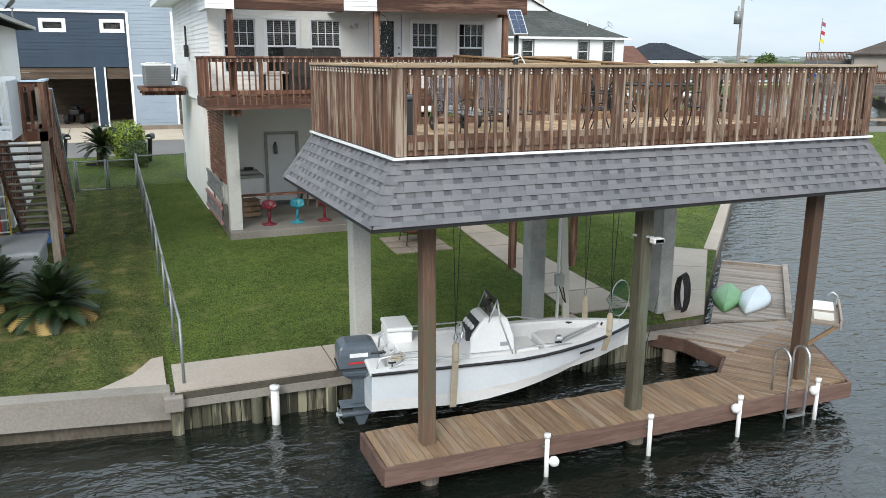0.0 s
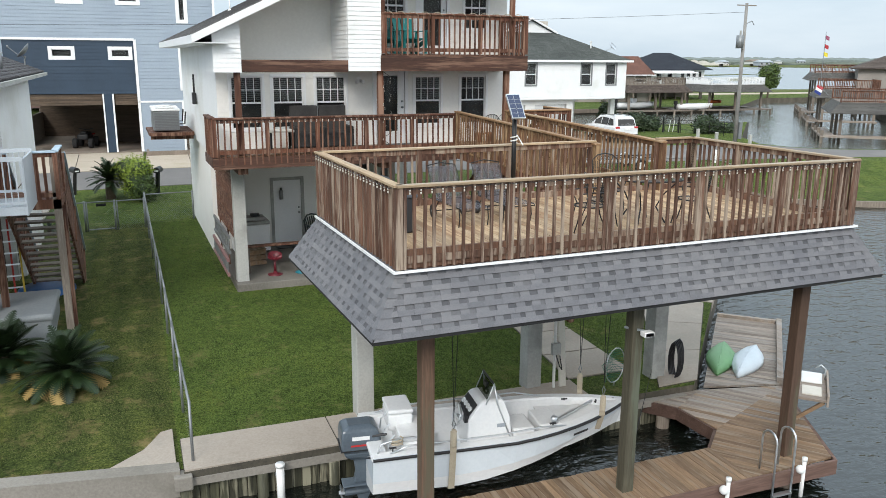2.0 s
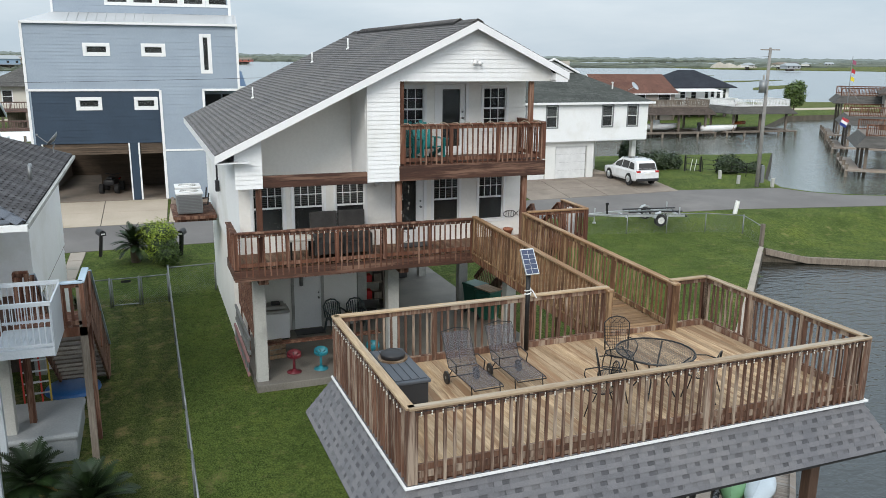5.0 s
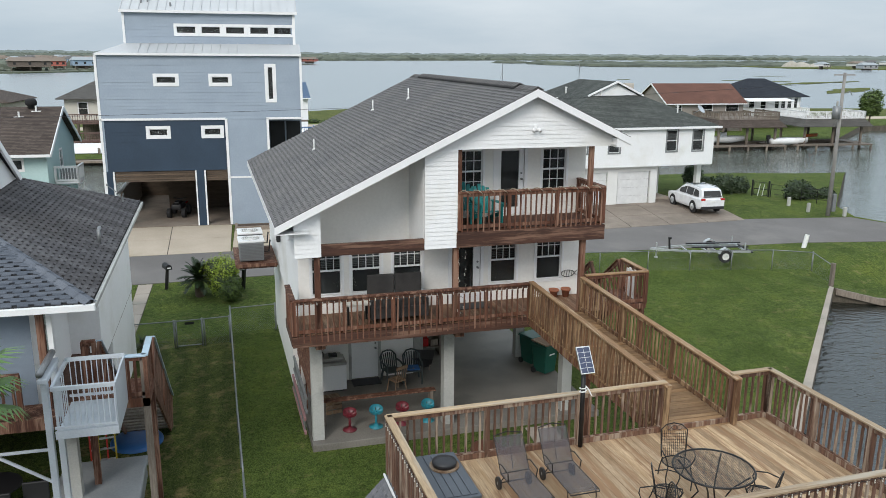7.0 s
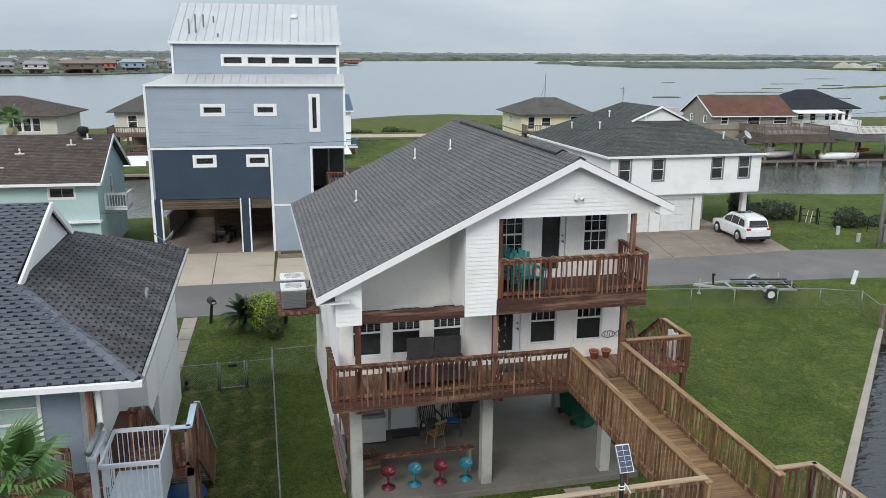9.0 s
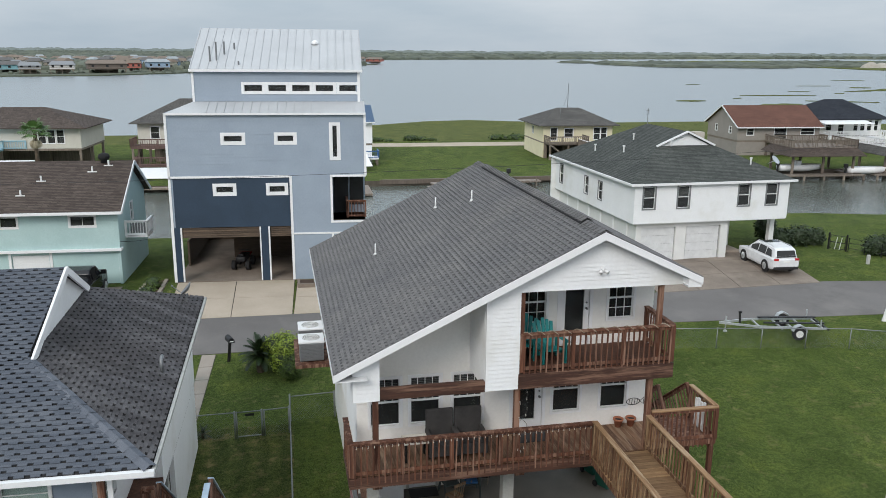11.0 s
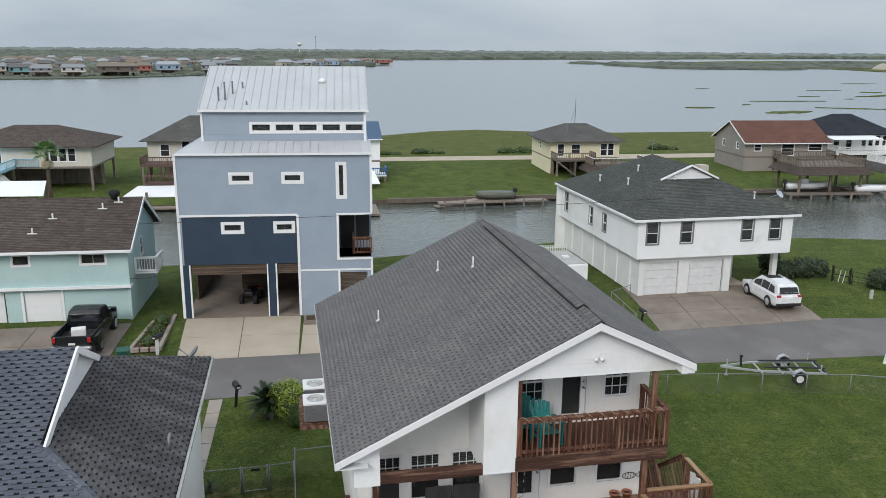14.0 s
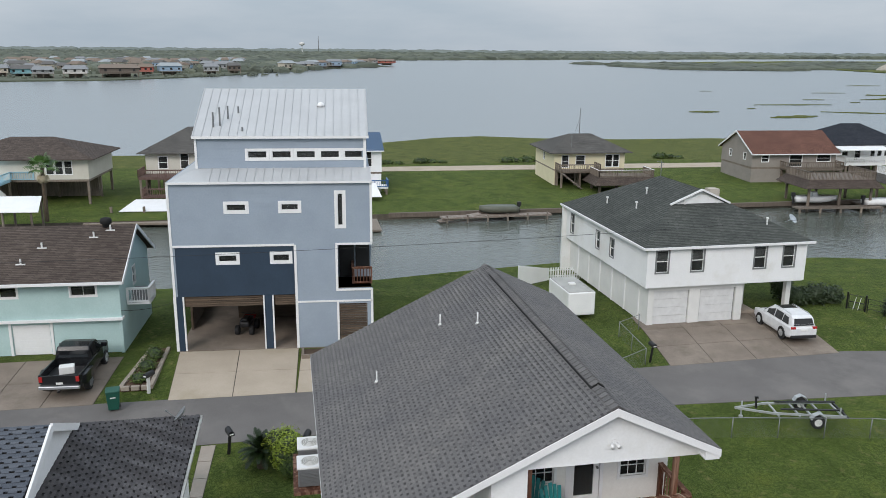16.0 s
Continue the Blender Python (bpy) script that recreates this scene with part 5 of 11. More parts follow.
put("trim", G().beam((1.25, 1.13, TZ2 - 0.05), (BW - 0.08, 1.13, TZ2 - 0.05), 0.03, 0.14).beam((0.06, -0.17, TZ1 - 0.05), (BW + 0.02, -0.17, TZ1 - 0.05), 0.03, 0.12), M_TRIM, blue)
put("balcony", G().box(8.95, 10.8, 0.2, 2.4, 3.3, 3.42), M_SLATWOOD, blue)
put("wall", lap_wall(0, 2, 3.4, TZ0, lap=0.18), M_BLUE, blue, at=spot(8.85, 2.4, 0))

put("glass_door", G().box(9.0, 9.85, 2.33, 2.39, 3.45, 5.65), M_SCREEN, blue, "dark glazed sliding door")
put("glass_door", G().box(9.95, 10.75, 2.33, 2.39, 3.9, 5.65), M_SCREEN, blue)
rail_run(blue, (9.75, 0.9, 3.42), (10.82, 0.9, 3.42), 1.0, 0.16, (0.05, 0.04), 2, (M_BROWN, M_BROWN, M_BROWN))
rail_run(blue, (9.75, 2.3, 3.42), (9.75, 0.9, 3.42), 1.0, 0.16, (0.05, 0.04), 2, (M_BROWN, M_BROWN, M_BROWN))
put("balcony_floor", G().box(8.95, 10.8, 0.25, 2.35, 3.3, 3.42), M_BROWN, blue)

# white house with two garages
M_ROOF_GREEN = far_roof_mat("grey_green_shingles", (0.062, 0.068, 0.063), (0.092, 0.098, 0.091))
M_CANVAS_WALL = surface("pale_stone_chimney", (0.42, 0.38, 0.32), (0.55, 0.5, 0.44), 2, 20, 0.85)
M_GARAGE = plain("pale_grey_door_paint", (0.70, 0.71, 0.71), 0.5)
wh = thing("house", spot(20.95, 47.75, 0.75, 2.0), "white two-storey house with twin garage doors and grey-green roof", "house")
WW, WD = 11.05, 14.2
put("wall", lap_wall(0.3, WW, 2.55, 5.1, [(0.9, 1.66, 3.5, 4.86), (3.23, 3.99, 3.5, 4.86), (7.46, 8.22, 3.5, 4.86), (9.44, 10.2, 3.5, 4.86)], lap=0.15, thick=0.2), M_WHITE, wh, "white lap siding")
put("wall", lap_wall(0, WD, 2.55, 5.1, [(1.2, 1.9, 3.2, 4.6), (6.2, 6.8, 3.2, 4.4), (8.6, 9.3, 3.2, 4.4)], lap=0.15, thick=0.2), M_WHITE, wh, at=spot(0.3, WD, 0, -90))
put("wall", lap_wall(0, WD, 2.55, 5.1, lap=0.15, thick=0.2), M_WHITE, wh, at=spot(WW, 0, 0, 90))
put("wall", lap_wall(-WW, 0, 0, 5.1, lap=0.15, thick=0.2), M_WHITE, wh, at=spot(0, WD, 0, 180))
for x in (1.28, 3.61, 7.84, 9.82):
    window(wh, spot(x, 0, 3.5), 0.76, 1.36, 1, 1, 0.09, trim_mat=M_STEEL, blind=0.45)
for u, h in ((1.55, 1.4), (6.5, 1.2), (8.95, 1.2)):
    window(wh, spot(0.3, WD - u, 3.2, -90), 0.62, h, 1, 1, 0.07, trim_mat=M_STEEL)
GY = 0.4
for x0, x1 in ((0.72, 1.1), (3.47, 4.2), (6.64, 7.15)):
    put("wall", G().box(x0, x1, GY, GY + 0.2, 0, 2.55), M_STUCCO, wh, "white rendered garage front")
put("wall", G().box(1.1, 3.47, GY, GY + 0.2, 2.18, 2.55), M_STUCCO, wh)
put("wall", G().box(4.2, 6.64, GY, GY + 0.2, 2.18, 2.55), M_STUCCO, wh)
put("wall", G().box(0.72, 0.92, GY + 0.2, WD - 0.2, 0, 2.55), M_STUCCO, wh)
put("wall", G().box(6.95, 7.15, GY + 0.2, 3.2, 0, 2.55), M_STUCCO, wh)
put("wall", G().box(7.15, 8.9, 3.0, 3.2, 0, 2.55), M_STUCCO, wh)
put("wall", G().box(8.7, 8.9, 3.2, WD - 0.2, 0, 2.55), M_STUCCO, wh)
for x in (2.285, 5.42):
    gd = put("garage_door", G().box(x - 1.2, x + 1.2, GY + 0.15, GY + 0.18, 0, 2.18), M_STEEL, wh, "pale grey sectional garage door")
    for k in range(4):
        put("panel", G().box(x - 1.14, x + 1.14, GY + 0.11, GY + 0.15, 0.01 + k * 0.543, 0.538 + k * 0.543), M_GARAGE, gd)
put("soffit", G().box(0.35, WW - 0.05, 0.05, WD - 0.1, 2.5, 2.56), M_TRIM, wh)
door(wh, spot(7.9, 3.0, 0.15), 0.9, 2.1, M_TRIM, lite=(-0.25, 0.25, 0.3, 1.9))
put("step", G().box(7.15, 8.9, 1.6, 3.0, -0.1, 0.15), M_CONC, wh)
put("column", G().box(10.6, 10.95, 1.0, 1.35, 0, 2.5), M_STUCCO, wh, bevel=0.02)
for i in range(6):
    put("trim", G().box(0.66, 0.72, 1.6 + i * 2.1, 1.72 + i * 2.1, 0, 2.5), M_TRIM, wh)
cx, e0, e1, ez, pr, rz1 = WW / 2, 0.0, WW + 0.3, 5.1, 0.47, 7.9
yg = -0.22 + 1.85 / pr
hw = (rz1 - (ez + 1.85)) / pr
zb = ez + 1.85
rb = 9.4
for q in ([(e0, -0.22, ez), (e1, -0.22, ez), (cx + hw, yg, zb), (cx - hw, yg, zb)],
          [(e1, -0.22, ez), (e1, WD + 0.3, ez), (cx, rb, rz1), (cx, yg - 0.25, rz1), (cx + hw, yg, zb)],
          [(e0, -0.22, ez), (cx - hw, yg, zb), (cx, yg - 0.25, rz1), (cx, rb, rz1), (e0, WD + 0.3, ez)],
          [(e1, WD + 0.3, ez), (e0, WD + 0.3, ez), (cx, rb, rz1)]):
    put("roof", G().slab(q, (0, 0, -0.12)), M_ROOF_GREEN, wh, "grey-green shingled roof slope")
put("gable_panel", G().slab([(cx - hw + 0.1, yg - 0.01, zb), (cx + hw - 0.1, yg - 0.01, zb), (cx, yg - 0.01, rz1 - 0.1)], (0, 0.08, 0)), M_WHITE, wh)
for sgn in (-1, 1):
    put("bargeboard", G().beam((cx + sgn * (hw + 0.1), yg - 0.1, zb - 0.02), (cx, yg - 0.22, rz1 - 0.02), 0.1, 0.12), M_TRIM, wh)
put("gutter", G().box(-0.08, WW + 0.38, -0.3, -0.22, 4.97, 5.11), M_TRIM, wh)
put("gutter", G().box(-0.08, 0.0, -0.22, WD + 0.3, 4.97, 5.11), M_TRIM, wh)
for x, y in ((2.2, 6.0), (3.6, 7.5), (4.4, 3.6), (9.0, 1.4), (1.6, 9.5)):
    z = ez + min(x + 0.5, y + 0.5, WW + 0.5 - x) * pr
    put("vent_pipe", G().cyl((x, y, z - 0.1), (x, y, z + 0.35), 0.05).cyl((x, y, z + 0.3), (x, y, z + 0.38), 0.09), M_PVC, wh)
put("chimney", G().box(cx + 1.0, cx + 1.7, 4.3, 4.95, 6.6, 7.75), M_CANVAS_WALL, wh, "small pale chimney")
put("roof_aerial", G().cyl((cx, rb, 7.7), (cx, rb, 9.0), 0.025).cyl((cx - 0.35, rb, 8.9), (cx + 0.3, rb + 0.3, 8.8), 0.02).cyl((cx - 0.3, rb - 0.3, 8.6), (cx + 0.3, rb + 0.3, 8.65), 0.02), M_STEEL, wh)
put("satellite_dish", G().lathe([(0.02, 0), (0.2, 0.03), (0.34, 0.11), (0.33, 0.12), (0.2, 0.045), (0.02, 0.015)], (0, 0, 0), 16).cyl((0, 0, 0), (0, 0.1, -0.5), 0.02), M_ALU, wh, smooth=True, at=pose(11.3, 2.2, 6.0, 50, 0, 30))

# ---- the neighbour with the blue-grey roof and the lift platform ----
M_SASH = plain("slate_blue_paint", (0.22, 0.27, 0.33), 0.5)
M_PALEBLUE = plain("pale_blue_paint", (0.42, 0.53, 0.62), 0.55)
M_LIFT = surface("white_powder_coat", (0.46, 0.50, 0.54), (0.55, 0.59, 0.63), 1.5, 30, 0.4, 0.0, 0.05)
M_SEAGLASS = surface("green_window_film", (0.33, 0.43, 0.40), (0.42, 0.53, 0.49), 1.5, 20, 0.5, stretch=(1, 1, 12))
# dark colour stands in for the deep shade under the house
M_UNDERWALL = surface("undercroft_shade_wall", (0.05, 0.04, 0.033), (0.09, 0.07, 0.055), 1, 14, 0.9, stretch=(6, 6, 0.5))
nb = rooted(thing("house", spot(-8, 23, -0.1), "raised white house with a weathered blue-grey shingle roof", "house"))
NE = 5.42                                   # eave height
C1, C2 = (-2.4, 17.4), (-2.55, 29.3)
P1, P2, PZ = (-5.45, 20.45), (-5.56, 26.3), 6.76
TOP = (-5.25, 23.4, 8.14)
left = -16
slopes = {
    "front": [(left, 17.4, NE), (C1[0], C1[1], NE), (P1[0], P1[1], PZ), (TOP[0], TOP[1], TOP[2]), (left, 23.4, TOP[2])],
    "right": [(C1[0], C1[1], NE), (C2[0], C2[1], NE), (P2[0], P2[1], PZ), (P1[0], P1[1], PZ)],
    "back": [(C2[0], C2[1], NE), (left, 29.3, NE), (left, 23.4, TOP[2]), (TOP[0], TOP[1], TOP[2]), (P2[0], P2[1], PZ)],
}
for key, q in slopes.items():
    wput("roof", G().slab(q, (0, 0, -0.12)), M_UNDER, nb, "blue-grey three-tab shingle slope")
def tabs3(o, u, v, outline, seed):
    """Three-tab shingles with dark keyways between them."""
    rnd = random.Random(seed)
    o, u, v = Vector(o), Vector(u).normalized(), Vector(v).normalized()
    n = u.cross(v)
    g = G()
    y, row = min(p[1] for p in outline), 0
    while y < max(p[1] for p in outline):
        x = min(p[0] for p in outline) - 0.3 + (row % 2) * 0.15
        while x < max(p[0] for p in outline):
            k = 0.056 + rnd.uniform(-0.008, 0.008)
            for lo, hi, y0, y1 in ((x + k, x + 0.305 - k, y, y + 0.058), (x, x + 0.304, y + 0.058, y + 0.141)):
                poly = clip_poly([(lo, y0), (hi, y0), (hi, y1), (lo, y1)], outline)
                if len(poly) > 2:
                    g.slab([o + u * a + v * b + n * (0.026 + 0.012 * (1 - (b - y) / 0.14)) for a, b in poly], n * -0.03)
            x += 0.305
        y += 0.142
        row += 1
    return g
sl = (TOP[2] - NE) / 6.0
ul = math.hypot(1, sl)
for o, u, v, outline, seed in (((left, 17.4, NE), (1, 0, 0), (0, 1, sl), [(7.0, 0), (C1[0] - left, 0), (P1[0] - left, 3.05 * ul), (7.0, 3.05 * ul)], 5),
                               ((left, 17.4, NE), (1, 0, 0), (0, 1, sl), [(7.0, 3.05 * ul), (P1[0] - left, 3.05 * ul), (TOP[0] - left, 6.0 * ul), (7.0, 6.0 * ul)], 7),
                               ((C1[0], C1[1], NE), (C2[0] - C1[0], C2[1] - C1[1], 0), (-1, 0, (PZ - NE) / 3.05), [(0, 0), (11.9, 0), (8.95, 3.33), (3.05, 3.33)], 6)):
    tagged(wput("shingles", tabs3(o, u, v, outline, seed), M_SH_NB_R if seed == 6 else M_SH_NB, nb), kind="stuff")
hip = G()
for k in range(13):
    a, b = Vector((C1[0], C1[1], NE)).lerp(Vector((P1[0], P1[1], PZ)), k / 13), Vector((C1[0], C1[1], NE)).lerp(Vector((P1[0], P1[1], PZ)), (k + 1.1) / 13)
    w = Vector((0.11, 0.11, -0.05))
    w2 = Vector((-0.11, -0.11, -0.05))
    hip.raw([a + w + Vector((0, 0, 0.05)), a + Vector((0, 0, 0.075)), a + w2 + Vector((0, 0, 0.05)), b + w + Vector((0, 0, 0.035)), b + Vector((0, 0, 0.06)), b + w2 + Vector((0, 0, 0.035))], [(0, 1, 4, 3), (1, 2, 5, 4)])
tagged(wput("hip_cap", hip, M_SH_CAP, nb), kind="stuff")
wput("gable_panel", G().slab([(P1[0] + 0.02, P1[1], PZ - 0.1), (P2[0] + 0.02, P2[1], PZ - 0.1), (TOP[0] - 0.15, TOP[1], TOP[2] - 0.1)], (-0.1, 0, 0)), M_WHITE, nb, "white gable infill")
for a, b in (((P1[0] + 0.1, P1[1], PZ), TOP), ((P2[0] + 0.1, P2[1], PZ), TOP)):
    wput("bargeboard", G().beam((a[0], a[1], a[2] - 0.06), (b[0] + 0.02, b[1], b[2] - 0.06), 0.06, 0.2), M_TRIM, nb)
wput("gutter", G().box(left, C1[0] + 0.08, 17.28, 17.4, NE - 0.13, NE - 0.01), M_TRIM, nb, "white eaves gutter")
wput("gutter", G().beam((C1[0] + 0.06, C1[1], NE - 0.06), (C2[0] + 0.06, C2[1], NE - 0.06), 0.075, 0.09), M_PILING, nb)
wput("wall", lap_wall(3.75, 10.6, 2.5, NE - 0.1, lap=0.13), M_WHITE, nb, "white lap siding", at=spot(-3.0, 18.15, 0, 90))
wput("wall", lap_wall(0, 3.75, 2.76, NE - 0.1, [(0.7, 1.9, 3.55, 4.95)], lap=0.13), M_WHITE, nb, at=spot(-3.75, 18.15, 0, 90))
keep(window(nb, spot(-3.75, 19.45, 3.55, 90), 1.2, 1.4, 1, 2, 0.06, trim_mat=M_TRIM, backing=M_SEAGLASS), nb)
wput("wall", lap_wall(-3.75, -3.0, 2.76, NE - 0.1, lap=0.13), M_WHITE, nb, at=spot(0, 21.9, 0))
wput("wall", lap_wall(5.6, 10.6, -0.2, 2.48, lap=0.13), M_WHITE, nb, at=spot(-3.02, 18.15, 0, 90))
# added dark wall behind the posts, in place of the shaded open space
wput("wall", G().box(-12, -3.05, 23.8, 23.95, -0.2, 2.45), M_UNDERWALL, nb, "dark wall added for the shade under the raised house")
wput("porch_post", G().box(-3.36, -3.26, 17.8, 17.9, 2.75, NE - 0.12), M_TRIM, nb, "white corner post")
wput("wall", lap_wall(-15, -3.75, 2.5, NE - 0.1, [(-5.55, -4.6, 3.55, 5.0), (-7.2, -5.75, 3.55, 5.0)], lap=0.13), M_SASH, nb, "slate-blue sunroom front", at=spot(0, 18.15, 0))
for x, w in ((-5.07, 0.95), (-6.5, 1.4)):
    keep(window(nb, spot(x, 18.15, 3.55), w, 1.45, 1, 2, 0.06, trim_mat=M_TRIM, backing=M_SEAGLASS), nb)
wput("wall", lap_wall(0, 12, 2.5, NE - 0.1, lap=0.13), M_WHITE, nb, at=spot(-3, 28.9, 0, 180))
wput("floor_deck", G().box(-15, -3.0, 18.2, 28.8, 2.45, 2.75), M_BROWN_J, nb)
for x in (-3.3, -6.5, -9.7):
    for y in (18.6, 23.5, 28.4):
        wput("piling", G().box(x - 0.14, x + 0.14, y - 0.14, y + 0.14, -0.4, 2.5), M_PILING, nb)
wput("slab", G().box(-12, -2.6, 18.0, 23.8, -0.35, -0.08), M_SLAB, nb)
wput("porch_post", G().box(-3.55, -3.41, 17.75, 17.89, 2.7, NE - 0.1), M_BROWN, nb)
vp = G().tube([(-2.85, 22.1, 5.6), (-2.85, 22.1, 5.95), (-2.85, 22.3, 5.98)], 0.05, 8)
wput("vent_pipe", vp, M_STEEL, nb, smooth=True)
DISH = pose(-2.95, 28.1, 5.62)
wput("dish_mast", G().tube([(0, 0, -0.15), (0, 0, 0.18), (0.04, 0, 0.3)], 0.025, 6), M_STEEL, nb, at=DISH)
wput("satellite_dish", G().lathe([(0.02, 0), (0.16, 0.03), (0.27, 0.1), (0.26, 0.11), (0.16, 0.04), (0.02, 0.012)], n=16), M_STEEL, nb, smooth=True, at=DISH @ pose(0.06, 0, 0.4, 0, -50, 0))
wput("dish_arm", G().tube([(0.04, 0, 0.25), (-0.2, 0, 0.36), (-0.42, 0, 0.56)], 0.016, 6).ball((-0.43, 0, 0.58), 0.035, 8), M_STEEL, nb, at=DISH)
# side porch with stair down to the yard
side = rooted(thing("porch_stair", spot(-2.0, 19.5, -0.1), "brown timber side porch and stair with pale blue caps", "porch"))
PD = 3.05
wput("porch_floor", G().box(-2.95, -1.5, 17.9, 19.1, PD - 0.2, PD), M_BROWN, side)
wput("porch_floor", G().box(-12, -2.95, 17.3, 18.1, PD - 0.25, PD), M_BROWN, side)
BB = (M_BROWN, M_BROWN, M_BROWN)
keep(rail_run(side, (-1.95, 17.92, PD), (-1.53, 17.92, PD), 1.0, 0.12, (0.06, 0.03), 2, (M_PALEBLUE, M_BROWN, M_BROWN), skirt=0.15), side)
keep(rail_run(side, (-1.53, 17.92, PD), (-1.53, 19.06, PD), 1.0, 0.1, (0.085, 0.03), 2, (M_PALEBLUE, M_BROWN, M_BROWN), skirt=0.2), side)
keep(rail_run(side, (-2.95, 19.1, PD), (-2.72, 19.1, PD), 1.0, 0.12, (0.04, 0.03), 2, BB), side)
keep(rail_run(side, (-12, 17.34, PD), (-3.9, 17.34, PD), 1.0, 0.2, (0.05, 0.04), 6, BB), side)
for x, y in ((-1.57, 17.97), (-1.57, 19.05), (-2.9, 19.05)):
    wput("post", G().box(x - 0.07, x + 0.07, y - 0.07, y + 0.07, -0.3, PD + 0.9), M_BROWN if y > 19 else M_GREY_WOOD, side)
for i in range(14):
    wput("tread", G().box(-2.68, -1.55, 19.1 + i * 0.262, 19.38 + i * 0.262, PD - 0.24 - i * 0.205, PD - 0.2 - i * 0.205), M_GREY_WOOD, side)
for x in (-2.7, -1.53):
    wput("stringer", G().beam((x, 19.05, PD - 0.2), (x, 22.85, -0.05), 0.05, 0.28), M_BROWN, side)
    keep(rail_run(side, (x, 19.1, PD), (x, 22.75, 0.0), 1.0, 0.1 if x > -2 else 0.2, (0.085 if x > -2 else 0.03, 0.03), 3, (M_PALEBLUE, M_BROWN, M_BROWN), skirt=0.1), side)
# white vertical lift platform
lift = rooted(thing("lift_platform", spot(-2.496, 17.301, -0.2), "white metal wheelchair lift platform on its mast", "lift"))
LZ = 3.12
wput("floor_plate", G().box(-3.063, -1.947, 16.313, 17.893, LZ - 0.06, LZ), M_LIFT, lift)
ft = G()
for i in range(9):
    ft.box(-3.045 + i * 0.122, -2.945 + i * 0.122, 16.379, 17.827, LZ, LZ + 0.012)
wput("tread_plate", ft, M_LIFT, lift)
wput("side_panel", G().box(-1.965, -1.93, 16.313, 17.893, LZ - 0.1, LZ + 0.95), M_LIFT, lift)
wput("kick_plate", G().box(-3.08, -1.93, 16.274, 16.313, LZ - 0.08, LZ + 0.08), M_LIFT, lift)
for y in (16.3, 17.88):
    wput("guard_rail", G().box(-3.08, -1.93, y - 0.03, y + 0.03, LZ + 0.92, LZ + 1.0), M_LIFT, lift)
    wput("bottom_rail", G().box(-3.08, -1.93, y - 0.02, y + 0.02, LZ + 0.12, LZ + 0.17), M_LIFT, lift)
    for i in range(11):
        wput("bar", G().box(-3.028 + i * 0.106, -3.01 + i * 0.106, y - 0.01, y + 0.01, LZ + 0.1, LZ + 0.95), M_LIFT, lift)
wput("guard_rail", G().box(-3.097, -3.045, 16.3, 17.88, LZ + 0.92, LZ + 1.0), M_LIFT, lift)
for i in range(7):
    wput("bar", G().box(-3.08, -3.063, 16.445 + i * 0.16, 16.471 + i * 0.16, LZ, LZ + 0.95), M_LIFT, lift)
for y in (16.445, 17.366):
    wput("mast", G().box(-3.289, -3.167, y, y + 0.14, -0.2, 4.15), M_LIFT, lift, bevel=0.01)
wput("mast_head", G().box(-3.324, -3.15, 16.379, 17.59, 4.15, 4.26), M_LIFT, lift, bevel=0.02)
wput("drive_drum", G().cyl((-3.272, 16.379, 4.36), (-3.272, 17.63, 4.36), 0.07, n=12), M_STEEL, lift, smooth=True)
wput("brace", G().beam((-4.4, 16.906, 2.55), (-3.324, 16.906, 1.8), 0.05, 0.05).beam((-4.4, 16.906, 2.55), (-3.324, 16.906, 2.55), 0.05, 0.05), M_LIFT, lift)

# things under and beside that house
M_COVER = surface("grey_vinyl_cover", (0.26, 0.28, 0.29), (0.34, 0.36, 0.37), 1.0, 25, 0.5, bump=0.15)
M_BLUETARP = surface("blue_plastic", (0.02, 0.10, 0.30), (0.03, 0.15, 0.42), 2, 25, 0.4, bump=0.2)
tub = thing("hot_tub", spot(-2.85, 19.2, -0.28, 0), "square hot tub under a grey vinyl cover", "hot tub")
put("shell", G().box(-0.95, 0.9, -1.0, 1.0, 0, 0.72), M_COVER, tub, bevel=0.06)
put("cover", G().box(-1.0, 0.95, -1.05, 1.05, 0.66, 0.82), M_COVER, tub, "sagging grey cover", bevel=0.06)
pool = thing("wading_pool", spot(-2.38, 22.1, -0.12) @ Matrix.Scale(0.72, 4), "blue plastic wading pool lying upturned on grass", "pool")
put("basin", G().lathe([(0.95, 0.0), (1.0, 0.05), (0.94, 0.3), (0.86, 0.36), (0.4, 0.38), (0.02, 0.38)], n=28), M_BLUETARP, pool, smooth=True)
for x, c, lab in ((-3.15, (0.45, 0.03, 0.02), "red fibreglass step ladder leaning on a post"), (-2.95, (0.5, 0.36, 0.03), "yellow fibreglass step ladder leaning on a post")):
    mt = plain("ladder_" + ("red" if c[1] < 0.1 else "yellow"), c, 0.5)
    ld = thing("ladder", pose(x, 20.9, -0.08, -8, 0, 10), lab, "ladder", "ladders by the porch")
    for sx in (-0.2, 0.2):
        put("rail", G().box(sx - 0.02, sx + 0.02, -0.035, 0.035, 0, 2.2), mt, ld)
    for i in range(7):
        put("rung", G().box(-0.18, 0.18, -0.03, 0.03, 0.25 + i * 0.28, 0.28 + i * 0.28), M_ALU, ld)
bl = thing("round_table", spot(-5.2, 19.3, -0.08), "dark round patio table under the raised house", "table")
put("tabletop", G().cyl((0, 0, 0.7), (0, 0, 0.74), 0.62, n=24), M_BLACK, bl)
put("leg", G().cyl((0, 0, 0), (0, 0, 0.7), 0.04).lathe([(0.35, 0), (0.34, 0.03), (0.05, 0.06)], n=16), M_BLACK, bl)
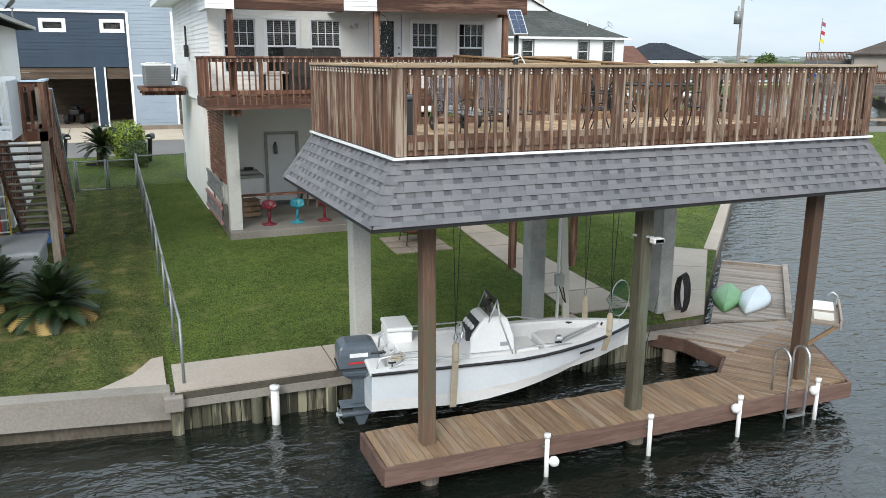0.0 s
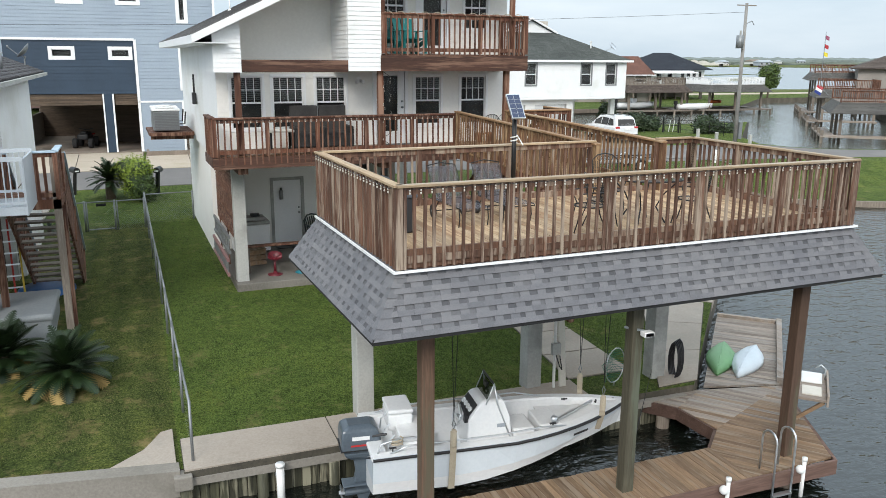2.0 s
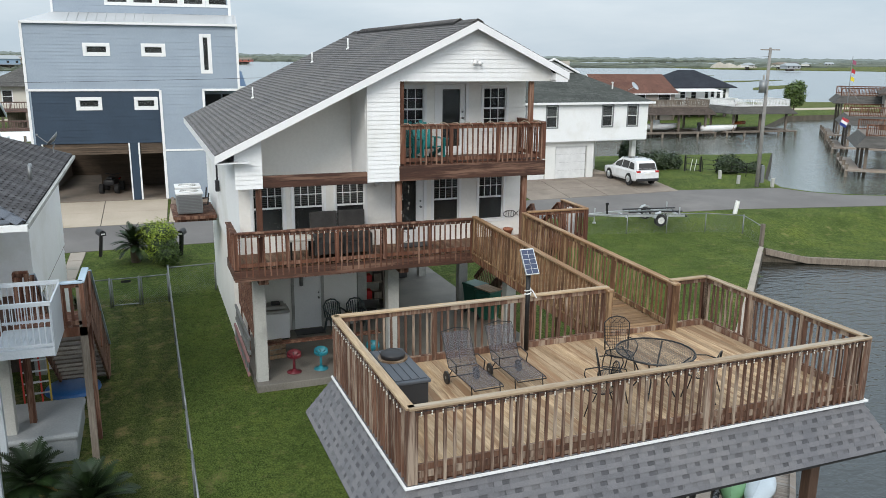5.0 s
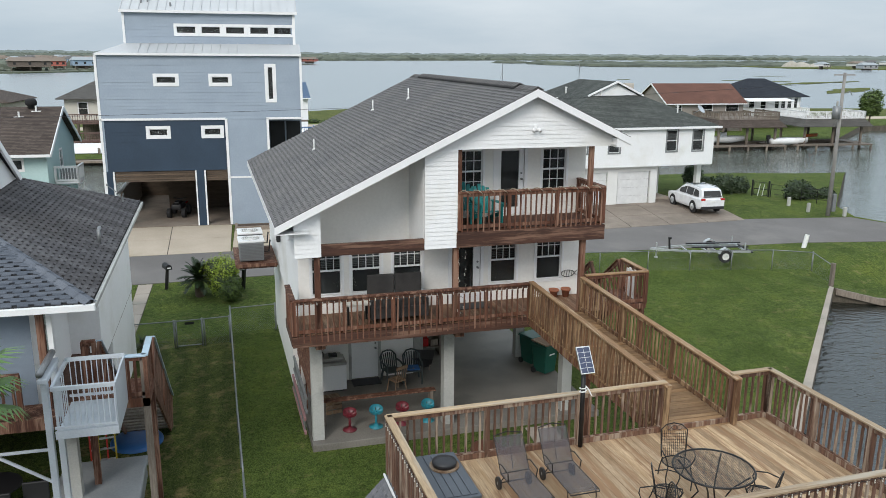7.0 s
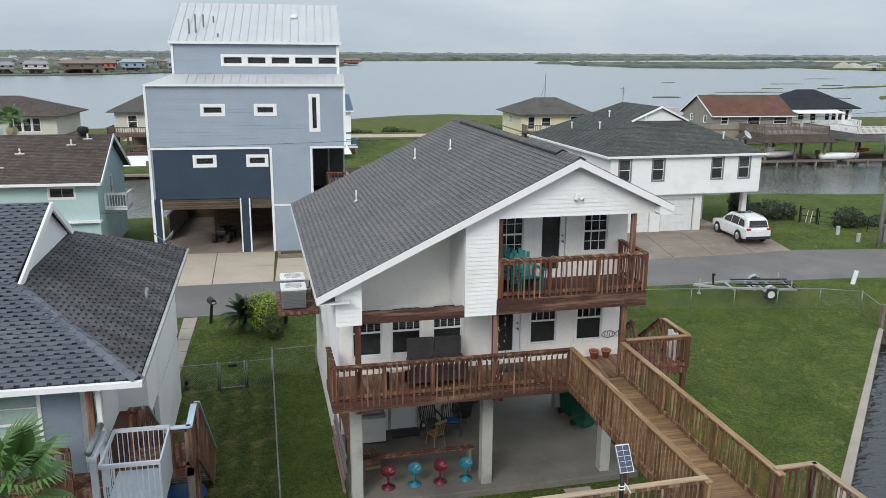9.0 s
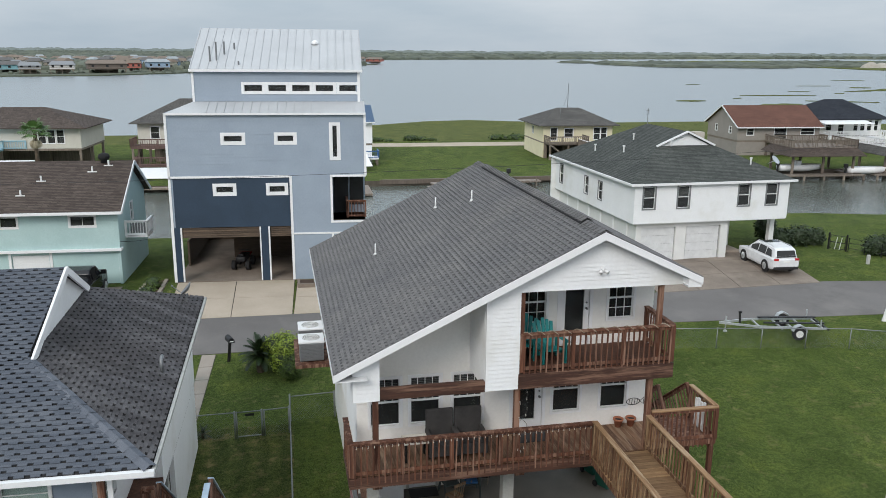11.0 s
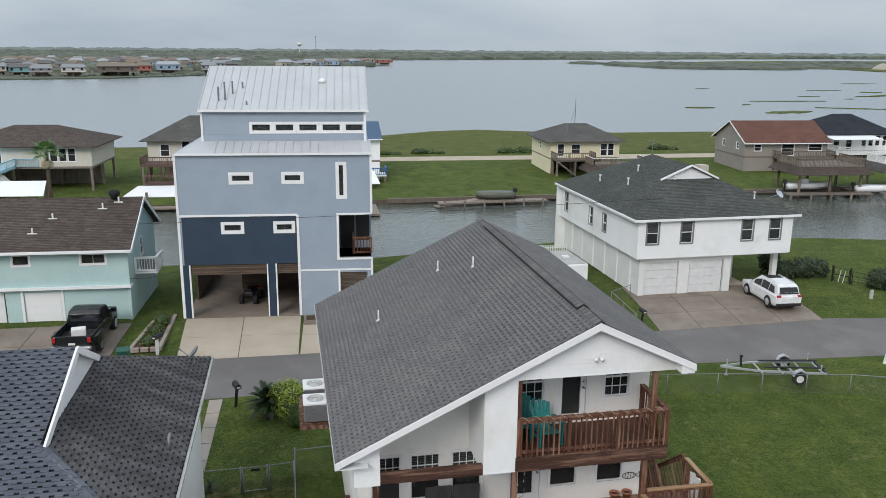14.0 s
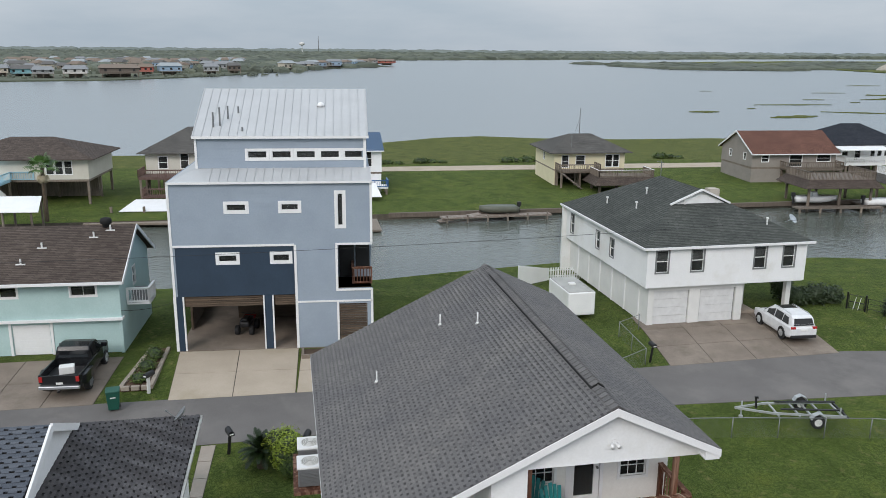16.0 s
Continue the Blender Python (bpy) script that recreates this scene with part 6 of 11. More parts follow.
for x, y in ((-4.2, 18.6), (-4.9, 18.2)):
    rc = thing("swivel_chair", spot(x, y, -0.08), "dark round-based patio swivel chair", "chair", "swivel chairs")
    put("base", G().tube([(0.3 * math.cos(a * 0.5236), 0.3 * math.sin(a * 0.5236), 0.02) for a in range(12)], 0.015, 6, True).cyl((0, 0, 0.02), (0, 0, 0.35), 0.02), M_BLACKMETAL, rc)
    put("seat", G().lathe([(0.05, 0.35), (0.3, 0.38), (0.3, 0.44), (0.05, 0.44)], n=18), plain("chair_cushion", (0.25, 0.24, 0.22)) if x > -4.5 else M_BLACK, rc)
    put("backrest", G().box(-0.28, 0.28, 0.24, 0.3, 0.44, 0.95), M_BLACK, rc, bevel=0.03)

# ---- houses across the road and the canal ----
def small_window(parent, at, w, h, trim_mat=None):
    return window(parent, at, w, h, 1, 1, 0.08, trim_mat=trim_mat)


def stilt_house(name, at, w, d, z0, h, wall_mat, roof_mat, label, rise, hip=True, wins=(), side_wins=(), eave=0.6, posts=True, inset=None, ridge_axis="x", enclosed=False):
    """A house on posts: local x along the canal front, front at y = 0; z0 is its floor height, h its wall height."""
    hs = thing("house", at, label, "house", "houses along the canal")
    put("wall", lap_wall(0, w, z0, z0 + h, [(x - ww / 2, x + ww / 2, z, z + hh) for x, z, ww, hh in wins], lap=0.2, thick=0.15), wall_mat, hs)
    put("wall", lap_wall(0, d, z0, z0 + h, [(d - y - ww / 2, d - y + ww / 2, z, z + hh) for y, z, ww, hh in side_wins], lap=0.2, thick=0.15), wall_mat, hs, at=spot(0, d, 0, -90))
    put("wall", lap_wall(0, d, z0, z0 + h, lap=0.2, thick=0.15), wall_mat, hs, at=spot(w, 0, 0, 90))
    put("wall", lap_wall(-w, 0, z0, z0 + h, lap=0.2, thick=0.15), wall_mat, hs, at=spot(0, d, 0, 180))
    for x, z, ww, hh in wins:
        small_window(hs, spot(x, 0, z), ww, hh)
    for y, z, ww, hh in side_wins:
        small_window(hs, spot(0, y, z, -90), ww, hh)
    put("floor_deck", G().box(0.02, w - 0.02, 0.02, d - 0.02, z0 - 0.25, z0), M_GREY_WOOD, hs)
    if posts:
        for i in range(4):
            for j in range(3):
                x, y = 0.2 + (w - 0.4) * i / 3, 0.2 + (d - 0.4) * j / 2
                put("post", G().box(x - 0.13, x + 0.13, y - 0.13, y + 0.13, -0.3, z0 - 0.2), M_GREY_WOOD, hs)
    if enclosed:
        put("wall", lap_wall(0.05, w - 0.05, 0, z0, lap=0.2), wall_mat, hs, at=spot(0, 0.05, 0))
        put("wall", lap_wall(0.05, d - 0.05, 0, z0, lap=0.2), wall_mat, hs, at=spot(0.05, d, 0, -90))
    else:
        put("wall", G().box(0.6, w - 0.6, d * 0.55, d * 0.6, 0, z0 - 0.2), M_GREY_WOOD, hs)
    if hip:
        ins = inset if inset is not None else d / 2
        x0, x1, y0, y1, ze = -eave, w + eave, -eave, d + eave, z0 + h
        r0, r1 = (x0 + ins, d / 2, ze + rise), (x1 - ins, d / 2, ze + rise)
        a, b, c, e = (x0, y0, ze), (x1, y0, ze), (x1, y1, ze), (x0, y1, ze)
        for q in ([a, b, r1, r0], [b, c, r1], [c, e, r0, r1], [e, a, r0]):
            put("roof", G().slab(q, (0, 0, -0.1)), roof_mat, hs)
    else:
        ze = z0 + h
        x0, x1 = -eave * 0.6, w + eave * 0.6
        sl = rise / (d / 2)
        ym = d / 2
        for q in ([(x0, -eave, ze - eave * sl), (x1, -eave, ze - eave * sl), (x1, ym, ze + rise), (x0, ym, ze + rise)], [(x1, d + eave, ze - eave * sl), (x0, d + eave, ze - eave * sl), (x0, ym, ze + rise), (x1, ym, ze + rise)]):
            put("roof", G().slab(q, (0, 0, -0.1)), roof_mat, hs)
        for x, t in ((0, 0.12), (w - 0.12, 0.12)):
            put("gable_panel", G().slab([(x, 0.02, ze), (x, d - 0.02, ze), (x, ym, ze + rise - 0.05)], (t, 0, 0)), wall_mat, hs)
        put("bargeboard", G().beam((x0 - 0.02, -eave, ze - eave * sl - 0.05), (x0 - 0.02, ym, ze + rise - 0.05), 0.05, 0.2), M_TRIM, hs)
        put("bargeboard", G().beam((x0 - 0.02, d + eave, ze - eave * sl - 0.05), (x0 - 0.02, ym, ze + rise - 0.05), 0.05, 0.2), M_TRIM, hs)
        put("gutter", G().box(x0, x1, -eave - 0.1, -eave, ze - eave * sl - 0.14, ze - eave * sl), M_TRIM, hs)
    return hs


def deck_on_posts(parent, x0, x1, y0, y1, z, floor_mat, rail_mats, rail_h=0.95, gap=0.3, skirt_roof=None, ground=-0.6):
    """A raised deck with railing on three sides; skirt_roof adds a pent roof round it."""
    put("deck", G().box(x0, x1, y0, y1, z - 0.2, z), floor_mat, parent)
    for x in (x0 + 0.2, (x0 + x1) / 2, x1 - 0.2):
        for y in (y0 + 0.2, y1 - 0.2):
            put("post", G().box(x - 0.12, x + 0.12, y - 0.12, y + 0.12, ground - 1.0, z - 0.15), M_GREY_WOOD, parent)
    for a, b in (((x0, y1, z), (x0, y0, z)), ((x0, y0, z), (x1, y0, z)), ((x1, y0, z), (x1, y1, z))):
        rail_run(parent, a, b, rail_h, gap, (0.05, 0.05), 4, rail_mats, bottom=True)
    if skirt_roof:
        o, dr = 0.8, 0.9
        lo = [(x0 - o, y0 - o, z - dr), (x1 + o, y0 - o, z - dr), (x1 + o, y1 + o, z - dr), (x0 - o, y1 + o, z - dr)]
        hi = [(x0, y0, z - 0.02), (x1, y0, z - 0.02), (x1, y1, z - 0.02), (x0, y1, z - 0.02)]
        for i in range(4):
            j = (i + 1) % 4
            put("skirt_roof", G().slab([lo[i], lo[j], hi[j], hi[i]], (0, 0, -0.06)), skirt_roof, parent)


def runabout(at, hull_mat, label, length=5.2, console=True):
    """A plain open motorboat."""
    b = thing("motorboat", at, label, "boat", "boats along the canal")
    rings = []
    for k in range(9):
        t = k / 8
        hwid = 0.95 * (1 - max(0, t - 0.45) ** 2 * 3.0) if t < 1 else 0.04
        hwid = max(hwid, 0.04)
        zk = 0.0 + 0.35 * max(0, t - 0.6) ** 1.4 * 3
        x = t * length
        gz = 0.75 + 0.18 * t
        rings.append([(x, -hwid, gz), (x, -hwid * 0.85, zk + 0.22), (x, 0, zk), (x, hwid * 0.85, zk + 0.22), (x, hwid, gz)])
    put("hull", G().loft(rings), hull_mat, b, smooth=True)
    put("deck_liner", G().box(0.3, length * 0.72, -0.7, 0.7, 0.62, 0.66), plain("grey_liner", (0.45, 0.46, 0.46)), b)
    if console:
        put("console", G().box(1.9, 2.6, -0.35, 0.35, 0.6, 1.35), M_TRIM, b, bevel=0.06)
    m = G().box(-0.45, 0.0, -0.2, 0.2, 0.75, 1.25)
    put("outboard_motor", m, M_BLACK, b, bevel=0.08)
    put("motor_leg", G().box(-0.3, -0.1, -0.08, 0.08, -0.2, 0.75), M_BLACK, b)
    return b


M_ROOF_BROWN = far_roof_mat("brown_shingles", (0.075, 0.058, 0.05), (0.115, 0.092, 0.08))
M_ROOF_RUST = far_roof_mat("rust_brown_shingles", (0.13, 0.062, 0.046), (0.18, 0.09, 0.068))
M_ROOF_NAVY = far_roof_mat("navy_black_shingles", (0.022, 0.026, 0.036), (0.035, 0.04, 0.05))
M_ROOF_GREY = far_roof_mat("warm_grey_shingles", (0.09, 0.085, 0.08), (0.13, 0.125, 0.118))
M_SEAFOAM = surface("seafoam_siding", (0.40, 0.56, 0.55), (0.47, 0.63, 0.62), 0.8, 12, 0.6)
M_CREAM = surface("cream_or_bounce_tinted_siding", (0.56, 0.54, 0.47), (0.64, 0.62, 0.55), 0.8, 12, 0.7)
M_YELLOW = surface("pale_yellow_siding", (0.68, 0.62, 0.42), (0.76, 0.70, 0.50), 0.8, 12, 0.7)
M_TAUPE = surface("taupe_siding", (0.26, 0.235, 0.21), (0.32, 0.29, 0.26), 0.8, 12, 0.7)
M_SKYBLUE = plain("sky_blue_paint", (0.36, 0.58, 0.68), 0.6)
M_DARKWALL = surface("dark_red_timber", (0.10, 0.06, 0.05), (0.16, 0.10, 0.085), 1, 14, 0.8)
M_CANVAS = surface("pale_canvas", (0.6, 0.57, 0.5), (0.7, 0.67, 0.6), 1, 18, 0.8)
GREYS = (M_GREY_WOOD, M_GREY_WOOD, M_GREY_WOOD)
WHITES = (M_TRIM, M_TRIM, M_TRIM)
BLUES = (M_SKYBLUE, M_SKYBLUE, M_SKYBLUE)

# seafoam house with the pickup
green = thing("house", spot(-20.5, 48.5, 0.75, -2.0), "seafoam-green house with a brown shingled gable roof and garage", "house")
GW, GD = 11.4, 7.0
put("wall", lap_wall(0, GW, 2.07, 4.45, [(8.88, 10.16, 3.38, 3.92), (2.6, 3.8, 3.15, 4.1), (5.25, 6.1, 3.38, 3.92)], lap=0.16), M_SEAFOAM, green, "pale seafoam lap siding")
put("wall", lap_wall(0, GW, 0, 1.97, [(2.4, 4.6, 0, 1.74), (5.6, 7.55, 0, 1.74)], lap=0.16), M_SEAFOAM, green, at=spot(0, 0.15, 0))
put("trim_band", G().box(-0.1, GW + 0.1, -0.2, 0.3, 1.95, 2.08), M_TRIM, green)
gz1 = lambda v: (0, GD) if v < 4.4 else (max(0, (v - 4.4) / 0.568), GD - max(0, (v - 4.4) / 0.568))
put("wall", lap_wall(0, GD, 0, 6.4, [(3.0, 3.6, 3.1, 4.1)], gz1, lap=0.16), M_SEAFOAM, green, at=spot(GW, 0, 0, 90))
put("wall", lap_wall(-GW, 0, 0, 4.4, lap=0.16), M_SEAFOAM, green, at=spot(0, GD, 0, 180))
window(green, spot(9.52, 0, 3.38), 1.28, 0.54, 2, 1, 0.1, split=False, blind=0.3)
window(green, spot(5.675, 0, 3.38), 0.85, 0.54, 1, 1, 0.1, split=False)
window(green, spot(GW, 3.3, 3.1, 90), 0.6, 1.0, 1, 1, 0.08)
for x in (3.5, 6.58):
    gd = put("garage_door", G().box(x - 1.08, x + 1.0, 0.2, 0.26, 0, 1.75), M_WHITE, green, "white sectional garage door")
    for k in range(4):
        put("panel", G().box(x - 0.96, x + 0.92, 0.185, 0.2, 0.02 + k * 0.43, 0.42 + k * 0.43), M_WHITE, gd)
for x in (2.3, 7.65, 5.5, 11.3):
    put("trim", G().box(x - 0.07, x + 0.07, 0.1, 0.14, 0, 1.95), M_TRIM, green)
for q in ([(-0.5, -0.55, 4.25), (GW + 0.35, -0.55, 4.25), (GW + 0.35, GD / 2, 6.55), (-0.5, GD / 2, 6.55)], [(GW + 0.35, GD + 0.5, 4.25), (-0.5, GD + 0.5, 4.25), (-0.5, GD / 2, 6.55), (GW + 0.35, GD / 2, 6.55)]):
    put("roof", G().slab(q, (0, 0, -0.1)), M_ROOF_BROWN, green, "brown asphalt-shingled slope")
put("bargeboard", G().beam((GW + 0.36, -0.55, 4.18), (GW + 0.36, GD / 2, 6.48), 0.05, 0.2), M_TRIM, green)
put("bargeboard", G().beam((GW + 0.36, GD + 0.5, 4.18), (GW + 0.36, GD / 2, 6.48), 0.05, 0.2), M_TRIM, green)
put("gutter", G().box(-0.5, GW + 0.35, -0.65, -0.55, 4.12, 4.26), M_TRIM, green)
for x, y in ((7.0, 1.9), (9.6, 2.6), (10.4, 3.1), (6.2, 0.8)):
    z = 4.5 + y * 0.57
    put("vent_pipe", G().box(x - 0.25, x + 0.25, y - 0.08, y + 0.08, z + 0.02, z + 0.07).cyl((x, y, z), (x, y, z + 0.35), 0.05), M_PVC, green)
put("roof_turbine", G().lathe([(0.2, 0), (0.2, 0.15), (0.3, 0.2), (0.34, 0.35), (0.28, 0.5), (0.08, 0.56)], (10.1, 3.4, 6.45), 12), M_UNDER, green, smooth=True)
hb = put("ac_shelf", G().box(GW + 0.05, GW + 1.3, 1.2, 2.6, 2.4, 2.5), M_TRIM, green)
put("condenser", G().box(GW + 0.3, GW + 1.05, 1.45, 2.2, 2.5, 3.2), M_STEEL, green, bevel=0.03)
rail_run(green, (GW + 0.08, 1.2, 2.5), (GW + 1.28, 1.2, 2.5), 0.9, 0.15, (0.03, 0.03), 2, WHITES)
rail_run(green, (GW + 1.28, 1.2, 2.5), (GW + 1.28, 2.6, 2.5), 0.9, 0.15, (0.03, 0.03), 2, WHITES)

cream = stilt_house("house", spot(-38.4, 101.2, -0.4, -3), 15, 9.5, 2.9, 2.4, M_CREAM, M_ROOF_BROWN, "cream stilt house with a wide brown hip roof", 2.0, True,
                    [(2.2, 3.6, 1.6, 1.4), (4.6, 3.3, 0.9, 2.0), (10.8, 3.5, 0.8, 1.5), (11.8, 3.5, 0.8, 1.5), (12.8, 3.5, 0.8, 1.5)], [(4, 3.8, 0.8, 0.9)], 0.9, inset=6.0)
deck_on_posts(cream, 0.5, 6.5, -7.5, 0.0, 2.9, M_SKYBLUE, BLUES, 0.95, 0.3)
put("awning", G().slab([(-2.0, -9.0, 1.7), (7.0, -9.0, 1.7), (6.0, -7.4, 2.7), (-2.0, -7.4, 2.7)], (0, 0, -0.05)), M_CANVAS, cream)
put("awning", G().slab([(7.0, -9.0, 1.7), (7.0, -3.0, 1.7), (6.0, -3.0, 2.7), (6.0, -7.4, 2.7)], (0, 0, -0.05)), M_CANVAS, cream)
for x in (-1.5, 2.5, 6.5):
    put("post", G().box(x - 0.12, x + 0.12, -8.7, -8.46, -1.8, 1.8), M_GREY_WOOD, cream)
rail_run(cream, (6.5, -0.1, 2.9), (9.0, -0.1, 2.9), 0.95, 0.25, (0.05, 0.05), 2, BLUES)
dark = stilt_house("house", spot(-17.7, 103.5, -0.4, -3), 12, 10, 3.0, 2.5, M_CREAM, M_ROOF_GREY, "dark grey hip-roofed stilt house with stacked porches", 2.6, True, [(2, 3.6, 1.0, 1.4), (4.5, 3.6, 0.9, 1.8)], (), 0.8)
deck_on_posts(dark, -0.2, 9, -3.2, 0, 2.95, M_DARKWALL, (M_DARKWALL, M_DARKWALL, M_DARKWALL), 0.95, 0.25)
deck_on_posts(dark, 0.5, 9, -4.6, -3.0, 1.0, M_DARKWALL, (M_DARKWALL, M_DARKWALL, M_DARKWALL), 0.95, 0.25)
put("awning", G().slab([(-1.2, -8.5, 0.1), (7, -8.5, 0.1), (7, -5.0, 0.8), (-0.2, -5.0, 0.8)], (0, 0, -0.06)), M_TRIM, dark, "white boat-lift awning")
put("boat_deck", G().box(-3.5, 8, -13.5, -8.5, -0.4, -0.2), M_GREY_WOOD, dark)
for x in (-2, 1.5, 5):
    put("post", G().box(x - 0.12, x + 0.12, -8.6, -8.36, -1.8, 0.6), M_GREY_WOOD, dark)

wb = stilt_house("house", spot(1.9, 104.5, -0.4, 0), 8.6, 10, 2.6, 2.9, M_WHITE, plain("blue_metal_roof", (0.05, 0.10, 0.18), 0.5, 0.2), "white house with a bright blue roof", 1.6, False, [(1.6, 3.4, 1.0, 1.4), (6.6, 3.3, 1.5, 2.0)], (), 0.5, posts=True, enclosed=True)
deck_on_posts(wb, 4.2, 9.2, -2.2, 0, 1.0, M_TRIM, (plain("blue_rail_paint", (0.05, 0.14, 0.34)),) * 3, 0.9, 0.25)
put("awning", G().slab([(3.0, -6.5, 0.6), (8.0, -6.5, 0.6), (7.6, -2.5, 1.6), (3.0, -2.5, 1.6)], (0, 0, -0.06)), M_TRIM, wb)
put("boat_deck", G().box(1.5, 6.7, -20, -14.5, -0.6, -0.4), M_GREY_WOOD, wb)

yellow = stilt_house("house", spot(33.8, 106.6, -0.3, -1), 9.8, 9.5, 2.15, 2.25, M_YELLOW, M_ROOF_GREY, "pale yellow stilt house with a grey-brown hip roof", 2.0, True,
                     [(1.5, 2.4, 0.9, 1.6), (3.6, 2.7, 1.2, 1.2), (7.6, 2.4, 0.9, 1.6), (8.6, 2.4, 0.8, 1.6)], [(5, 2.9, 0.7, 1.0)], 0.8, inset=4.1)
put("wall", lap_wall(0, 9.5, 0, 1.95, lap=0.2), M_YELLOW, yellow, at=spot(0.02, 9.5, 0, -90))
deck_on_posts(yellow, 0.2, 5.6, -2.4, 0, 2.15, M_GREY_WOOD, GREYS, 0.95, 0.25)
deck_on_posts(yellow, 4.2, 11.5, -6.0, -2.5, 1.9, M_GREY_WOOD, (M_TRIM, M_GREY_WOOD, M_GREY_WOOD), 0.9, 0.14, skirt_roof=M_ROOF_BROWN)
for i in range(10):
    put("step", G().box(0.2 + i * 0.26, 0.48 + i * 0.26, -3.7, -2.5, 1.9 - i * 0.2, 1.96 - i * 0.2), M_GREY_WOOD, yellow)
put("radio_mast", G().cyl((5.9, 8, 5.5), (5.9, 8, 9.6), 0.06, 0.04, 6).cyl((5.3, 8, 6.4), (5.8, 8, 8.0), 0.03, n=5).cyl((2.6, 1, 2), (2.6, 1, 6.6), 0.03, n=5), M_STEEL, yellow)

brown = stilt_house("house", spot(61.9, 105.7, -0.35, -3), 12.3, 9.3, 2.15, 2.2, M_TAUPE, M_ROOF_RUST, "taupe two-storey house with a rust-brown gable roof", 2.4, False,
                    [(1.9, 2.9, 1.0, 0.9), (6.4, 2.25, 1.8, 1.8), (10.5, 2.9, 2.0, 0.9)], [(2.2, 3.0, 0.7, 0.9), (6.5, 3.0, 0.7, 0.9)], 0.6, posts=False, enclosed=True)
deck_on_posts(brown, 4.2, 12.3, -2.0, 0, 2.1, M_GREY_WOOD, GREYS, 0.95, 0.25)
navy = stilt_house("house", spot(76.8, 109.6, -0.4, -2), 10.5, 9.0, 2.3, 2.5, M_WHITE, M_ROOF_NAVY, "white stilt house with a navy-black hip roof", 2.6, True,
                   [(2.0, 3.1, 0.9, 1.2), (4.0, 2.5, 0.9, 1.9), (6.4, 3.0, 0.7, 1.5), (7.5, 3.0, 0.7, 1.5), (8.6, 3.0, 0.7, 1.5), (9.7, 3.0, 0.6, 1.5)], (), 0.9, inset=4.6)
deck_on_posts(navy, 0.3, 10, -3.0, 0, 2.25, M_TRIM, WHITES, 0.95, 0.25)
put("awning", G().slab([(-0.6, -3.2, 4.3), (7.2, -3.2, 4.3), (7.2, -0.3, 4.7), (-0.6, -0.3, 4.7)], (0, 0, -0.08)), M_TRIM, navy, "white flat porch awning")

# boat docks on the far bank
for x, y, rz, w, mt, roofm, lab in ((59.6, 89.0, -4, 8.2, GREYS, M_ROOF_BROWN, "brown boat shelter with a timber sun deck"), (71.6, 88.2, -4, 8.5, WHITES, M_ROOF_GREY, "grey boat shelter with a white railed deck")):
    dk = thing("boat_shelter", spot(x, y, -0.6, rz), lab, "boat shelter", "far boat shelters")
    deck_on_posts(dk, 0, w, 0, 5.5, 3.3, M_GREY_WOOD, mt, 0.95, 0.16, skirt_roof=roofm, ground=-0.6)
    put("dock", G().box(-1.5, w + 1, -0.8, 0.6, -0.05, 0.12), M_GREY_WOOD, dk)
    put("dock", G().box(w - 0.6, w + 1, 0.6, 6.0, -0.05, 0.12), M_GREY_WOOD, dk)
    for i in range(5):
        put("piling", G().cyl((-1.2 + i * (w + 2) / 4, -0.7, -2), (-1.2 + i * (w + 2) / 4, -0.7, 0.1), 0.14, n=8), M_GREY_WOOD, dk)
runabout(spot(59.4, 91.2, -0.4, -8), M_WHITE, "white motorboat on a lift under a shelter")
runabout(spot(67.4, 89.3, -0.6, -8), M_WHITE, "low white skiff beside the dock", console=False)
tarp = thing("kayak", spot(74.5, 90.5, 0.2, 20), "orange kayak hung under the far deck", "kayak")
put("hull", G().loft([[(x, -w, 0.2), (x, 0, -0.05), (x, w, 0.2), (x, 0, 0.4)] for x, w in ((-1.6, 0.03), (-0.9, 0.3), (0, 0.38), (0.9, 0.3), (1.6, 0.03))]), plain("orange_plastic", (0.6, 0.13, 0.03)), tarp, smooth=True)

fdk = thing("dock", spot(15.5, 88.2, -0.55, 3), "low grey floating dock along the far canal bank", "dock")
put("deck", G().box(0, 12.6, -0.2, 1.1, -0.12, 0.05), M_DOCKGREY, fdk)
put("ramp", G().beam((-0.3, 0.3, -0.4), (4.6, 1.0, 0.15), 1.2, 0.06), M_DOCKGREY, fdk)
for k in range(6):
    put("piling", G().cyl((0.6 + k * 2.3, -0.1, -1.6), (0.6 + k * 2.3, -0.1, 0.25), 0.1, n=8), M_GREY_WOOD, fdk)
runabout(spot(24.4, 90.0, -0.5, 183), plain("olive_hull", (0.12, 0.13, 0.10), 0.5), "small olive dinghy drawn up on the dock", 4.4, False)

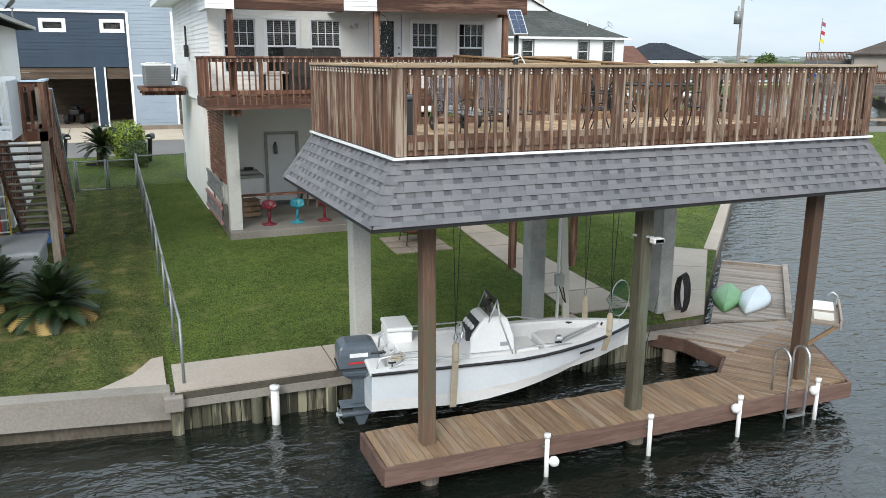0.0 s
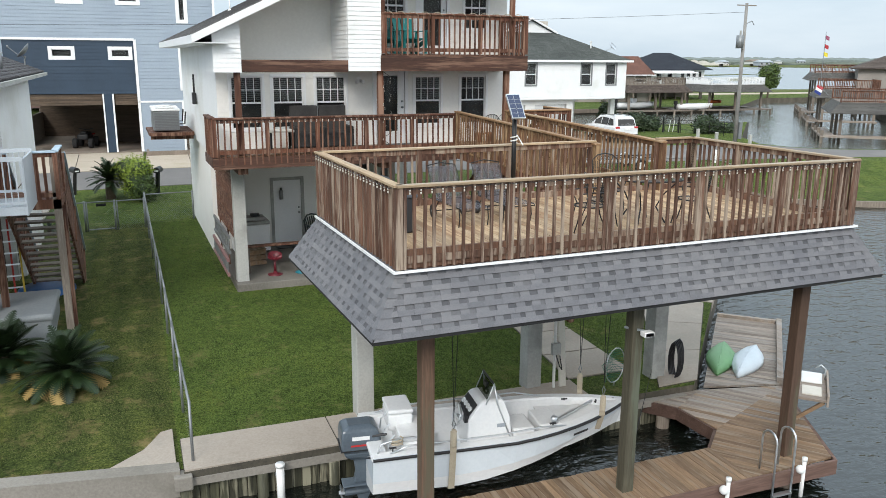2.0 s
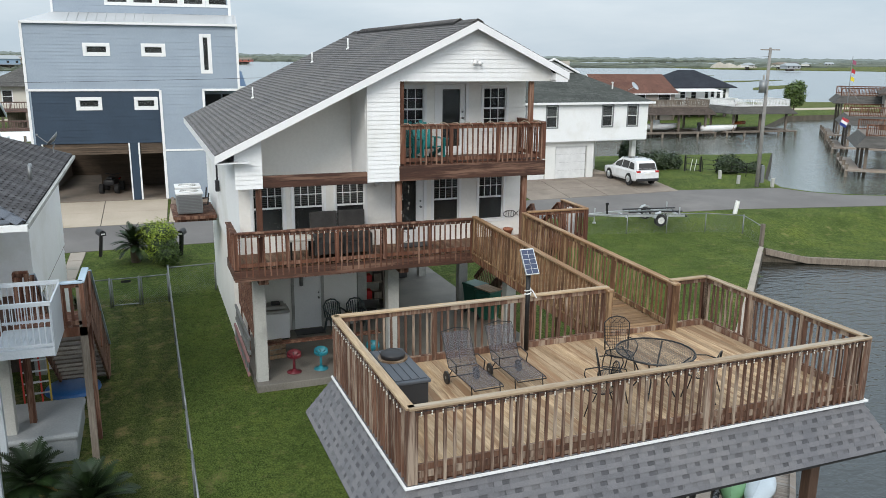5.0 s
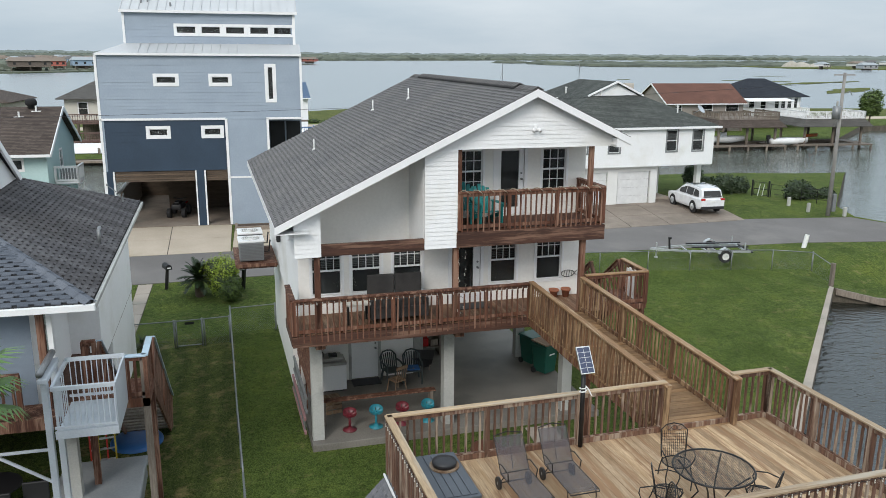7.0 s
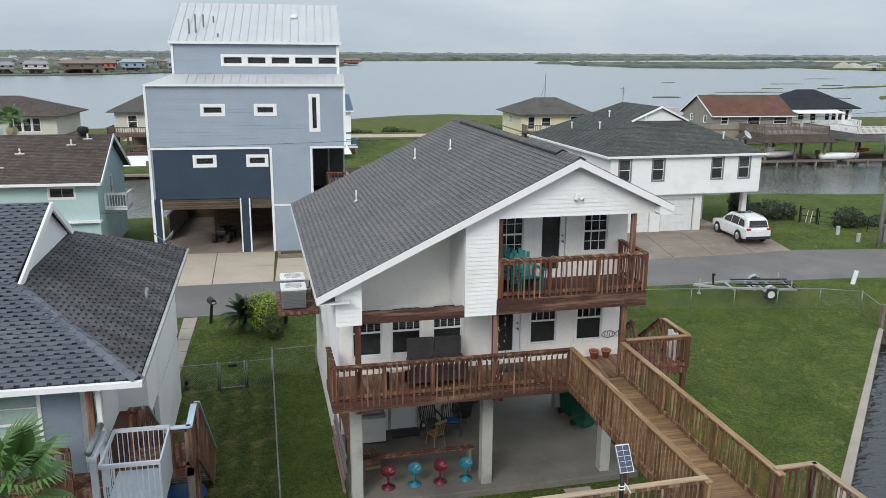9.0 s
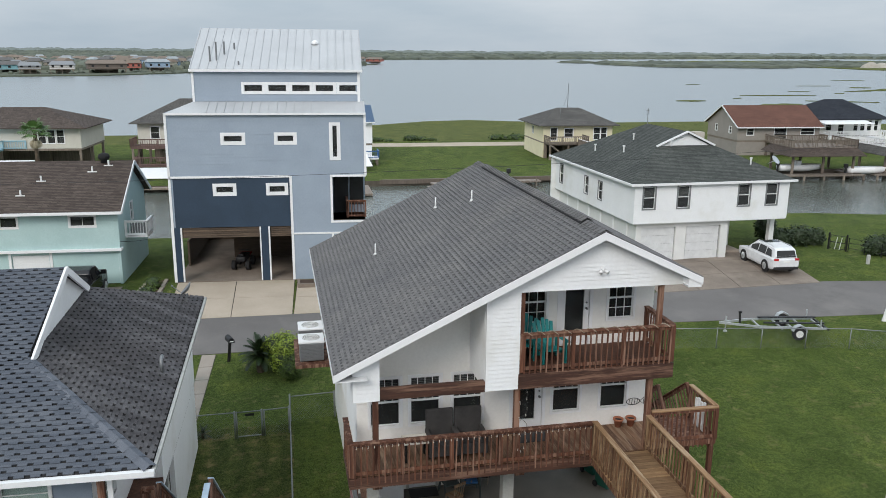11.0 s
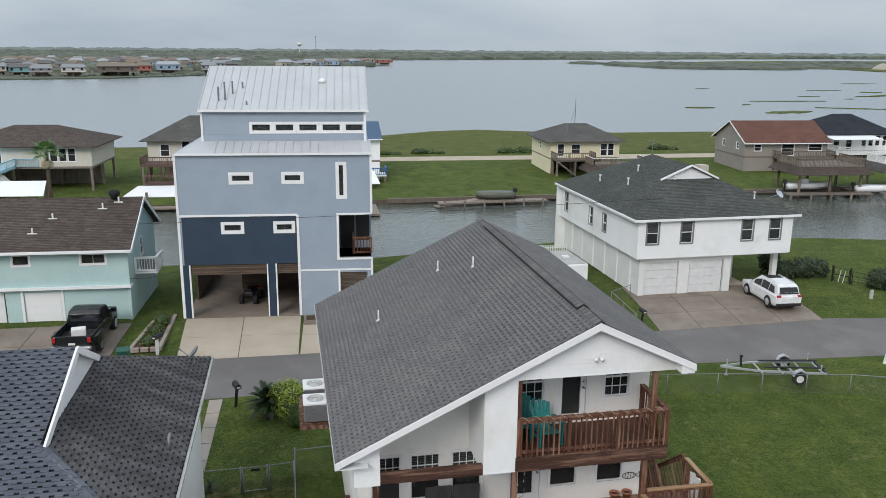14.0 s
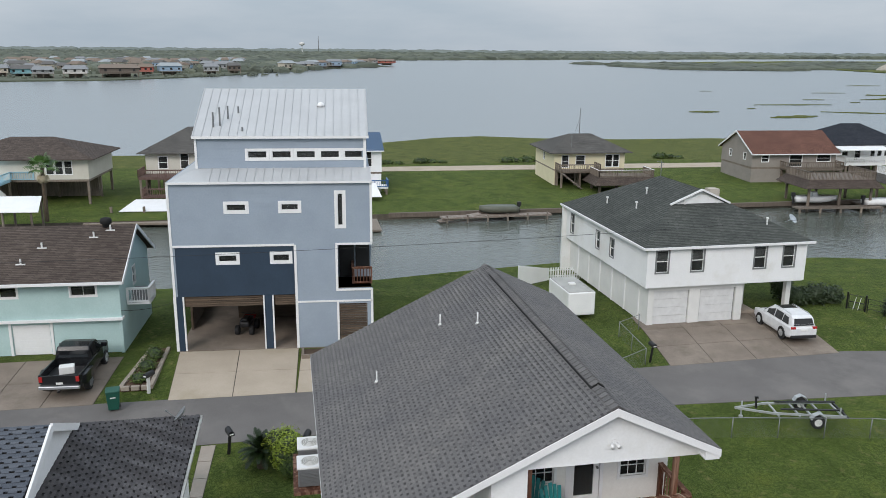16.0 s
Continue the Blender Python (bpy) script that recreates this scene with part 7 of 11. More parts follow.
# docks and houses on the east bank
east_floor = draped("lot_east", [(64, 44.5), (138, 44.5), (138, 60), (86, 68), (74, 60)], M_GRASS, 0.02, 0.2, "mown lot on the east bank", "ground")
for x, y, rz, w, d, z, lab in ((57.6, 53.6, 49, 7.5, 6.5, 3.0, "timber boat shelter with a railed sun deck"), (70.6, 68.3, 49, 7.0, 5.5, 3.5, "tall timber boat shelter with a skirt roof"), (81.6, 80.6, 49, 8.5, 6.0, 5.0, "timber boat shelter with white railings")):
    dk = thing("boat_shelter", spot(x, y, -0.6, rz), lab, "boat shelter", "east bank shelters")
    deck_on_posts(dk, 0, w, -d, 0, z, M_GREY_WOOD, (M_BROWN, M_BROWN, M_BROWN), 1.0, 0.16, skirt_roof=M_ROOF_GREY)
    put("dock", G().box(-1.0, w + 1.5, 0.2, 1.4, 0.0, 0.15), M_DOCKGREY, dk)
    put("dock", G().box(-1.0, 0.4, -d, 0.2, 0.0, 0.15), M_DOCKGREY, dk)
    for i in range(4):
        put("piling", G().cyl((-0.8 + i * (w + 2) / 3, 1.3, -2), (-0.8 + i * (w + 2) / 3, 1.3, 0.6), 0.15, n=8), M_GREY_WOOD, dk)
eh = stilt_house("house", spot(83.5, 63.5, -0.3, 44), 12, 9, 2.8, 2.6, M_TAUPE, M_ROOF_BROWN, "taupe house with a brown roof on the east bank", 2.0, True, [(2, 3.4, 1.2, 1.3)], (), 0.7)
fl = thing("flag_pole", spot(77.0, 75.0, -0.4), "tall pole with faded flags", "flag pole")
put("pole", G().cyl((0, 0, 0), (0, 0, 9.6), 0.05, 0.03, 8), M_STEEL, fl)
put("gaff", G().cyl((0, 0, 6.2), (0.9, -0.6, 4.6), 0.025), M_STEEL, fl)
for z, c, w in ((8.8, (0.32, 0.10, 0.16), 0.6), (7.8, (0.45, 0.04, 0.05), 0.6), (6.9, (0.75, 0.62, 0.05), 0.6)):
    fg = G()
    rows = [[(0.05 + w * i / 6, 0.08 * math.sin(i * 1.1), z + (0.45 if j else 0) - 0.05 * i) for j in (0, 1)] for i in range(7)]
    for a, b in zip(rows, rows[1:]):
        fg.raw([a[0], b[0], b[1], a[1]], [(0, 1, 2, 3)])
    put("flag", fg, plain("flag_cloth_%d" % int(z * 10), c, 0.8), fl)
fg = thing("flag_pole", spot(58.6, 56.0, 2.9) @ Matrix.Scale(0.62, 4), "angled staff with a red white and blue flag", "flag pole")
put("staff", G().cyl((0, 0, 0), (-1.3, 0.9, 1.5), 0.03), M_STEEL, fg)
for a, b, c in ((0.0, 0.33, (0.5, 0.03, 0.04)), (0.33, 0.66, (0.7, 0.7, 0.7)), (0.66, 1.0, (0.02, 0.04, 0.2))):
    put("flag", G().raw([(-1.3 - 0.5 * a, 0.9, 1.5 - 1.1 * a), (-1.3 - 0.5 * b, 0.9, 1.5 - 1.1 * b), (-0.5 - 0.5 * b, 0.5, 1.0 - 1.1 * b), (-0.5 - 0.5 * a, 0.5, 1.0 - 1.1 * a)], [(0, 1, 2, 3)]), plain("flag_stripe_%d" % int(a * 10), c, 0.8), fg)

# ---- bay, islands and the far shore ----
# far greens are lightened in the base colour to stand in for haze
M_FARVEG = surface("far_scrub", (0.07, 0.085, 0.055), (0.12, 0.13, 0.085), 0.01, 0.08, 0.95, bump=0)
M_FARTREE = surface("far_trees_haze_tint", (0.075, 0.092, 0.072), (0.125, 0.14, 0.105), 0.02, 0.3, 0.95, bump=0, rand="island")
M_SAND = surface("pale_sand", (0.34, 0.31, 0.26), (0.46, 0.43, 0.37), 0.02, 0.4, 0.95, bump=0)
far_polys = ([(-4500, 250), (-600, 330), (-157, 466), (-104, 487), (-71, 534), (-48, 580), (-31, 634), (10, 742), (60, 845), (94, 900), (70, 985), (60, 1300), (260, 1480), (366, 1500), (700, 1750), (1500, 2200), (4500, 2600), (4500, 4550), (-4500, 4550)],
             [(576, 1269), (600, 1100), (590, 950), (570, 800), (548, 705), (660, 600), (900, 560), (4400, 700), (4400, 2300), (1000, 1600), (700, 1330)],
             [(380, 1150), (420, 1120), (640, 1240), (900, 1500), (860, 1520), (600, 1300)])
for k, poly in enumerate(far_polys):
    solo("shore", G().prism(poly, -2.5, -0.5 + 0.01 * k), M_FARVEG if k == 0 else M_MARSH, "low green far shore across the bay", "shore", kind="structure")
rnd = random.Random(21)
ISLES = [(188, 370, 195, 370), (120, 242, 130, 242), (147, 255, 150, 255), (160, 273, 190, 272), (235, 352, 253, 352), (198, 302, 207, 301), (308, 429, 331, 430), (249, 333, 260, 333), (207, 285, 211, 285), (223, 301, 235, 301), (164, 240, 183, 230), (134, 219, 152, 224), (190, 225, 240, 262), (225, 300, 300, 335)]
for k, (x0, y0, x1, y1) in enumerate(ISLES):
    n, a, b = 14, Vector((x0, y0)), Vector((x1, y1))
    thickness = (1.2, 4.0, 1.2, 2.2, 2.0, 1.5, 4.5, 6.0, 1.5, 2.2, 2.4, 6.0, 9.0, 8.0)[k]
    up = [a.lerp(b, i / n) + Vector((0, thickness * (0.35 + 0.65 * rnd.random()) * math.sin(math.pi * (i + 0.4) / (n + 0.8)))) for i in range(n + 1)]
    dn = [a.lerp(b, i / n) - Vector((0, thickness * (0.3 + 0.5 * rnd.random()) * math.sin(math.pi * (i + 0.4) / (n + 0.8)))) for i in range(n, -1, -1)]
    solo("marsh_island", G().prism([(p.x, p.y) for p in up + dn], -1.6, -0.95), M_MARSH, "low marsh-grass islet in the shallow bay", "island", "marsh islets")
tr = G()
def clump(g, x, y, z, w, h, r):
    n = 6
    ring = [(x + w * 0.5 * math.cos(k * 1.047 + r.random()) * r.uniform(0.7, 1.2), y + w * 0.5 * math.sin(k * 1.047) * r.uniform(0.7, 1.2), z + h * r.uniform(0.3, 0.65)) for k in range(n)]
    base = [(p[0] * 1.1 - x * 0.1, p[1] * 1.1 - y * 0.1, z - 0.3) for p in ring]
    top = (x + r.uniform(-0.1, 0.1) * w, y, z + h)
    g.raw(base + ring + [top], [(i, (i + 1) % n, n + (i + 1) % n, n + i) for i in range(n)] + [(n + i, n + (i + 1) % n, 2 * n) for i in range(n)])
for i in range(5200):
    d = rnd.uniform(700, 3300)
    ang = rnd.uniform(-24, 52)
    x, y = d * math.sin(math.radians(ang)), d * math.cos(math.radians(ang))
    if y < 560 + 0 * x:
        continue
    shore_y = 540 + max(0, x + 48) * 2.7 if x < 70 else (1500 + (x - 366) * 0.62 if x > 150 else 1350)
    if 380 < x and 640 < y < 1150 + (x - 500) * 0.4 and rnd.random() < 0.7:
        if y > 760 + (x - 400) * 0.25:
            clump(tr, x, y, -0.5, rnd.uniform(14, 40), rnd.uniform(2, 4.2), rnd)
        continue
    if y < shore_y + 25:
        continue
    clump(tr, x, y, -0.5, rnd.uniform(18, 48), rnd.uniform(4, 7.5) * (0.7 + d / 4500), rnd)
for i in range(700):
    k = rnd.random()
    x, y = -210 + 200 * k + rnd.uniform(-30, 20), 440 + 110 * k + (rnd.uniform(95, 420) if i > 90 else rnd.uniform(20, 60))
    clump(tr, x, y, -0.5, rnd.uniform(4, 10) if i > 90 else rnd.uniform(2, 5), rnd.uniform(2.5, 5.5) if i > 90 else rnd.uniform(0.8, 2.0), rnd)
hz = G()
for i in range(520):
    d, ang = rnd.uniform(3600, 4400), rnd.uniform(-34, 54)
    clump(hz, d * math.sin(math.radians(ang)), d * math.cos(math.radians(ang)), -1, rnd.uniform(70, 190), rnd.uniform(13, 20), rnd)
# distance haze is mixed into this grey-green; the clumps have no real haze
solo("wooded_rise", hz, surface("far_woods_haze_tint", (0.13, 0.155, 0.14), (0.18, 0.205, 0.185), 0.004, 0.05, 0.95, bump=0), "wooded rise along the horizon, paled by haze in its colour", "trees", kind="stuff")
solo("tree_line", tr, M_FARTREE, "low line of far shore trees with haze in their colour", "trees", kind="stuff")
FAR_WALLS = [plain("far_wall_%d" % i, c, 0.7) for i, c in enumerate(((0.62, 0.62, 0.6), (0.22, 0.45, 0.5), (0.16, 0.12, 0.10), (0.45, 0.13, 0.10), (0.5, 0.46, 0.38), (0.30, 0.42, 0.55), (0.34, 0.36, 0.37), (0.25, 0.55, 0.56), (0.14, 0.115, 0.095)))]
FAR_ROOFS = [plain("far_roof_%d" % i, c, 0.8) for i, c in enumerate(((0.12, 0.115, 0.11), (0.33, 0.36, 0.375), (0.20, 0.155, 0.12), (0.24, 0.25, 0.26)))]
# the row on the water: place, width, wall, roof
SHORE_ROW = [(-166, 535, 14, 1, 0), (-146, 505, 11.5, 6, 3), (-129, 506, 13, 0, 3), (-107, 519, 22, 8, 2), (-101, 567, 9.5, 3, 2), (-85, 568, 14, 5, 1), (-178, 530, 10, 4, 3), (-62, 590, 10, 6, 3), (-48, 610, 9, 8, 0)]
spots = [q[:3] for q in SHORE_ROW]
for i in range(95):
    k = rnd.random()
    spots.append((-300 + 240 * k, 570 + 60 * k + rnd.uniform(0, 420), rnd.uniform(7, 13)))
for i in range(15):
    k = i / 14
    spots.append((-10 + 92 * k, 700 + 240 * k + rnd.uniform(-6, 6), rnd.uniform(9, 16)))
spots += [(520 + 50 * q + rnd.uniform(-12, 12), 600 + 42 * q + rnd.uniform(-30, 60), rnd.uniform(10, 16)) for q in range(9)]
spots += [(92, 930, 18), (80, 935, 14)]
for i, (x, y, w) in enumerate(spots):
    wm, rm = FAR_WALLS[rnd.choice((0, 0, 0, 1, 4, 4, 5, 6, 6, 7, 8))], FAR_ROOFS[rnd.choice((0, 1, 2, 2, 3))]
    if i < len(SHORE_ROW):
        wm, rm = FAR_WALLS[SHORE_ROW[i][3]], FAR_ROOFS[SHORE_ROW[i][4]]
    if i == len(spots) - 2:
        wm, rm = FAR_WALLS[3], FAR_ROOFS[2]
    fh = thing("far_house", spot(x, y, -0.5, rnd.uniform(-50, 50) if i >= len(SHORE_ROW) else rnd.uniform(0, 20)), "small painted stilt house on the far shore", "house", "far shore houses")
    h0, h1, d = rnd.uniform(1.6, 2.6), rnd.uniform(4.4, 6.0), w * 0.75
    put("wall", G().box(-w / 2, w / 2, 0, d, h0, h1), wm, fh)
    put("roof", G().raw([(-w / 2 - 0.6, -0.8, h1 - 0.1), (w / 2 + 0.6, -0.8, h1 - 0.1), (w / 2 + 0.6, d + 0.8, h1 - 0.1), (-w / 2 - 0.6, d + 0.8, h1 - 0.1), (w / 2 - 1, d / 2, h1 + 2.0), (-w / 2 + 1, d / 2, h1 + 2.0)], [(0, 1, 4, 5), (1, 2, 4), (2, 3, 5, 4), (3, 0, 5), (3, 2, 1, 0)]), rm, fh)
    put("porch", G().box(-w / 2, w / 2, -2.0, 0, h0 - 0.2, h0), M_GREY_WOOD, fh)
    put("porch_rail", G().box(-w / 2, w / 2, -2.0, -1.9, h0 + 0.8, h0 + 0.95), M_GREY_WOOD, fh)
    for q in (-0.45, 0, 0.45):
        put("window", G().box(q * w * 0.8 - 0.7, q * w * 0.8 + 0.7, -0.06, 0.0, h0 + 1.0, h0 + 2.3), M_SCREEN, fh)
        put("post", G().box(q * w - 0.2, q * w + 0.2, -1.9, -1.5, 0, h0 - 0.2), M_GREY_WOOD, fh)
    put("post", G().box(-w * 0.3, w * 0.3, d * 0.5, d * 0.6, 0, h0), M_GREY_WOOD, fh)
twr = thing("water_tower", spot(-3, 3000, -0.5), "pale water tower far beyond the bay", "water tower")
put("tank", G().lathe([(1, 27), (9, 30), (10, 34), (8, 38), (1, 40)], n=14), FAR_WALLS[0], twr, smooth=True)
put("stem", G().cyl((0, 0, 0), (0, 0, 28), 1.8, 1.2, 8), FAR_WALLS[0], twr)
mast = thing("radio_mast", spot(55, 3000, -0.5), "thin dark radio mast on the horizon", "mast")
put("mast_pole", G().cyl((0, 0, 0), (0, 0, 62), 1.0, 0.7, 6), FAR_ROOFS[0], mast)
for x, y, w, d, h in ((622, 800, 24, 40, 6.5), (640, 806, 28, 40, 5.5), (655, 800, 22, 40, 4.5), (672, 812, 26, 40, 4)):
    solo("sand_heap", G().lathe([(w * 0.5, 0), (w * 0.35, h * 0.5), (w * 0.12, h * 0.9), (1, h)], (x, y, -0.5), 9, 0.7), M_SAND, "pale heap of dredged sand", "sand heap", "sand heaps")
for x, y, w in ((-170, 640, 150), (430, 1220, 40)):
    solo("sand_bank", G().prism([(x - w / 2, y), (x + w / 2, y + 20), (x + w / 2 - 8, y + 45), (x - w / 2 + 5, y + 30)], -0.5, -0.3), M_SAND, "bare pale sand flat", "sand", "sand flats")


# ---- bay boat on its lift ----
M_GEL = surface("white_gelcoat", (0.72, 0.73, 0.74), (0.80, 0.81, 0.81), 1.0, 18, 0.25, bump=0.02)
M_HULLBLUE = surface("pale_blue_gelcoat", (0.60, 0.66, 0.71), (0.66, 0.715, 0.76), 1.0, 18, 0.25, bump=0.02)
M_COWL = surface("slate_engine_paint", (0.075, 0.097, 0.12), (0.105, 0.13, 0.155), 2, 30, 0.3, bump=0.02)
M_STRAP = surface("tan_webbing", (0.36, 0.31, 0.23), (0.48, 0.42, 0.32), 3, 60, 0.85, bump=0.3)
M_RED = plain("red_paint", (0.5, 0.03, 0.03), 0.4)
BOAT_AT = pose(3.05, 11.12, -0.6, 0, 0, -7) @ Matrix.Diagonal((0.9, 0.95, 1.0, 1.0))
boat = thing("bay_boat", BOAT_AT, "white and pale-blue centre-console boat hung on slings", "boat")
BL = 5.0
def hull_at(t):
    hw = max(0.03, 0.86 * (1 - max(0.0, t - 0.45) ** 2.2 * 3.7)) if t < 0.999 else 0.03
    gun = 0.74 + 0.05 * t + 0.26 * max(0, t - 0.5)
    keel = min(gun - 0.08, 0.88 * max(0.0, (t - 0.3) / 0.7) ** 1.4 - 0.1)
    chine = keel + (gun - keel) * (0.24 - 0.1 * t)
    return hw, gun, keel, hw * (0.88 - 0.4 * max(0, t - 0.35)), chine
ST = [0, 0.1, 0.2, 0.3, 0.4, 0.5, 0.58, 0.66, 0.74, 0.81, 0.87, 0.92, 0.96, 0.985, 1.0]
lowr, upr = [], []
for t in ST:
    hw, gun, keel, cw, ch = hull_at(t)
    x = t * BL
    mz = ch + (gun - ch) * 0.3
    mid = (cw + (hw - cw) * 0.42, mz)
    lowr.append([(x, -mid[0], mid[1]), (x, -cw, ch), (x, 0, keel), (x, cw, ch), (x, mid[0], mid[1]), (x, 0, mid[1] + 0.001)])
    upr.append([(x, -hw, gun), (x, -mid[0] - 0.002, mid[1]), (x, 0, mid[1] - 0.01), (x, mid[0] + 0.002, mid[1]), (x, hw, gun), (x, 0, gun - 0.42 if t < 0.9 else gun - 0.05)])
put("hull_bottom", G().loft(lowr), M_GEL, boat)
hull = put("hull_side", G().loft(upr), M_HULLBLUE, boat, "pale blue topsides")
for side in (-1, 1):
    pts = [(t * BL, side * (hull_at(t)[0] + 0.012), hull_at(t)[1] - 0.03) for t in ST]
    put("rub_rail", G().tube(pts, 0.025, 6), M_BLACK, boat)
    gun = G().loft([[(t * BL, side * hull_at(t)[0], hull_at(t)[1]), (t * BL, side * max(0.0, hull_at(t)[0] - 0.17), hull_at(t)[1] + 0.01), (t * BL, side * max(0.0, hull_at(t)[0] - 0.17), hull_at(t)[1] - 0.42), (t * BL, side * max(0.0, hull_at(t)[0] - 0.02), hull_at(t)[1] - 0.04)] for t in ST])
    put("gunwale", gun, M_GEL, boat, "white moulded gunwale")
    rl = [(t * BL, side * (hull_at(t)[0] - 0.09), hull_at(t)[1] + 0.1) for t in (0.06, 0.12, 0.3, 0.45, 0.6, 0.7)]
    rl[0] = (rl[0][0], rl[0][1], hull_at(0.06)[1])
    rl[-1] = (rl[-1][0], rl[-1][1], hull_at(0.7)[1])
    put("grab_rail", G().tube(rl, 0.014, 6), M_ALU, boat, smooth=True)
put("cockpit_liner", G().loft([[(t * BL, -max(0.015, hull_at(t)[0] - 0.15), hull_at(t)[1] - 0.02), (t * BL, 0, hull_at(t)[1] - (0.39 if t < 0.9 else 0.03)), (t * BL, max(0.015, hull_at(t)[0] - 0.15), hull_at(t)[1] - 0.02), (t * BL, 0, hull_at(t)[1] - (0.405 if t < 0.9 else 0.045))] for t in ST[:-1]]), M_GEL, boat, "white moulded cockpit liner")
put("ice_chest", G().box(0.42, 0.86, 0.0, 0.62, 0.74, 1.02), M_GEL, boat, "white ice chest at the stern", bevel=0.04)
put("ice_chest_lid", G().box(0.41, 0.87, -0.01, 0.63, 1.03, 1.1), M_GEL, boat, bevel=0.03)
for y in (-0.62, -0.2, 0.2):
    put("stern_rail", G().tube([(0.3, y, 0.74), (0.32, y, 0.9), (0.42, y + 0.05, 0.95)], 0.014, 6), M_ALU, boat)
put("stern_rail", G().tube([(0.1, -0.72, 0.74), (0.16, -0.7, 0.88), (0.5, -0.6, 0.9), (1.0, -0.6, 0.9), (1.05, -0.62, 0.74)], 0.016, 6), M_ALU, boat, smooth=True)
put("cockpit_floor", G().prism([(0.2, -0.7), (2.5, -0.7), (3.4, -0.42), (3.4, 0.42), (2.5, 0.7), (0.2, 0.7)], 0.35, 0.38), M_GEL, boat)
put("bow_deck", G().loft([[(t * BL, -max(0.02, hull_at(t)[0] - 0.1), hull_at(t)[1] - 0.1), (t * BL, max(0.02, hull_at(t)[0] - 0.1), hull_at(t)[1] - 0.1), (t * BL, max(0.02, hull_at(t)[0] - 0.1), hull_at(t)[1] - 0.16), (t * BL, -max(0.02, hull_at(t)[0] - 0.1), hull_at(t)[1] - 0.16)] for t in (0.66, 0.74, 0.81, 0.87, 0.92, 0.96)]), M_GEL, boat)
put("deck_hatch", G().box(3.45, 3.85, -0.3, 0.15, 0.715, 0.735), M_GEL, boat, bevel=0.01)
put("transom_cap", G().box(-0.02, 0.26, -0.82, 0.82, 0.66, 0.74), M_GEL, boat, bevel=0.03)
put("splash_well", G().box(0.05, 0.3, -0.35, 0.35, 0.5, 0.665), M_GEL, boat)
put("stern_seat", G().box(0.55, 1.05, -0.5, 0.5, 0.38, 0.78), M_GEL, boat, "white cooler seat with a hinged lid", bevel=0.04)
put("seat_lid", G().box(0.53, 1.07, -0.52, 0.52, 0.785, 0.86), M_GEL, boat, bevel=0.025)
cons = G().loft([[(1.75, -0.36, 0.38), (1.75, 0.36, 0.38), (2.62, 0.36, 0.38), (2.62, -0.36, 0.38)], [(1.78, -0.35, 0.95), (1.78, 0.35, 0.95), (2.55, 0.35, 0.95), (2.55, -0.35, 0.95)], [(1.98, -0.33, 1.2), (1.98, 0.33, 1.2), (2.45, 0.32, 1.2), (2.45, -0.32, 1.2)], [(2.05, -0.28, 1.25), (2.05, 0.28, 1.25), (2.4, 0.27, 1.25), (2.4, -0.27, 1.25)]])
console = put("console", cons, M_GEL, boat, "white moulded steering console", bevel=0.03)
put("dashboard", G().slab([(1.80, -0.27, 0.98), (1.80, 0.27, 0.98), (1.965, 0.27, 1.17), (1.965, -0.27, 1.17)], (-0.018, 0, 0.014)), M_BLACK, console, "black gauge panel")
for i in range(4):
    put("gauge", G().cyl((1.86, -0.2 + i * 0.13, 1.075), (1.835, -0.2 + i * 0.13, 1.095), 0.045, n=12), M_GEL, console)
put("steering_wheel", G().tube([(1.66 + 0.06 * math.sin(a * 0.5236), 0.19 * math.cos(a * 0.5236), 0.92 + 0.17 * math.sin(a * 0.5236)) for a in range(12)], 0.014, 6, True).cyl((1.66, 0, 0.92), (1.8, 0, 0.86), 0.03).cyl((1.66, -0.17, 0.92), (1.66, 0.17, 0.92), 0.01), M_ALU, console)
put("throttle", G().box(1.72, 1.8, -0.3, -0.22, 0.9, 1.02).cyl((1.75, -0.26, 1.0), (1.68, -0.26, 1.18), 0.02), M_BLACK, console)
put("windshield_frame", G().tube([(2.1, -0.32, 1.18), (2.25, -0.31, 1.52), (2.25, 0.31, 1.52), (2.1, 0.32, 1.18)], 0.014, 6).tube([(2.55, -0.36, 0.6), (2.3, -0.35, 1.2), (2.25, -0.32, 1.5)], 0.014, 6).tube([(2.55, 0.36, 0.6), (2.3, 0.35, 1.2), (2.25, 0.32, 1.5)], 0.014, 6), M_ALU, console, smooth=True)
put("windshield", G().slab([(2.1, -0.31, 1.19), (2.1, 0.31, 1.19), (2.245, 0.3, 1.51), (2.245, -0.3, 1.51)], (0.008, 0, 0)), glass_mat("smoked_acrylic", (0.25, 0.27, 0.28)), console).visible_shadow = False
put("windshield_trim", G().tube([(2.245, -0.31, 1.52), (2.245, 0.31, 1.52)], 0.02, 6), M_BLACK, console)
put("radio_bracket", G().box(2.18, 2.24, -0.05, 0.1, 1.25, 1.45), M_BLACK, console)
put("console_badge", G().slab([(2.3, -0.366, 0.8), (2.46, -0.366, 0.8), (2.46, -0.362, 0.86), (2.3, -0.362, 0.86)], (0, -0.004, 0)), plain("grey_badge", (0.3, 0.33, 0.36)), console)
put("console_seat", G().box(2.63, 3.05, -0.3, 0.3, 0.38, 0.7), M_GEL, boat, bevel=0.04)
put("cooler", G().box(3.12, 3.55, -0.35, 0.3, 0.38, 0.75), M_GEL, boat, bevel=0.03)
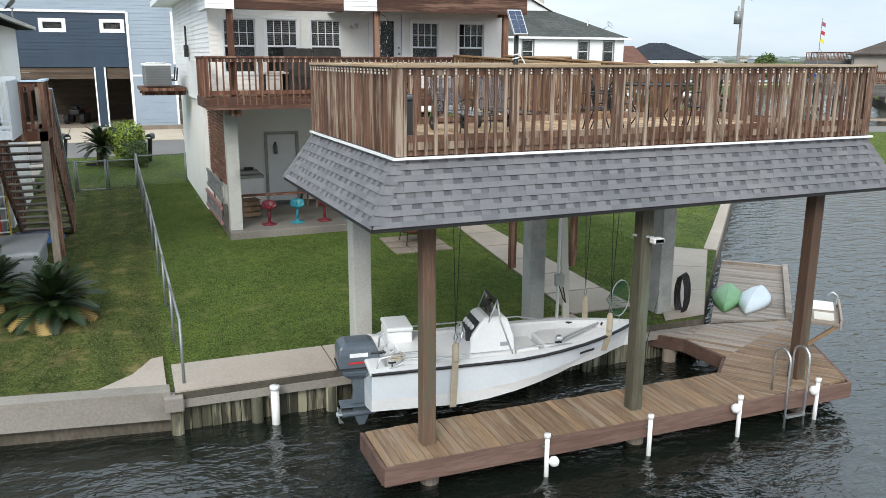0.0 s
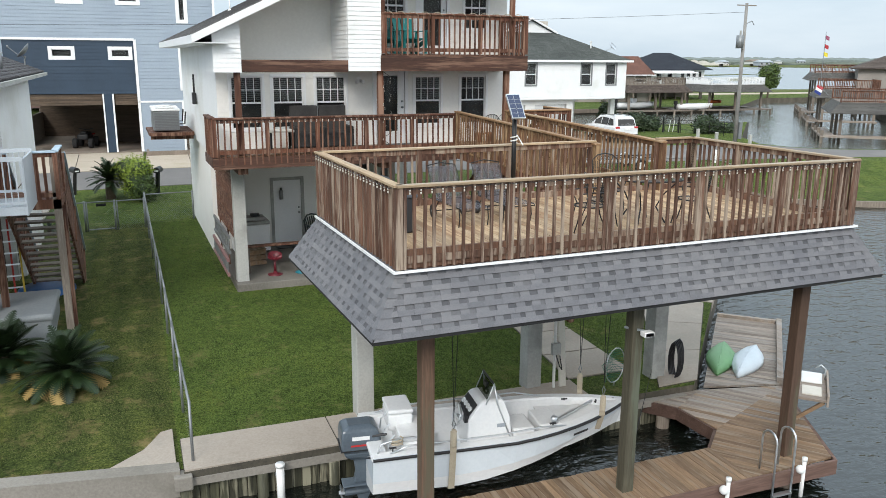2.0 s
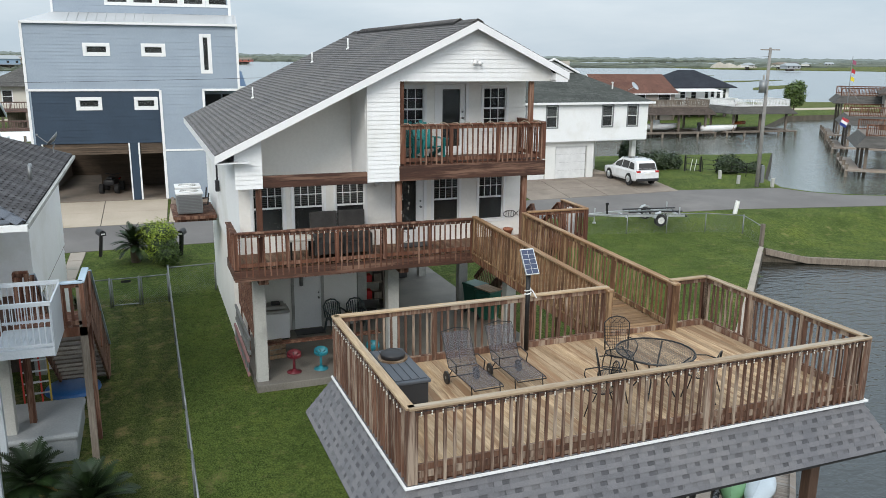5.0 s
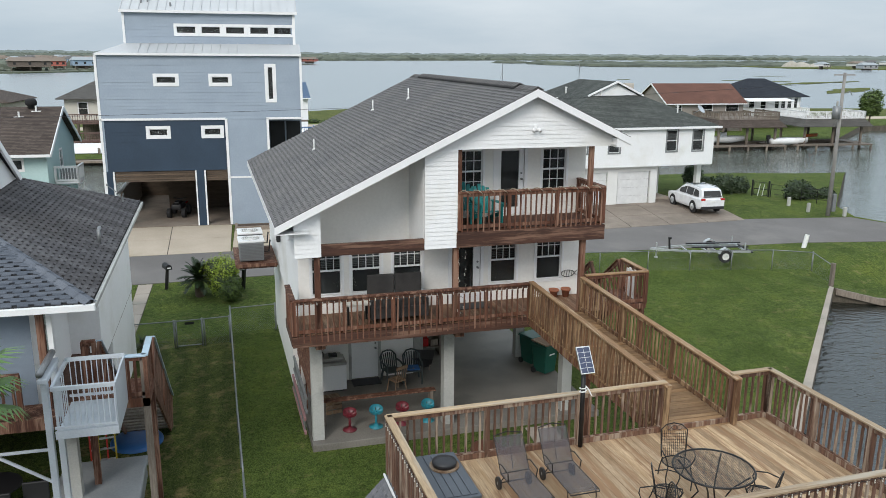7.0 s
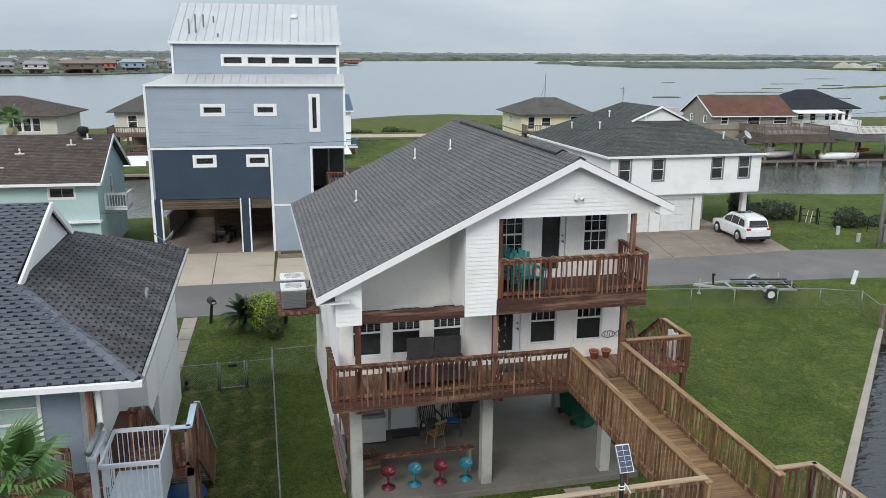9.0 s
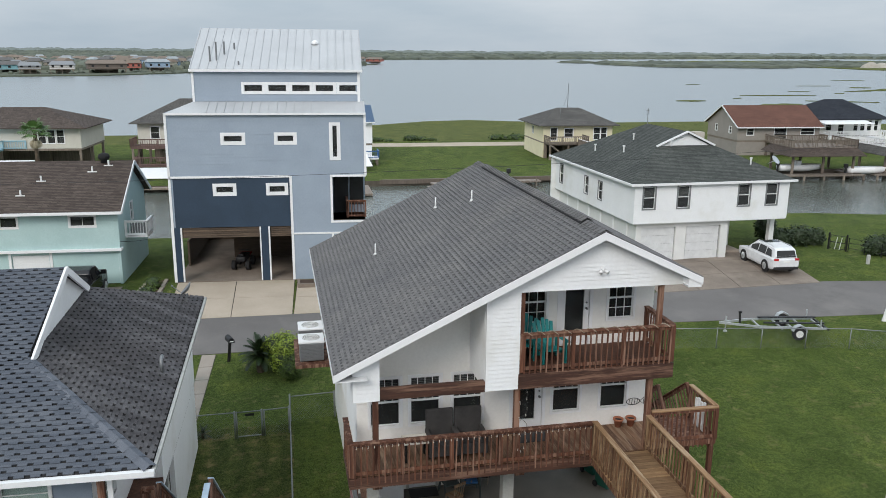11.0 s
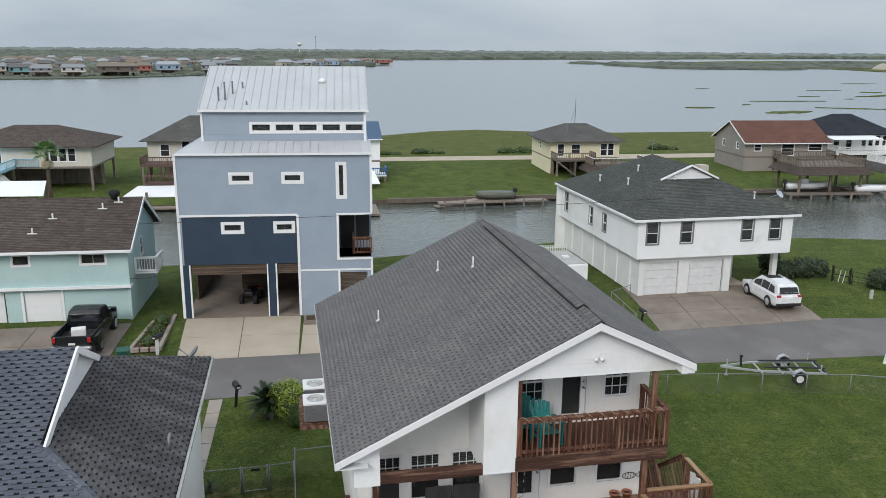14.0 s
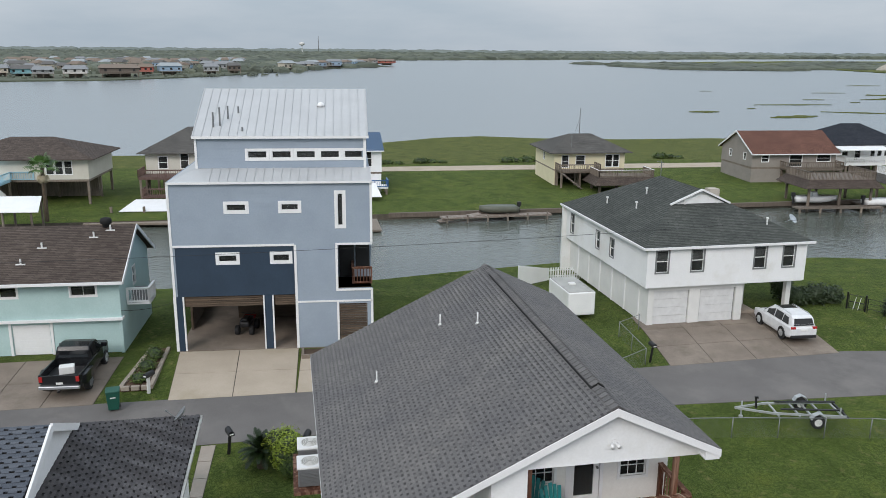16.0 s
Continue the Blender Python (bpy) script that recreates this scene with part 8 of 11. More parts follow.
for x, y in ((3.3, -0.5), (3.9, 0.4), (0.35, -0.75), (4.4, -0.25)):
    put("cleat", G().box(x - 0.06, x + 0.06, y - 0.015, y + 0.015, 0.82, 0.84).cyl((x, y, 0.74), (x, y, 0.83), 0.012), M_BLACK, boat)
put("trolling_motor", G().beam((3.4, -0.35, 0.8), (4.35, 0.15, 0.86), 0.035, 0.035).ball((3.38, -0.36, 0.83), 0.07), M_ALU, boat)
put("anchor", G().cyl((4.3, 0.25, 0.8), (4.75, 0.05, 0.9), 0.02).cyl((4.4, 0.1, 0.85), (4.55, 0.35, 0.85), 0.02), M_BLACK, boat)
put("registration_bar", G().slab([(3.62, -hull_at(0.73)[0] - 0.012, 0.66), (3.95, -hull_at(0.8)[0] - 0.012, 0.67), (3.95, -hull_at(0.8)[0] - 0.02, 0.71), (3.62, -hull_at(0.73)[0] - 0.02, 0.70)], (0, -0.004, 0)), M_BLACK, boat)
# outboard motor, squat on a short leg
def squat(g):
    """Sets the engine low on the transom: a tall cowling over a short leg."""
    g.v = [(x + 0.24, y * 1.08, 0.53 + (z - 0.8) * 1.12 if z > 0.8 else 0.779 * (z + 0.42) - 0.42) for x, y, z in g.v]
    return g


cowl = G().loft([[(x0, -w, z), (x1, -w, z), (x1, w, z), (x0, w, z)] for x0, x1, w, z in ((-0.62, -0.02, 0.20, 0.80), (-0.68, 0.02, 0.235, 0.86), (-0.69, 0.0, 0.24, 1.05), (-0.66, -0.06, 0.22, 1.16), (-0.55, -0.16, 0.15, 1.21))])
motor = put("outboard_motor", squat(cowl), M_COWL, boat, "slate-grey outboard engine cowling", bevel=0.035)
put("cowl_base", squat(G().loft([[(x0, -w, z), (x1, -w, z), (x1, w, z), (x0, w, z)] for x0, x1, w, z in ((-0.5, -0.12, 0.12, 0.62), (-0.6, -0.04, 0.19, 0.72), (-0.64, -0.02, 0.21, 0.81))])), M_COWL, motor, bevel=0.02)
put("cowl_seam", squat(G().box(-0.7, 0.025, -0.243, 0.243, 0.855, 0.872)), M_BLACK, motor)
put("badge_bar", squat(G().box(-0.5, -0.2, -0.248, -0.244, 1.02, 1.075)), M_GEL, motor)
put("badge_stripe", squat(G().box(-0.52, -0.08, -0.25, -0.246, 0.93, 0.955)), M_RED, motor)
put("mid_leg", squat(G().loft([[(x0, -w, z), (x1, -w, z), (x1, w, z), (x0, w, z)] for x0, x1, w, z in ((-0.46, -0.18, 0.075, 0.62), (-0.42, -0.17, 0.07, 0.3), (-0.46, -0.12, 0.065, 0.06))])), M_COWL, motor, bevel=0.02)
put("mount_bracket", squat(G().box(-0.16, 0.02, -0.16, 0.16, 0.2, 0.72)), M_COWL, motor, bevel=0.02)
put("cavitation_plate", squat(G().box(-0.66, -0.08, -0.14, 0.14, 0.03, 0.06)), M_COWL, motor, bevel=0.01)
put("gearcase", squat(G().cyl((-0.62, 0, -0.16), (-0.05, 0, -0.16), 0.075, 0.05, 12).loft([[(-0.42, -0.03, 0.05), (-0.14, -0.03, 0.05), (-0.14, 0.03, 0.05), (-0.42, 0.03, 0.05)], [(-0.42, -0.03, -0.2), (-0.16, -0.03, -0.2), (-0.16, 0.03, -0.2), (-0.42, 0.03, -0.2)], [(-0.34, -0.012, -0.42), (-0.24, -0.012, -0.42), (-0.24, 0.012, -0.42), (-0.34, 0.012, -0.42)]])), M_COWL, motor)
pr = G().cyl((-0.72, 0, -0.16), (-0.6, 0, -0.16), 0.04, 0.05, 10)
for k in range(3):
    a = k * 2.094
    c, s = math.cos(a), math.sin(a)
    pr.slab([(-0.7, 0.04 * c, -0.16 + 0.04 * s), (-0.68, 0.17 * c - 0.06 * s, -0.16 + 0.17 * s + 0.06 * c), (-0.62, 0.17 * c + 0.06 * s, -0.16 + 0.17 * s - 0.06 * c)], (0.012, 0, 0))
put("propeller", squat(pr), M_ALU, motor)
put("fuel_hose", G().tube([(-0.05, -0.1, 0.62), (0.1, -0.25, 0.82), (0.3, -0.3, 0.85), (0.35, -0.15, 0.78), (0.15, 0.0, 0.72), (0.0, 0.0, 0.75)], 0.02, 6), M_BLACK, motor)
put("mooring_rope", G().tube([(0.45 + 0.1 * math.cos(a * 0.9), -0.62 + 0.07 * math.sin(a * 0.9), 0.80 + 0.008 * a) for a in range(16)], 0.014, 5), M_STRAP, boat)
# lift slings: straps under the hull and cables up to the shelter
for x in (1.35, 4.25):
    sl = thing("lift_sling", BOAT_AT, "tan webbing sling and cables of the boat lift", "boat lift", "lift slings")
    t = x / BL
    hw, gun, keel, cw, ch = hull_at(t)
    path = [(x, -hw - 0.06, gun + 0.32), (x, -hw - 0.05, gun), (x, -cw - 0.04, ch - 0.02), (x, 0, keel - 0.03), (x, cw + 0.04, ch - 0.02), (x, hw + 0.05, gun), (x, hw + 0.06, gun + 0.32)]
    sg = G()
    for a, b in zip(path, path[1:]):
        sg.raw([(a[0] - 0.055, a[1], a[2]), (a[0] + 0.055, a[1], a[2]), (b[0] + 0.055, b[1], b[2]), (b[0] - 0.055, b[1], b[2]), (a[0] - 0.055, a[1] * 0.985, a[2] + 0.006), (a[0] + 0.055, a[1] * 0.985, a[2] + 0.006), (b[0] + 0.055, b[1] * 0.985, b[2] + 0.006), (b[0] - 0.055, b[1] * 0.985, b[2] + 0.006)], [(0, 1, 2, 3), (7, 6, 5, 4), (0, 3, 7, 4), (1, 5, 6, 2)])
    put("strap", sg, M_STRAP, sl)
    for s in (-1, 1):
        put("chafe_sleeve", G().lathe([(0.03, 0), (0.05, 0.04), (0.055, 0.22), (0.035, 0.3)], (x, s * (hw + 0.06), gun + 0.06), 10), M_STRAP, sl, bevel=0.02)
        put("shackle", G().tube([(x, s * (hw + 0.06), gun + 0.36), (x + 0.03, s * (hw + 0.06), gun + 0.44), (x, s * (hw + 0.06), gun + 0.52), (x - 0.03, s * (hw + 0.06), gun + 0.44)], 0.01, 5, True), M_STEEL, sl)
        for dx in (-0.04, 0.04):
            put("cable", G().cyl((x, s * (hw + 0.06), gun + 0.52), (x + dx * 2, s * (hw + 0.1), 3.55), 0.006, n=5), M_BLACKMETAL, sl)

# ---- furniture on the sun deck ----
DTOP = 3.405


M_MESH = mesh_fabric("grey_wire_mesh", (0.085, 0.079, 0.088), 0.45)


def chaise(at):
    """A wrought-iron chaise longue on two wheels, its back raised."""
    c = thing("chaise_longue", at, "black wrought-iron mesh chaise longue with small wheels", "chaise longue", "deck loungers")
    fr = G()
    for x in (-0.31, 0.31):
        fr.tube([(x, -0.95, 0.33), (x, -0.9, 0.36), (x, 0.25, 0.36), (x, 0.62, 0.95), (x, 0.66, 0.98)], 0.009, 6)
    fr.tube([(-0.31, -0.95, 0.33), (0.31, -0.95, 0.33)], 0.012, 6).tube([(-0.31, 0.25, 0.36), (0.31, 0.25, 0.36)], 0.012, 6).tube([(-0.31, 0.66, 0.98), (0, 0.69, 1.03), (0.31, 0.66, 0.98)], 0.012, 6)
    put("seat_frame", fr, M_BLACKMETAL, c)
    mesh = G().slab([(-0.3, -0.93, 0.357), (0.3, -0.93, 0.357), (0.3, 0.25, 0.365), (-0.3, 0.25, 0.365)], (0, 0, -0.004))
    put("mesh_back", G().slab([(-0.3, 0.25, 0.365), (0.3, 0.25, 0.365), (0.3, 0.64, 0.965), (-0.3, 0.64, 0.965)], (0, 0.004, -0.003)), M_MESH, c)
    put("mesh_seat", mesh, M_MESH, c, "open woven steel mesh")
    for x in (-0.3, 0.3):
        put("leg", G().tube([(x, -0.8, 0.36), (x, -0.84, 0.15), (x, -0.8, 0.0)], 0.011, 6), M_BLACKMETAL, c)
        put("leg", G().tube([(x, 0.1, 0.36), (x, 0.3, 0.13)], 0.011, 6), M_BLACKMETAL, c)
        put("armrest", G().tube([(x, -0.1, 0.36), (x * 1.05, -0.12, 0.55), (x * 1.05, 0.2, 0.58), (x * 1.02, 0.36, 0.52)], 0.012, 6), M_BLACKMETAL, c)
        wh = put("wheel", G().cyl((x * 1.1 - 0.02, 0.3, 0.13), (x * 1.1 + 0.02, 0.3, 0.13), 0.13, n=18), M_BLACK, c)
        put("hub", G().cyl((x * 1.1 - 0.025, 0.3, 0.13), (x * 1.1 + 0.025, 0.3, 0.13), 0.03, n=10), M_STEEL, wh)
    put("axle", G().cyl((-0.33, 0.3, 0.13), (0.33, 0.3, 0.13), 0.012, n=6), M_BLACKMETAL, c)
    put("back_prop", G().tube([(0, 0.5, 0.76), (0.02, 0.4, 0.36)], 0.01, 6), M_BLACKMETAL, c)
    return c


def iron_chair(at, tall=False, label="black wrought-iron patio chair with mesh seat"):
    c = thing("patio_chair", at, label, "chair", "iron chairs round the table")
    h = 1.05 if tall else 0.88
    put("seat_frame", G().tube([(0.25 * math.cos(a * 0.5236), 0.24 * math.sin(a * 0.5236), 0.42) for a in range(12)], 0.012, 6, True), M_BLACKMETAL, c)
    sg = G()
    for i in range(18):
        q = -0.23 + i * 0.027
        r = math.sqrt(max(0, 0.25 ** 2 - q * q)) * 0.97
        sg.raw([(q, -r, 0.42), (q + 0.007, -r, 0.42), (q + 0.007, r, 0.42), (q, r, 0.42)], [(0, 1, 2, 3)]).raw([(-r, q, 0.423), (r, q, 0.423), (r, q + 0.007, 0.423), (-r, q + 0.007, 0.423)], [(0, 1, 2, 3)])
    put("mesh_seat", sg, M_BLACKMETAL, c)
    for sx in (-1, 1):
        put("leg", G().tube([(0.2 * sx, -0.18, 0.42), (0.24 * sx, -0.22, 0.2), (0.21 * sx, -0.27, 0.0)], 0.011, 6), M_BLACKMETAL, c)
        put("leg", G().tube([(0.2 * sx, 0.18, 0.42), (0.23 * sx, 0.24, 0.2), (0.22 * sx, 0.32, 0.0)], 0.011, 6), M_BLACKMETAL, c)
        put("armrest", G().tube([(0.24 * sx, 0.2, 0.66), (0.29 * sx, 0.0, 0.67), (0.27 * sx, -0.2, 0.64), (0.24 * sx, -0.22, 0.56), (0.2 * sx, -0.16, 0.42)], 0.011, 6), M_BLACKMETAL, c)
    put("backrest", G().tube([(-0.22, 0.2, 0.42), (-0.24, 0.26, h - 0.12), (-0.14, 0.28, h - 0.03), (0, 0.29, h), (0.14, 0.28, h - 0.03), (0.24, 0.26, h - 0.12), (0.22, 0.2, 0.42)], 0.012, 6), M_BLACKMETAL, c)
    bg = G()
    for i in range(13):
        x = -0.21 + i * 0.035
        bg.tube([(x, 0.21, 0.44), (x, 0.27, h - 0.14)], 0.004, 4)
    for i in range(8):
        z = 0.46 + i * (h - 0.6) / 8
        bg.tube([(-0.22, 0.22 + 0.05 * i / 8, z), (0.22, 0.22 + 0.05 * i / 8, z)], 0.004, 4)
    for k in range(3):
        bg.tube([(-0.1 + k * 0.1 + 0.045 * math.cos(a * 0.785), 0.275, h - 0.085 + 0.045 * math.sin(a * 0.785)) for a in range(8)], 0.005, 4, True)
    put("back_scroll", bg, M_BLACKMETAL, c)
    return c


chaise(spot(4.74, 11.62, DTOP, 4) @ Matrix.Scale(0.82, 4))
chaise(spot(5.55, 11.72, DTOP, 2) @ Matrix.Scale(0.82, 4))
tb = thing("patio_table", spot(7.5, 10.45, DTOP), "round black wrought-iron mesh patio table", "table")
tg = G()
for i in range(44):
    q = -0.6 + i * 0.0279
    r = math.sqrt(max(0, 0.61 ** 2 - q * q)) * 0.985
    tg.raw([(q, -r, 0.715), (q + 0.008, -r, 0.715), (q + 0.008, r, 0.715), (q, r, 0.715)], [(0, 1, 2, 3)]).raw([(-r, q, 0.718), (r, q, 0.718), (r, q + 0.008, 0.718), (-r, q + 0.008, 0.718)], [(0, 1, 2, 3)])
tagged(put("tabletop", tg, M_BLACKMETAL, tb, "open mesh top"), kind="stuff")
put("rim", G().tube([(0.62 * math.cos(a * 0.2618), 0.62 * math.sin(a * 0.2618), 0.715) for a in range(24)], 0.016, 6, True), M_BLACKMETAL, tb)
for k in range(4):
    a = 0.785 + k * 1.5708
    put("leg", G().tube([(0.55 * math.cos(a), 0.55 * math.sin(a), 0.71), (0.3 * math.cos(a), 0.3 * math.sin(a), 0.45), (0.2 * math.cos(a), 0.2 * math.sin(a), 0.25), (0.36 * math.cos(a), 0.36 * math.sin(a), 0.0)], 0.013, 6), M_BLACKMETAL, tb)
iron_chair(spot(7.38, 11.3, DTOP, -15) @ Matrix.Scale(0.92, 4), True, "tall-backed black wrought-iron patio chair")
iron_chair(spot(6.75, 10.5, DTOP, 65) @ Matrix.Scale(0.92, 4))
iron_chair(spot(8.15, 10.1, DTOP, -140) @ Matrix.Scale(0.92, 4))
iron_chair(spot(6.3, 10.1, DTOP, -110) @ Matrix.Scale(0.92, 4), False, "black wrought-iron patio chair pulled aside")
# deck storage box with a heavy lid ornament
dbx = thing("deck_box", spot(3.45, 11.5, DTOP, 2), "long charcoal plastic deck box with panelled lid", "storage box")
M_BOX = plain("charcoal_resin", (0.028, 0.03, 0.034), 0.5)
put("body", G().box(-0.33, 0.33, -0.68, 0.68, 0.0, 0.52), M_BOX, dbx, bevel=0.02)
lid = put("lid", G().box(-0.36, 0.36, -0.71, 0.71, 0.52, 0.58), plain("slate_resin", (0.07, 0.08, 0.095), 0.45), dbx, bevel=0.02)
for i in range(5):
    put("lid_panel", G().box(-0.32 + i * 0.13, -0.21 + i * 0.13, -0.66, 0.66, 0.58, 0.595), plain("slate_resin_panel", (0.075, 0.085, 0.10), 0.45), lid)
for i in range(6):
    put("side_rib", G().box(0.33, 0.345, -0.6 + i * 0.22, -0.48 + i * 0.22, 0.04, 0.5), M_BOX, dbx)
pot = thing("lidded_pot", spot(3.5, 11.75, DTOP + 0.595), "dark round lidded pot on a wooden board", "pot")
put("board", G().cyl((0, 0, 0), (0, 0, 0.025), 0.24, n=20), M_DOCK, pot)
put("pot_body", G().lathe([(0.19, 0.025), (0.2, 0.08), (0.19, 0.1), (0.1, 0.14), (0.02, 0.15)], n=20), M_BLACK, pot, smooth=True)
# solar lamp on its post
sol = thing("solar_lamp", spot(6.38, 12.88, DTOP, 0), "solar panel lamp on a dark metal post", "lamp")
put("post", G().cyl((0, 0, 0), (0, 0, 1.6), 0.042, n=12), M_BLACKMETAL, sol, smooth=True)
pn = put("panel", G().box(-0.14, 0.14, -0.26, 0.26, -0.02, 0.02), M_ALU, sol, "tilted aluminium-framed solar panel", at=pose(0, -0.02, 1.69, 56, 0, 2) @ Matrix.Scale(0.95, 4))
M_CELL = plain("solar_cell", (0.035, 0.05, 0.10), 0.1)
for i in range(2):
    for j in range(5):
        put("cell", G().box(-0.125 + i * 0.128, -0.005 + i * 0.128, -0.245 + j * 0.098, -0.155 + j * 0.098, 0.021, 0.024), M_CELL, pn)
put("lamp_bracket", G().tube([(0, 0, 1.45), (0.0, -0.08, 1.55), (0, -0.05, 1.66)], 0.018, 6), M_BLACKMETAL, sol)
put("cord", G().tube([(0.06 * math.cos(a), 0.06 * math.sin(a), 1.05 + 0.01 * a) for a in range(14)] + [(0.1, 0, 1.12), (0.16, -0.04, 1.0)], 0.012, 5), M_PVC, sol)
# little bulbs strung under the cap rail
bulb_me = mesh_of("bulb", G().cyl((0, 0, 0), (0, 0, -0.02), 0.01, n=6).ball((0, 0, -0.045), 0.012, 8, (1, 1, 1.3)), plain("frosted_bulb", (0.62, 0.59, 0.52), 0.3), smooth=True)
def strand(name, a, b, n, label):
    a, b = Vector(a), Vector(b)
    st = thing(name, Matrix.Translation(a), label, "string lights", "string lights")
    put("wire", G().tube([(b - a) * (k / (n * 2)) + Vector((0, 0, -0.015 * (k % 2))) for k in range(n * 2 + 1)], 0.005, 4), M_BLACK, st)
    for k in range(n):
        piece("bulb", bulb_me, st, Matrix.Translation((b - a) * ((k + 0.5) / n) + Vector((0, 0, -0.01))))
sh_at = SH.matrix_basis @ spot(0, 0, 0.6)
strand("string_lights", sh_at @ Vector((0.05, -0.085, 4.375)), sh_at @ Vector((7.6, -0.085, 4.375)), 52, "white globe string lights under the cap rail")
strand("string_lights", sh_at @ Vector((-0.085, 3.75, 4.375)), sh_at @ Vector((-0.085, 0.05, 4.375)), 26, "white globe string lights under the cap rail")
strand("string_lights", (5.9, 19.72, 6.98), (9.95, 19.8, 6.98), 28, "string lights along the balcony rail")
strand("string_lights", house.matrix_basis @ spot(-6, -25.5) @ Vector((1.7, 19.52, FLOOR + 0.86)), house.matrix_basis @ spot(-6, -25.5) @ Vector((7.8, 19.52, FLOOR + 0.86)), 42, "string lights along the porch rail")
pst = thing("string_lights", spot(6.1, 19.7, 3.7), "string lights wound round a porch post", "string lights", "string lights")
put("wire", G().tube([(0.11 * math.cos(a * 0.8), 0.11 * math.sin(a * 0.8), 0.055 * a) for a in range(38)], 0.006, 4), M_BLACK, pst)
for a in range(0, 38, 2):
    piece("bulb", bulb_me, pst, pose(0.115 * math.cos(a * 0.8), 0.115 * math.sin(a * 0.8), 0.055 * a))

# ---- yard: fences, dock fittings, small things ----
def chain_fence(name, pts, height=1.0, label="galvanised chain-link fence with a round top rail", step=2.4):
    """Posts, top rail and woven wire along a line of (x, y); follows the ground."""
    f = thing(name, spot(*pts[0], land_z(*pts[0])), label, "fence", "chain-link fences")
    o = Vector((pts[0][0], pts[0][1], land_z(*pts[0])))
    mesh = G()
    for (ax, ay), (bx, by) in zip(pts, pts[1:]):
        n = max(1, round(math.hypot(bx - ax, by - ay) / step))
        for i in range(n):
            p = Vector((ax + (bx - ax) * i / n, ay + (by - ay) * i / n, 0))
            q = Vector((ax + (bx - ax) * (i + 1) / n, ay + (by - ay) * (i + 1) / n, 0))
            p.z, q.z = land_z(p.x, p.y), land_z(q.x, q.y)
            p, q = p - o, q - o
            put("post", G().cyl(p - Vector((0, 0, 0.2)), p + Vector((0, 0, height + 0.03)), 0.024, n=8), M_STEEL, f, smooth=True)
            put("top_rail", G().cyl(p + Vector((0, 0, height)), q + Vector((0, 0, height)), 0.022, n=8), M_STEEL, f, smooth=True)
            d = (q - p)
            ln = d.length
            d.normalize()
            k = 0.0
            w = 0.0022
            while k < ln:
                for s in (1, -1):
                    a, b = k, k + s * height
                    za, zb = 0.02, height
                    if b > ln:
                        zb = 0.02 + (height - 0.02) * (ln - a) / (b - a)
                        b = ln
                    if b < 0:
                        zb = 0.02 + (height - 0.02) * a / (a - b)
                        b = 0
                    A, B = p + d * a + Vector((0, 0, za)), p + d * b + Vector((0, 0, zb))
                    mesh.raw([A - d * w, A + d * w, B + d * w, B - d * w], [(0, 1, 2, 3)])
                k += 0.075
    a = Vector((pts[-1][0], pts[-1][1], land_z(*pts[-1]))) - o
    put("post", G().cyl(a - Vector((0, 0, 0.2)), a + Vector((0, 0, height + 0.05)), 0.035, n=8), M_STEEL, f, smooth=True)
    tagged(put("wire_mesh", mesh, M_STEEL, f, "woven diamond wire"), kind="stuff")
    return f


chain_fence("fence", [(0.5, 12.3), (0.42, 16.0), (0.3, 22), (0.19, 30.2)], 1.05)
chain_fence("fence", [(0.19, 30.2), (1.85, 30.35)], 1.0)
chain_fence("fence", [(-3.6, 29.1), (-1.75, 29.15)], 1.0)
chain_fence("fence", [(-0.72, 29.2), (0.16, 29.3)], 1.0)
gt = chain_fence("gate", [(-1.68, 29.15), (-0.8, 29.19)], 1.0, "chain-link garden gate with a small dark sign", 1.0)
put("bottom_rail", G().cyl((0, 0, 0.06), (0.88, 0.04, 0.06), 0.02, n=8), M_STEEL, gt)
put("sign", G().box(0.3, 0.62, -0.04, -0.025, 0.86, 0.95), M_BLACK, gt)
chain_fence("fence", [(12.6, 35.4), (20, 34.7), (28.6, 33.6)], 1.0)
chain_fence("fence", [(28.6, 33.6), (28.35, 31.9)], 1.0)
chain_fence("fence", [(17.2, 41.4), (19.2, 42.6), (19.2, 46.5), (20.9, 47.6)], 0.95)
for i, (x, y, z) in enumerate(((28.25, 31.75, 0.9), (30.3, 36.5, 1.0))):
    solo("bollard", G().box(x - 0.08, x + 0.08, y - 0.08, y + 0.08, -0.4, z - 0.15) if i == 0 else G().cyl((x, y, -0.2), (x + 0.25, y, z), 0.12, n=12), M_GREY_WOOD if i == 0 else M_PVC, "leaning white pipe bollard at the road edge" if i else "grey timber end post on the seawall", "post")

# pipes with float balls along the dock front
for x, y, z, ball in ((5.0, 8.85, -0.5, 1), (6.68, 8.85, -0.5, 0), (8.31, 8.87, -0.47, 1), (9.89, 8.92, -0.44, 1), (1.81, 11.82, -0.5, 2)):
    pp = thing("dock_pipe", spot(x, y, -1.4), "white plastic pipe standing in the water by the dock", "pipe", "dock pipes")
    r = 0.065 if ball == 2 else 0.033
    put("pipe", G().cyl((0, 0, 0), (0, 0, z + 1.4), r, n=14), M_PVC, pp, smooth=True)
    put("cap", G().cyl((0, 0, z + 1.36), (0, 0, z + 1.42), r + 0.012, n=14), M_PVC, pp, smooth=True)
    put("clip", G().box(-r - 0.012, r + 0.012, 0.0, 0.1, z + 1.2, z + 1.22), M_STEEL, pp)
    if ball == 1:
        put("float_ball", G().ball((0.1 if x < 6 else -0.1, -0.03, z + 1.4 - (0.4 if x < 6 else 0.16)), 0.075, 14), M_PVC, pp, smooth=True)
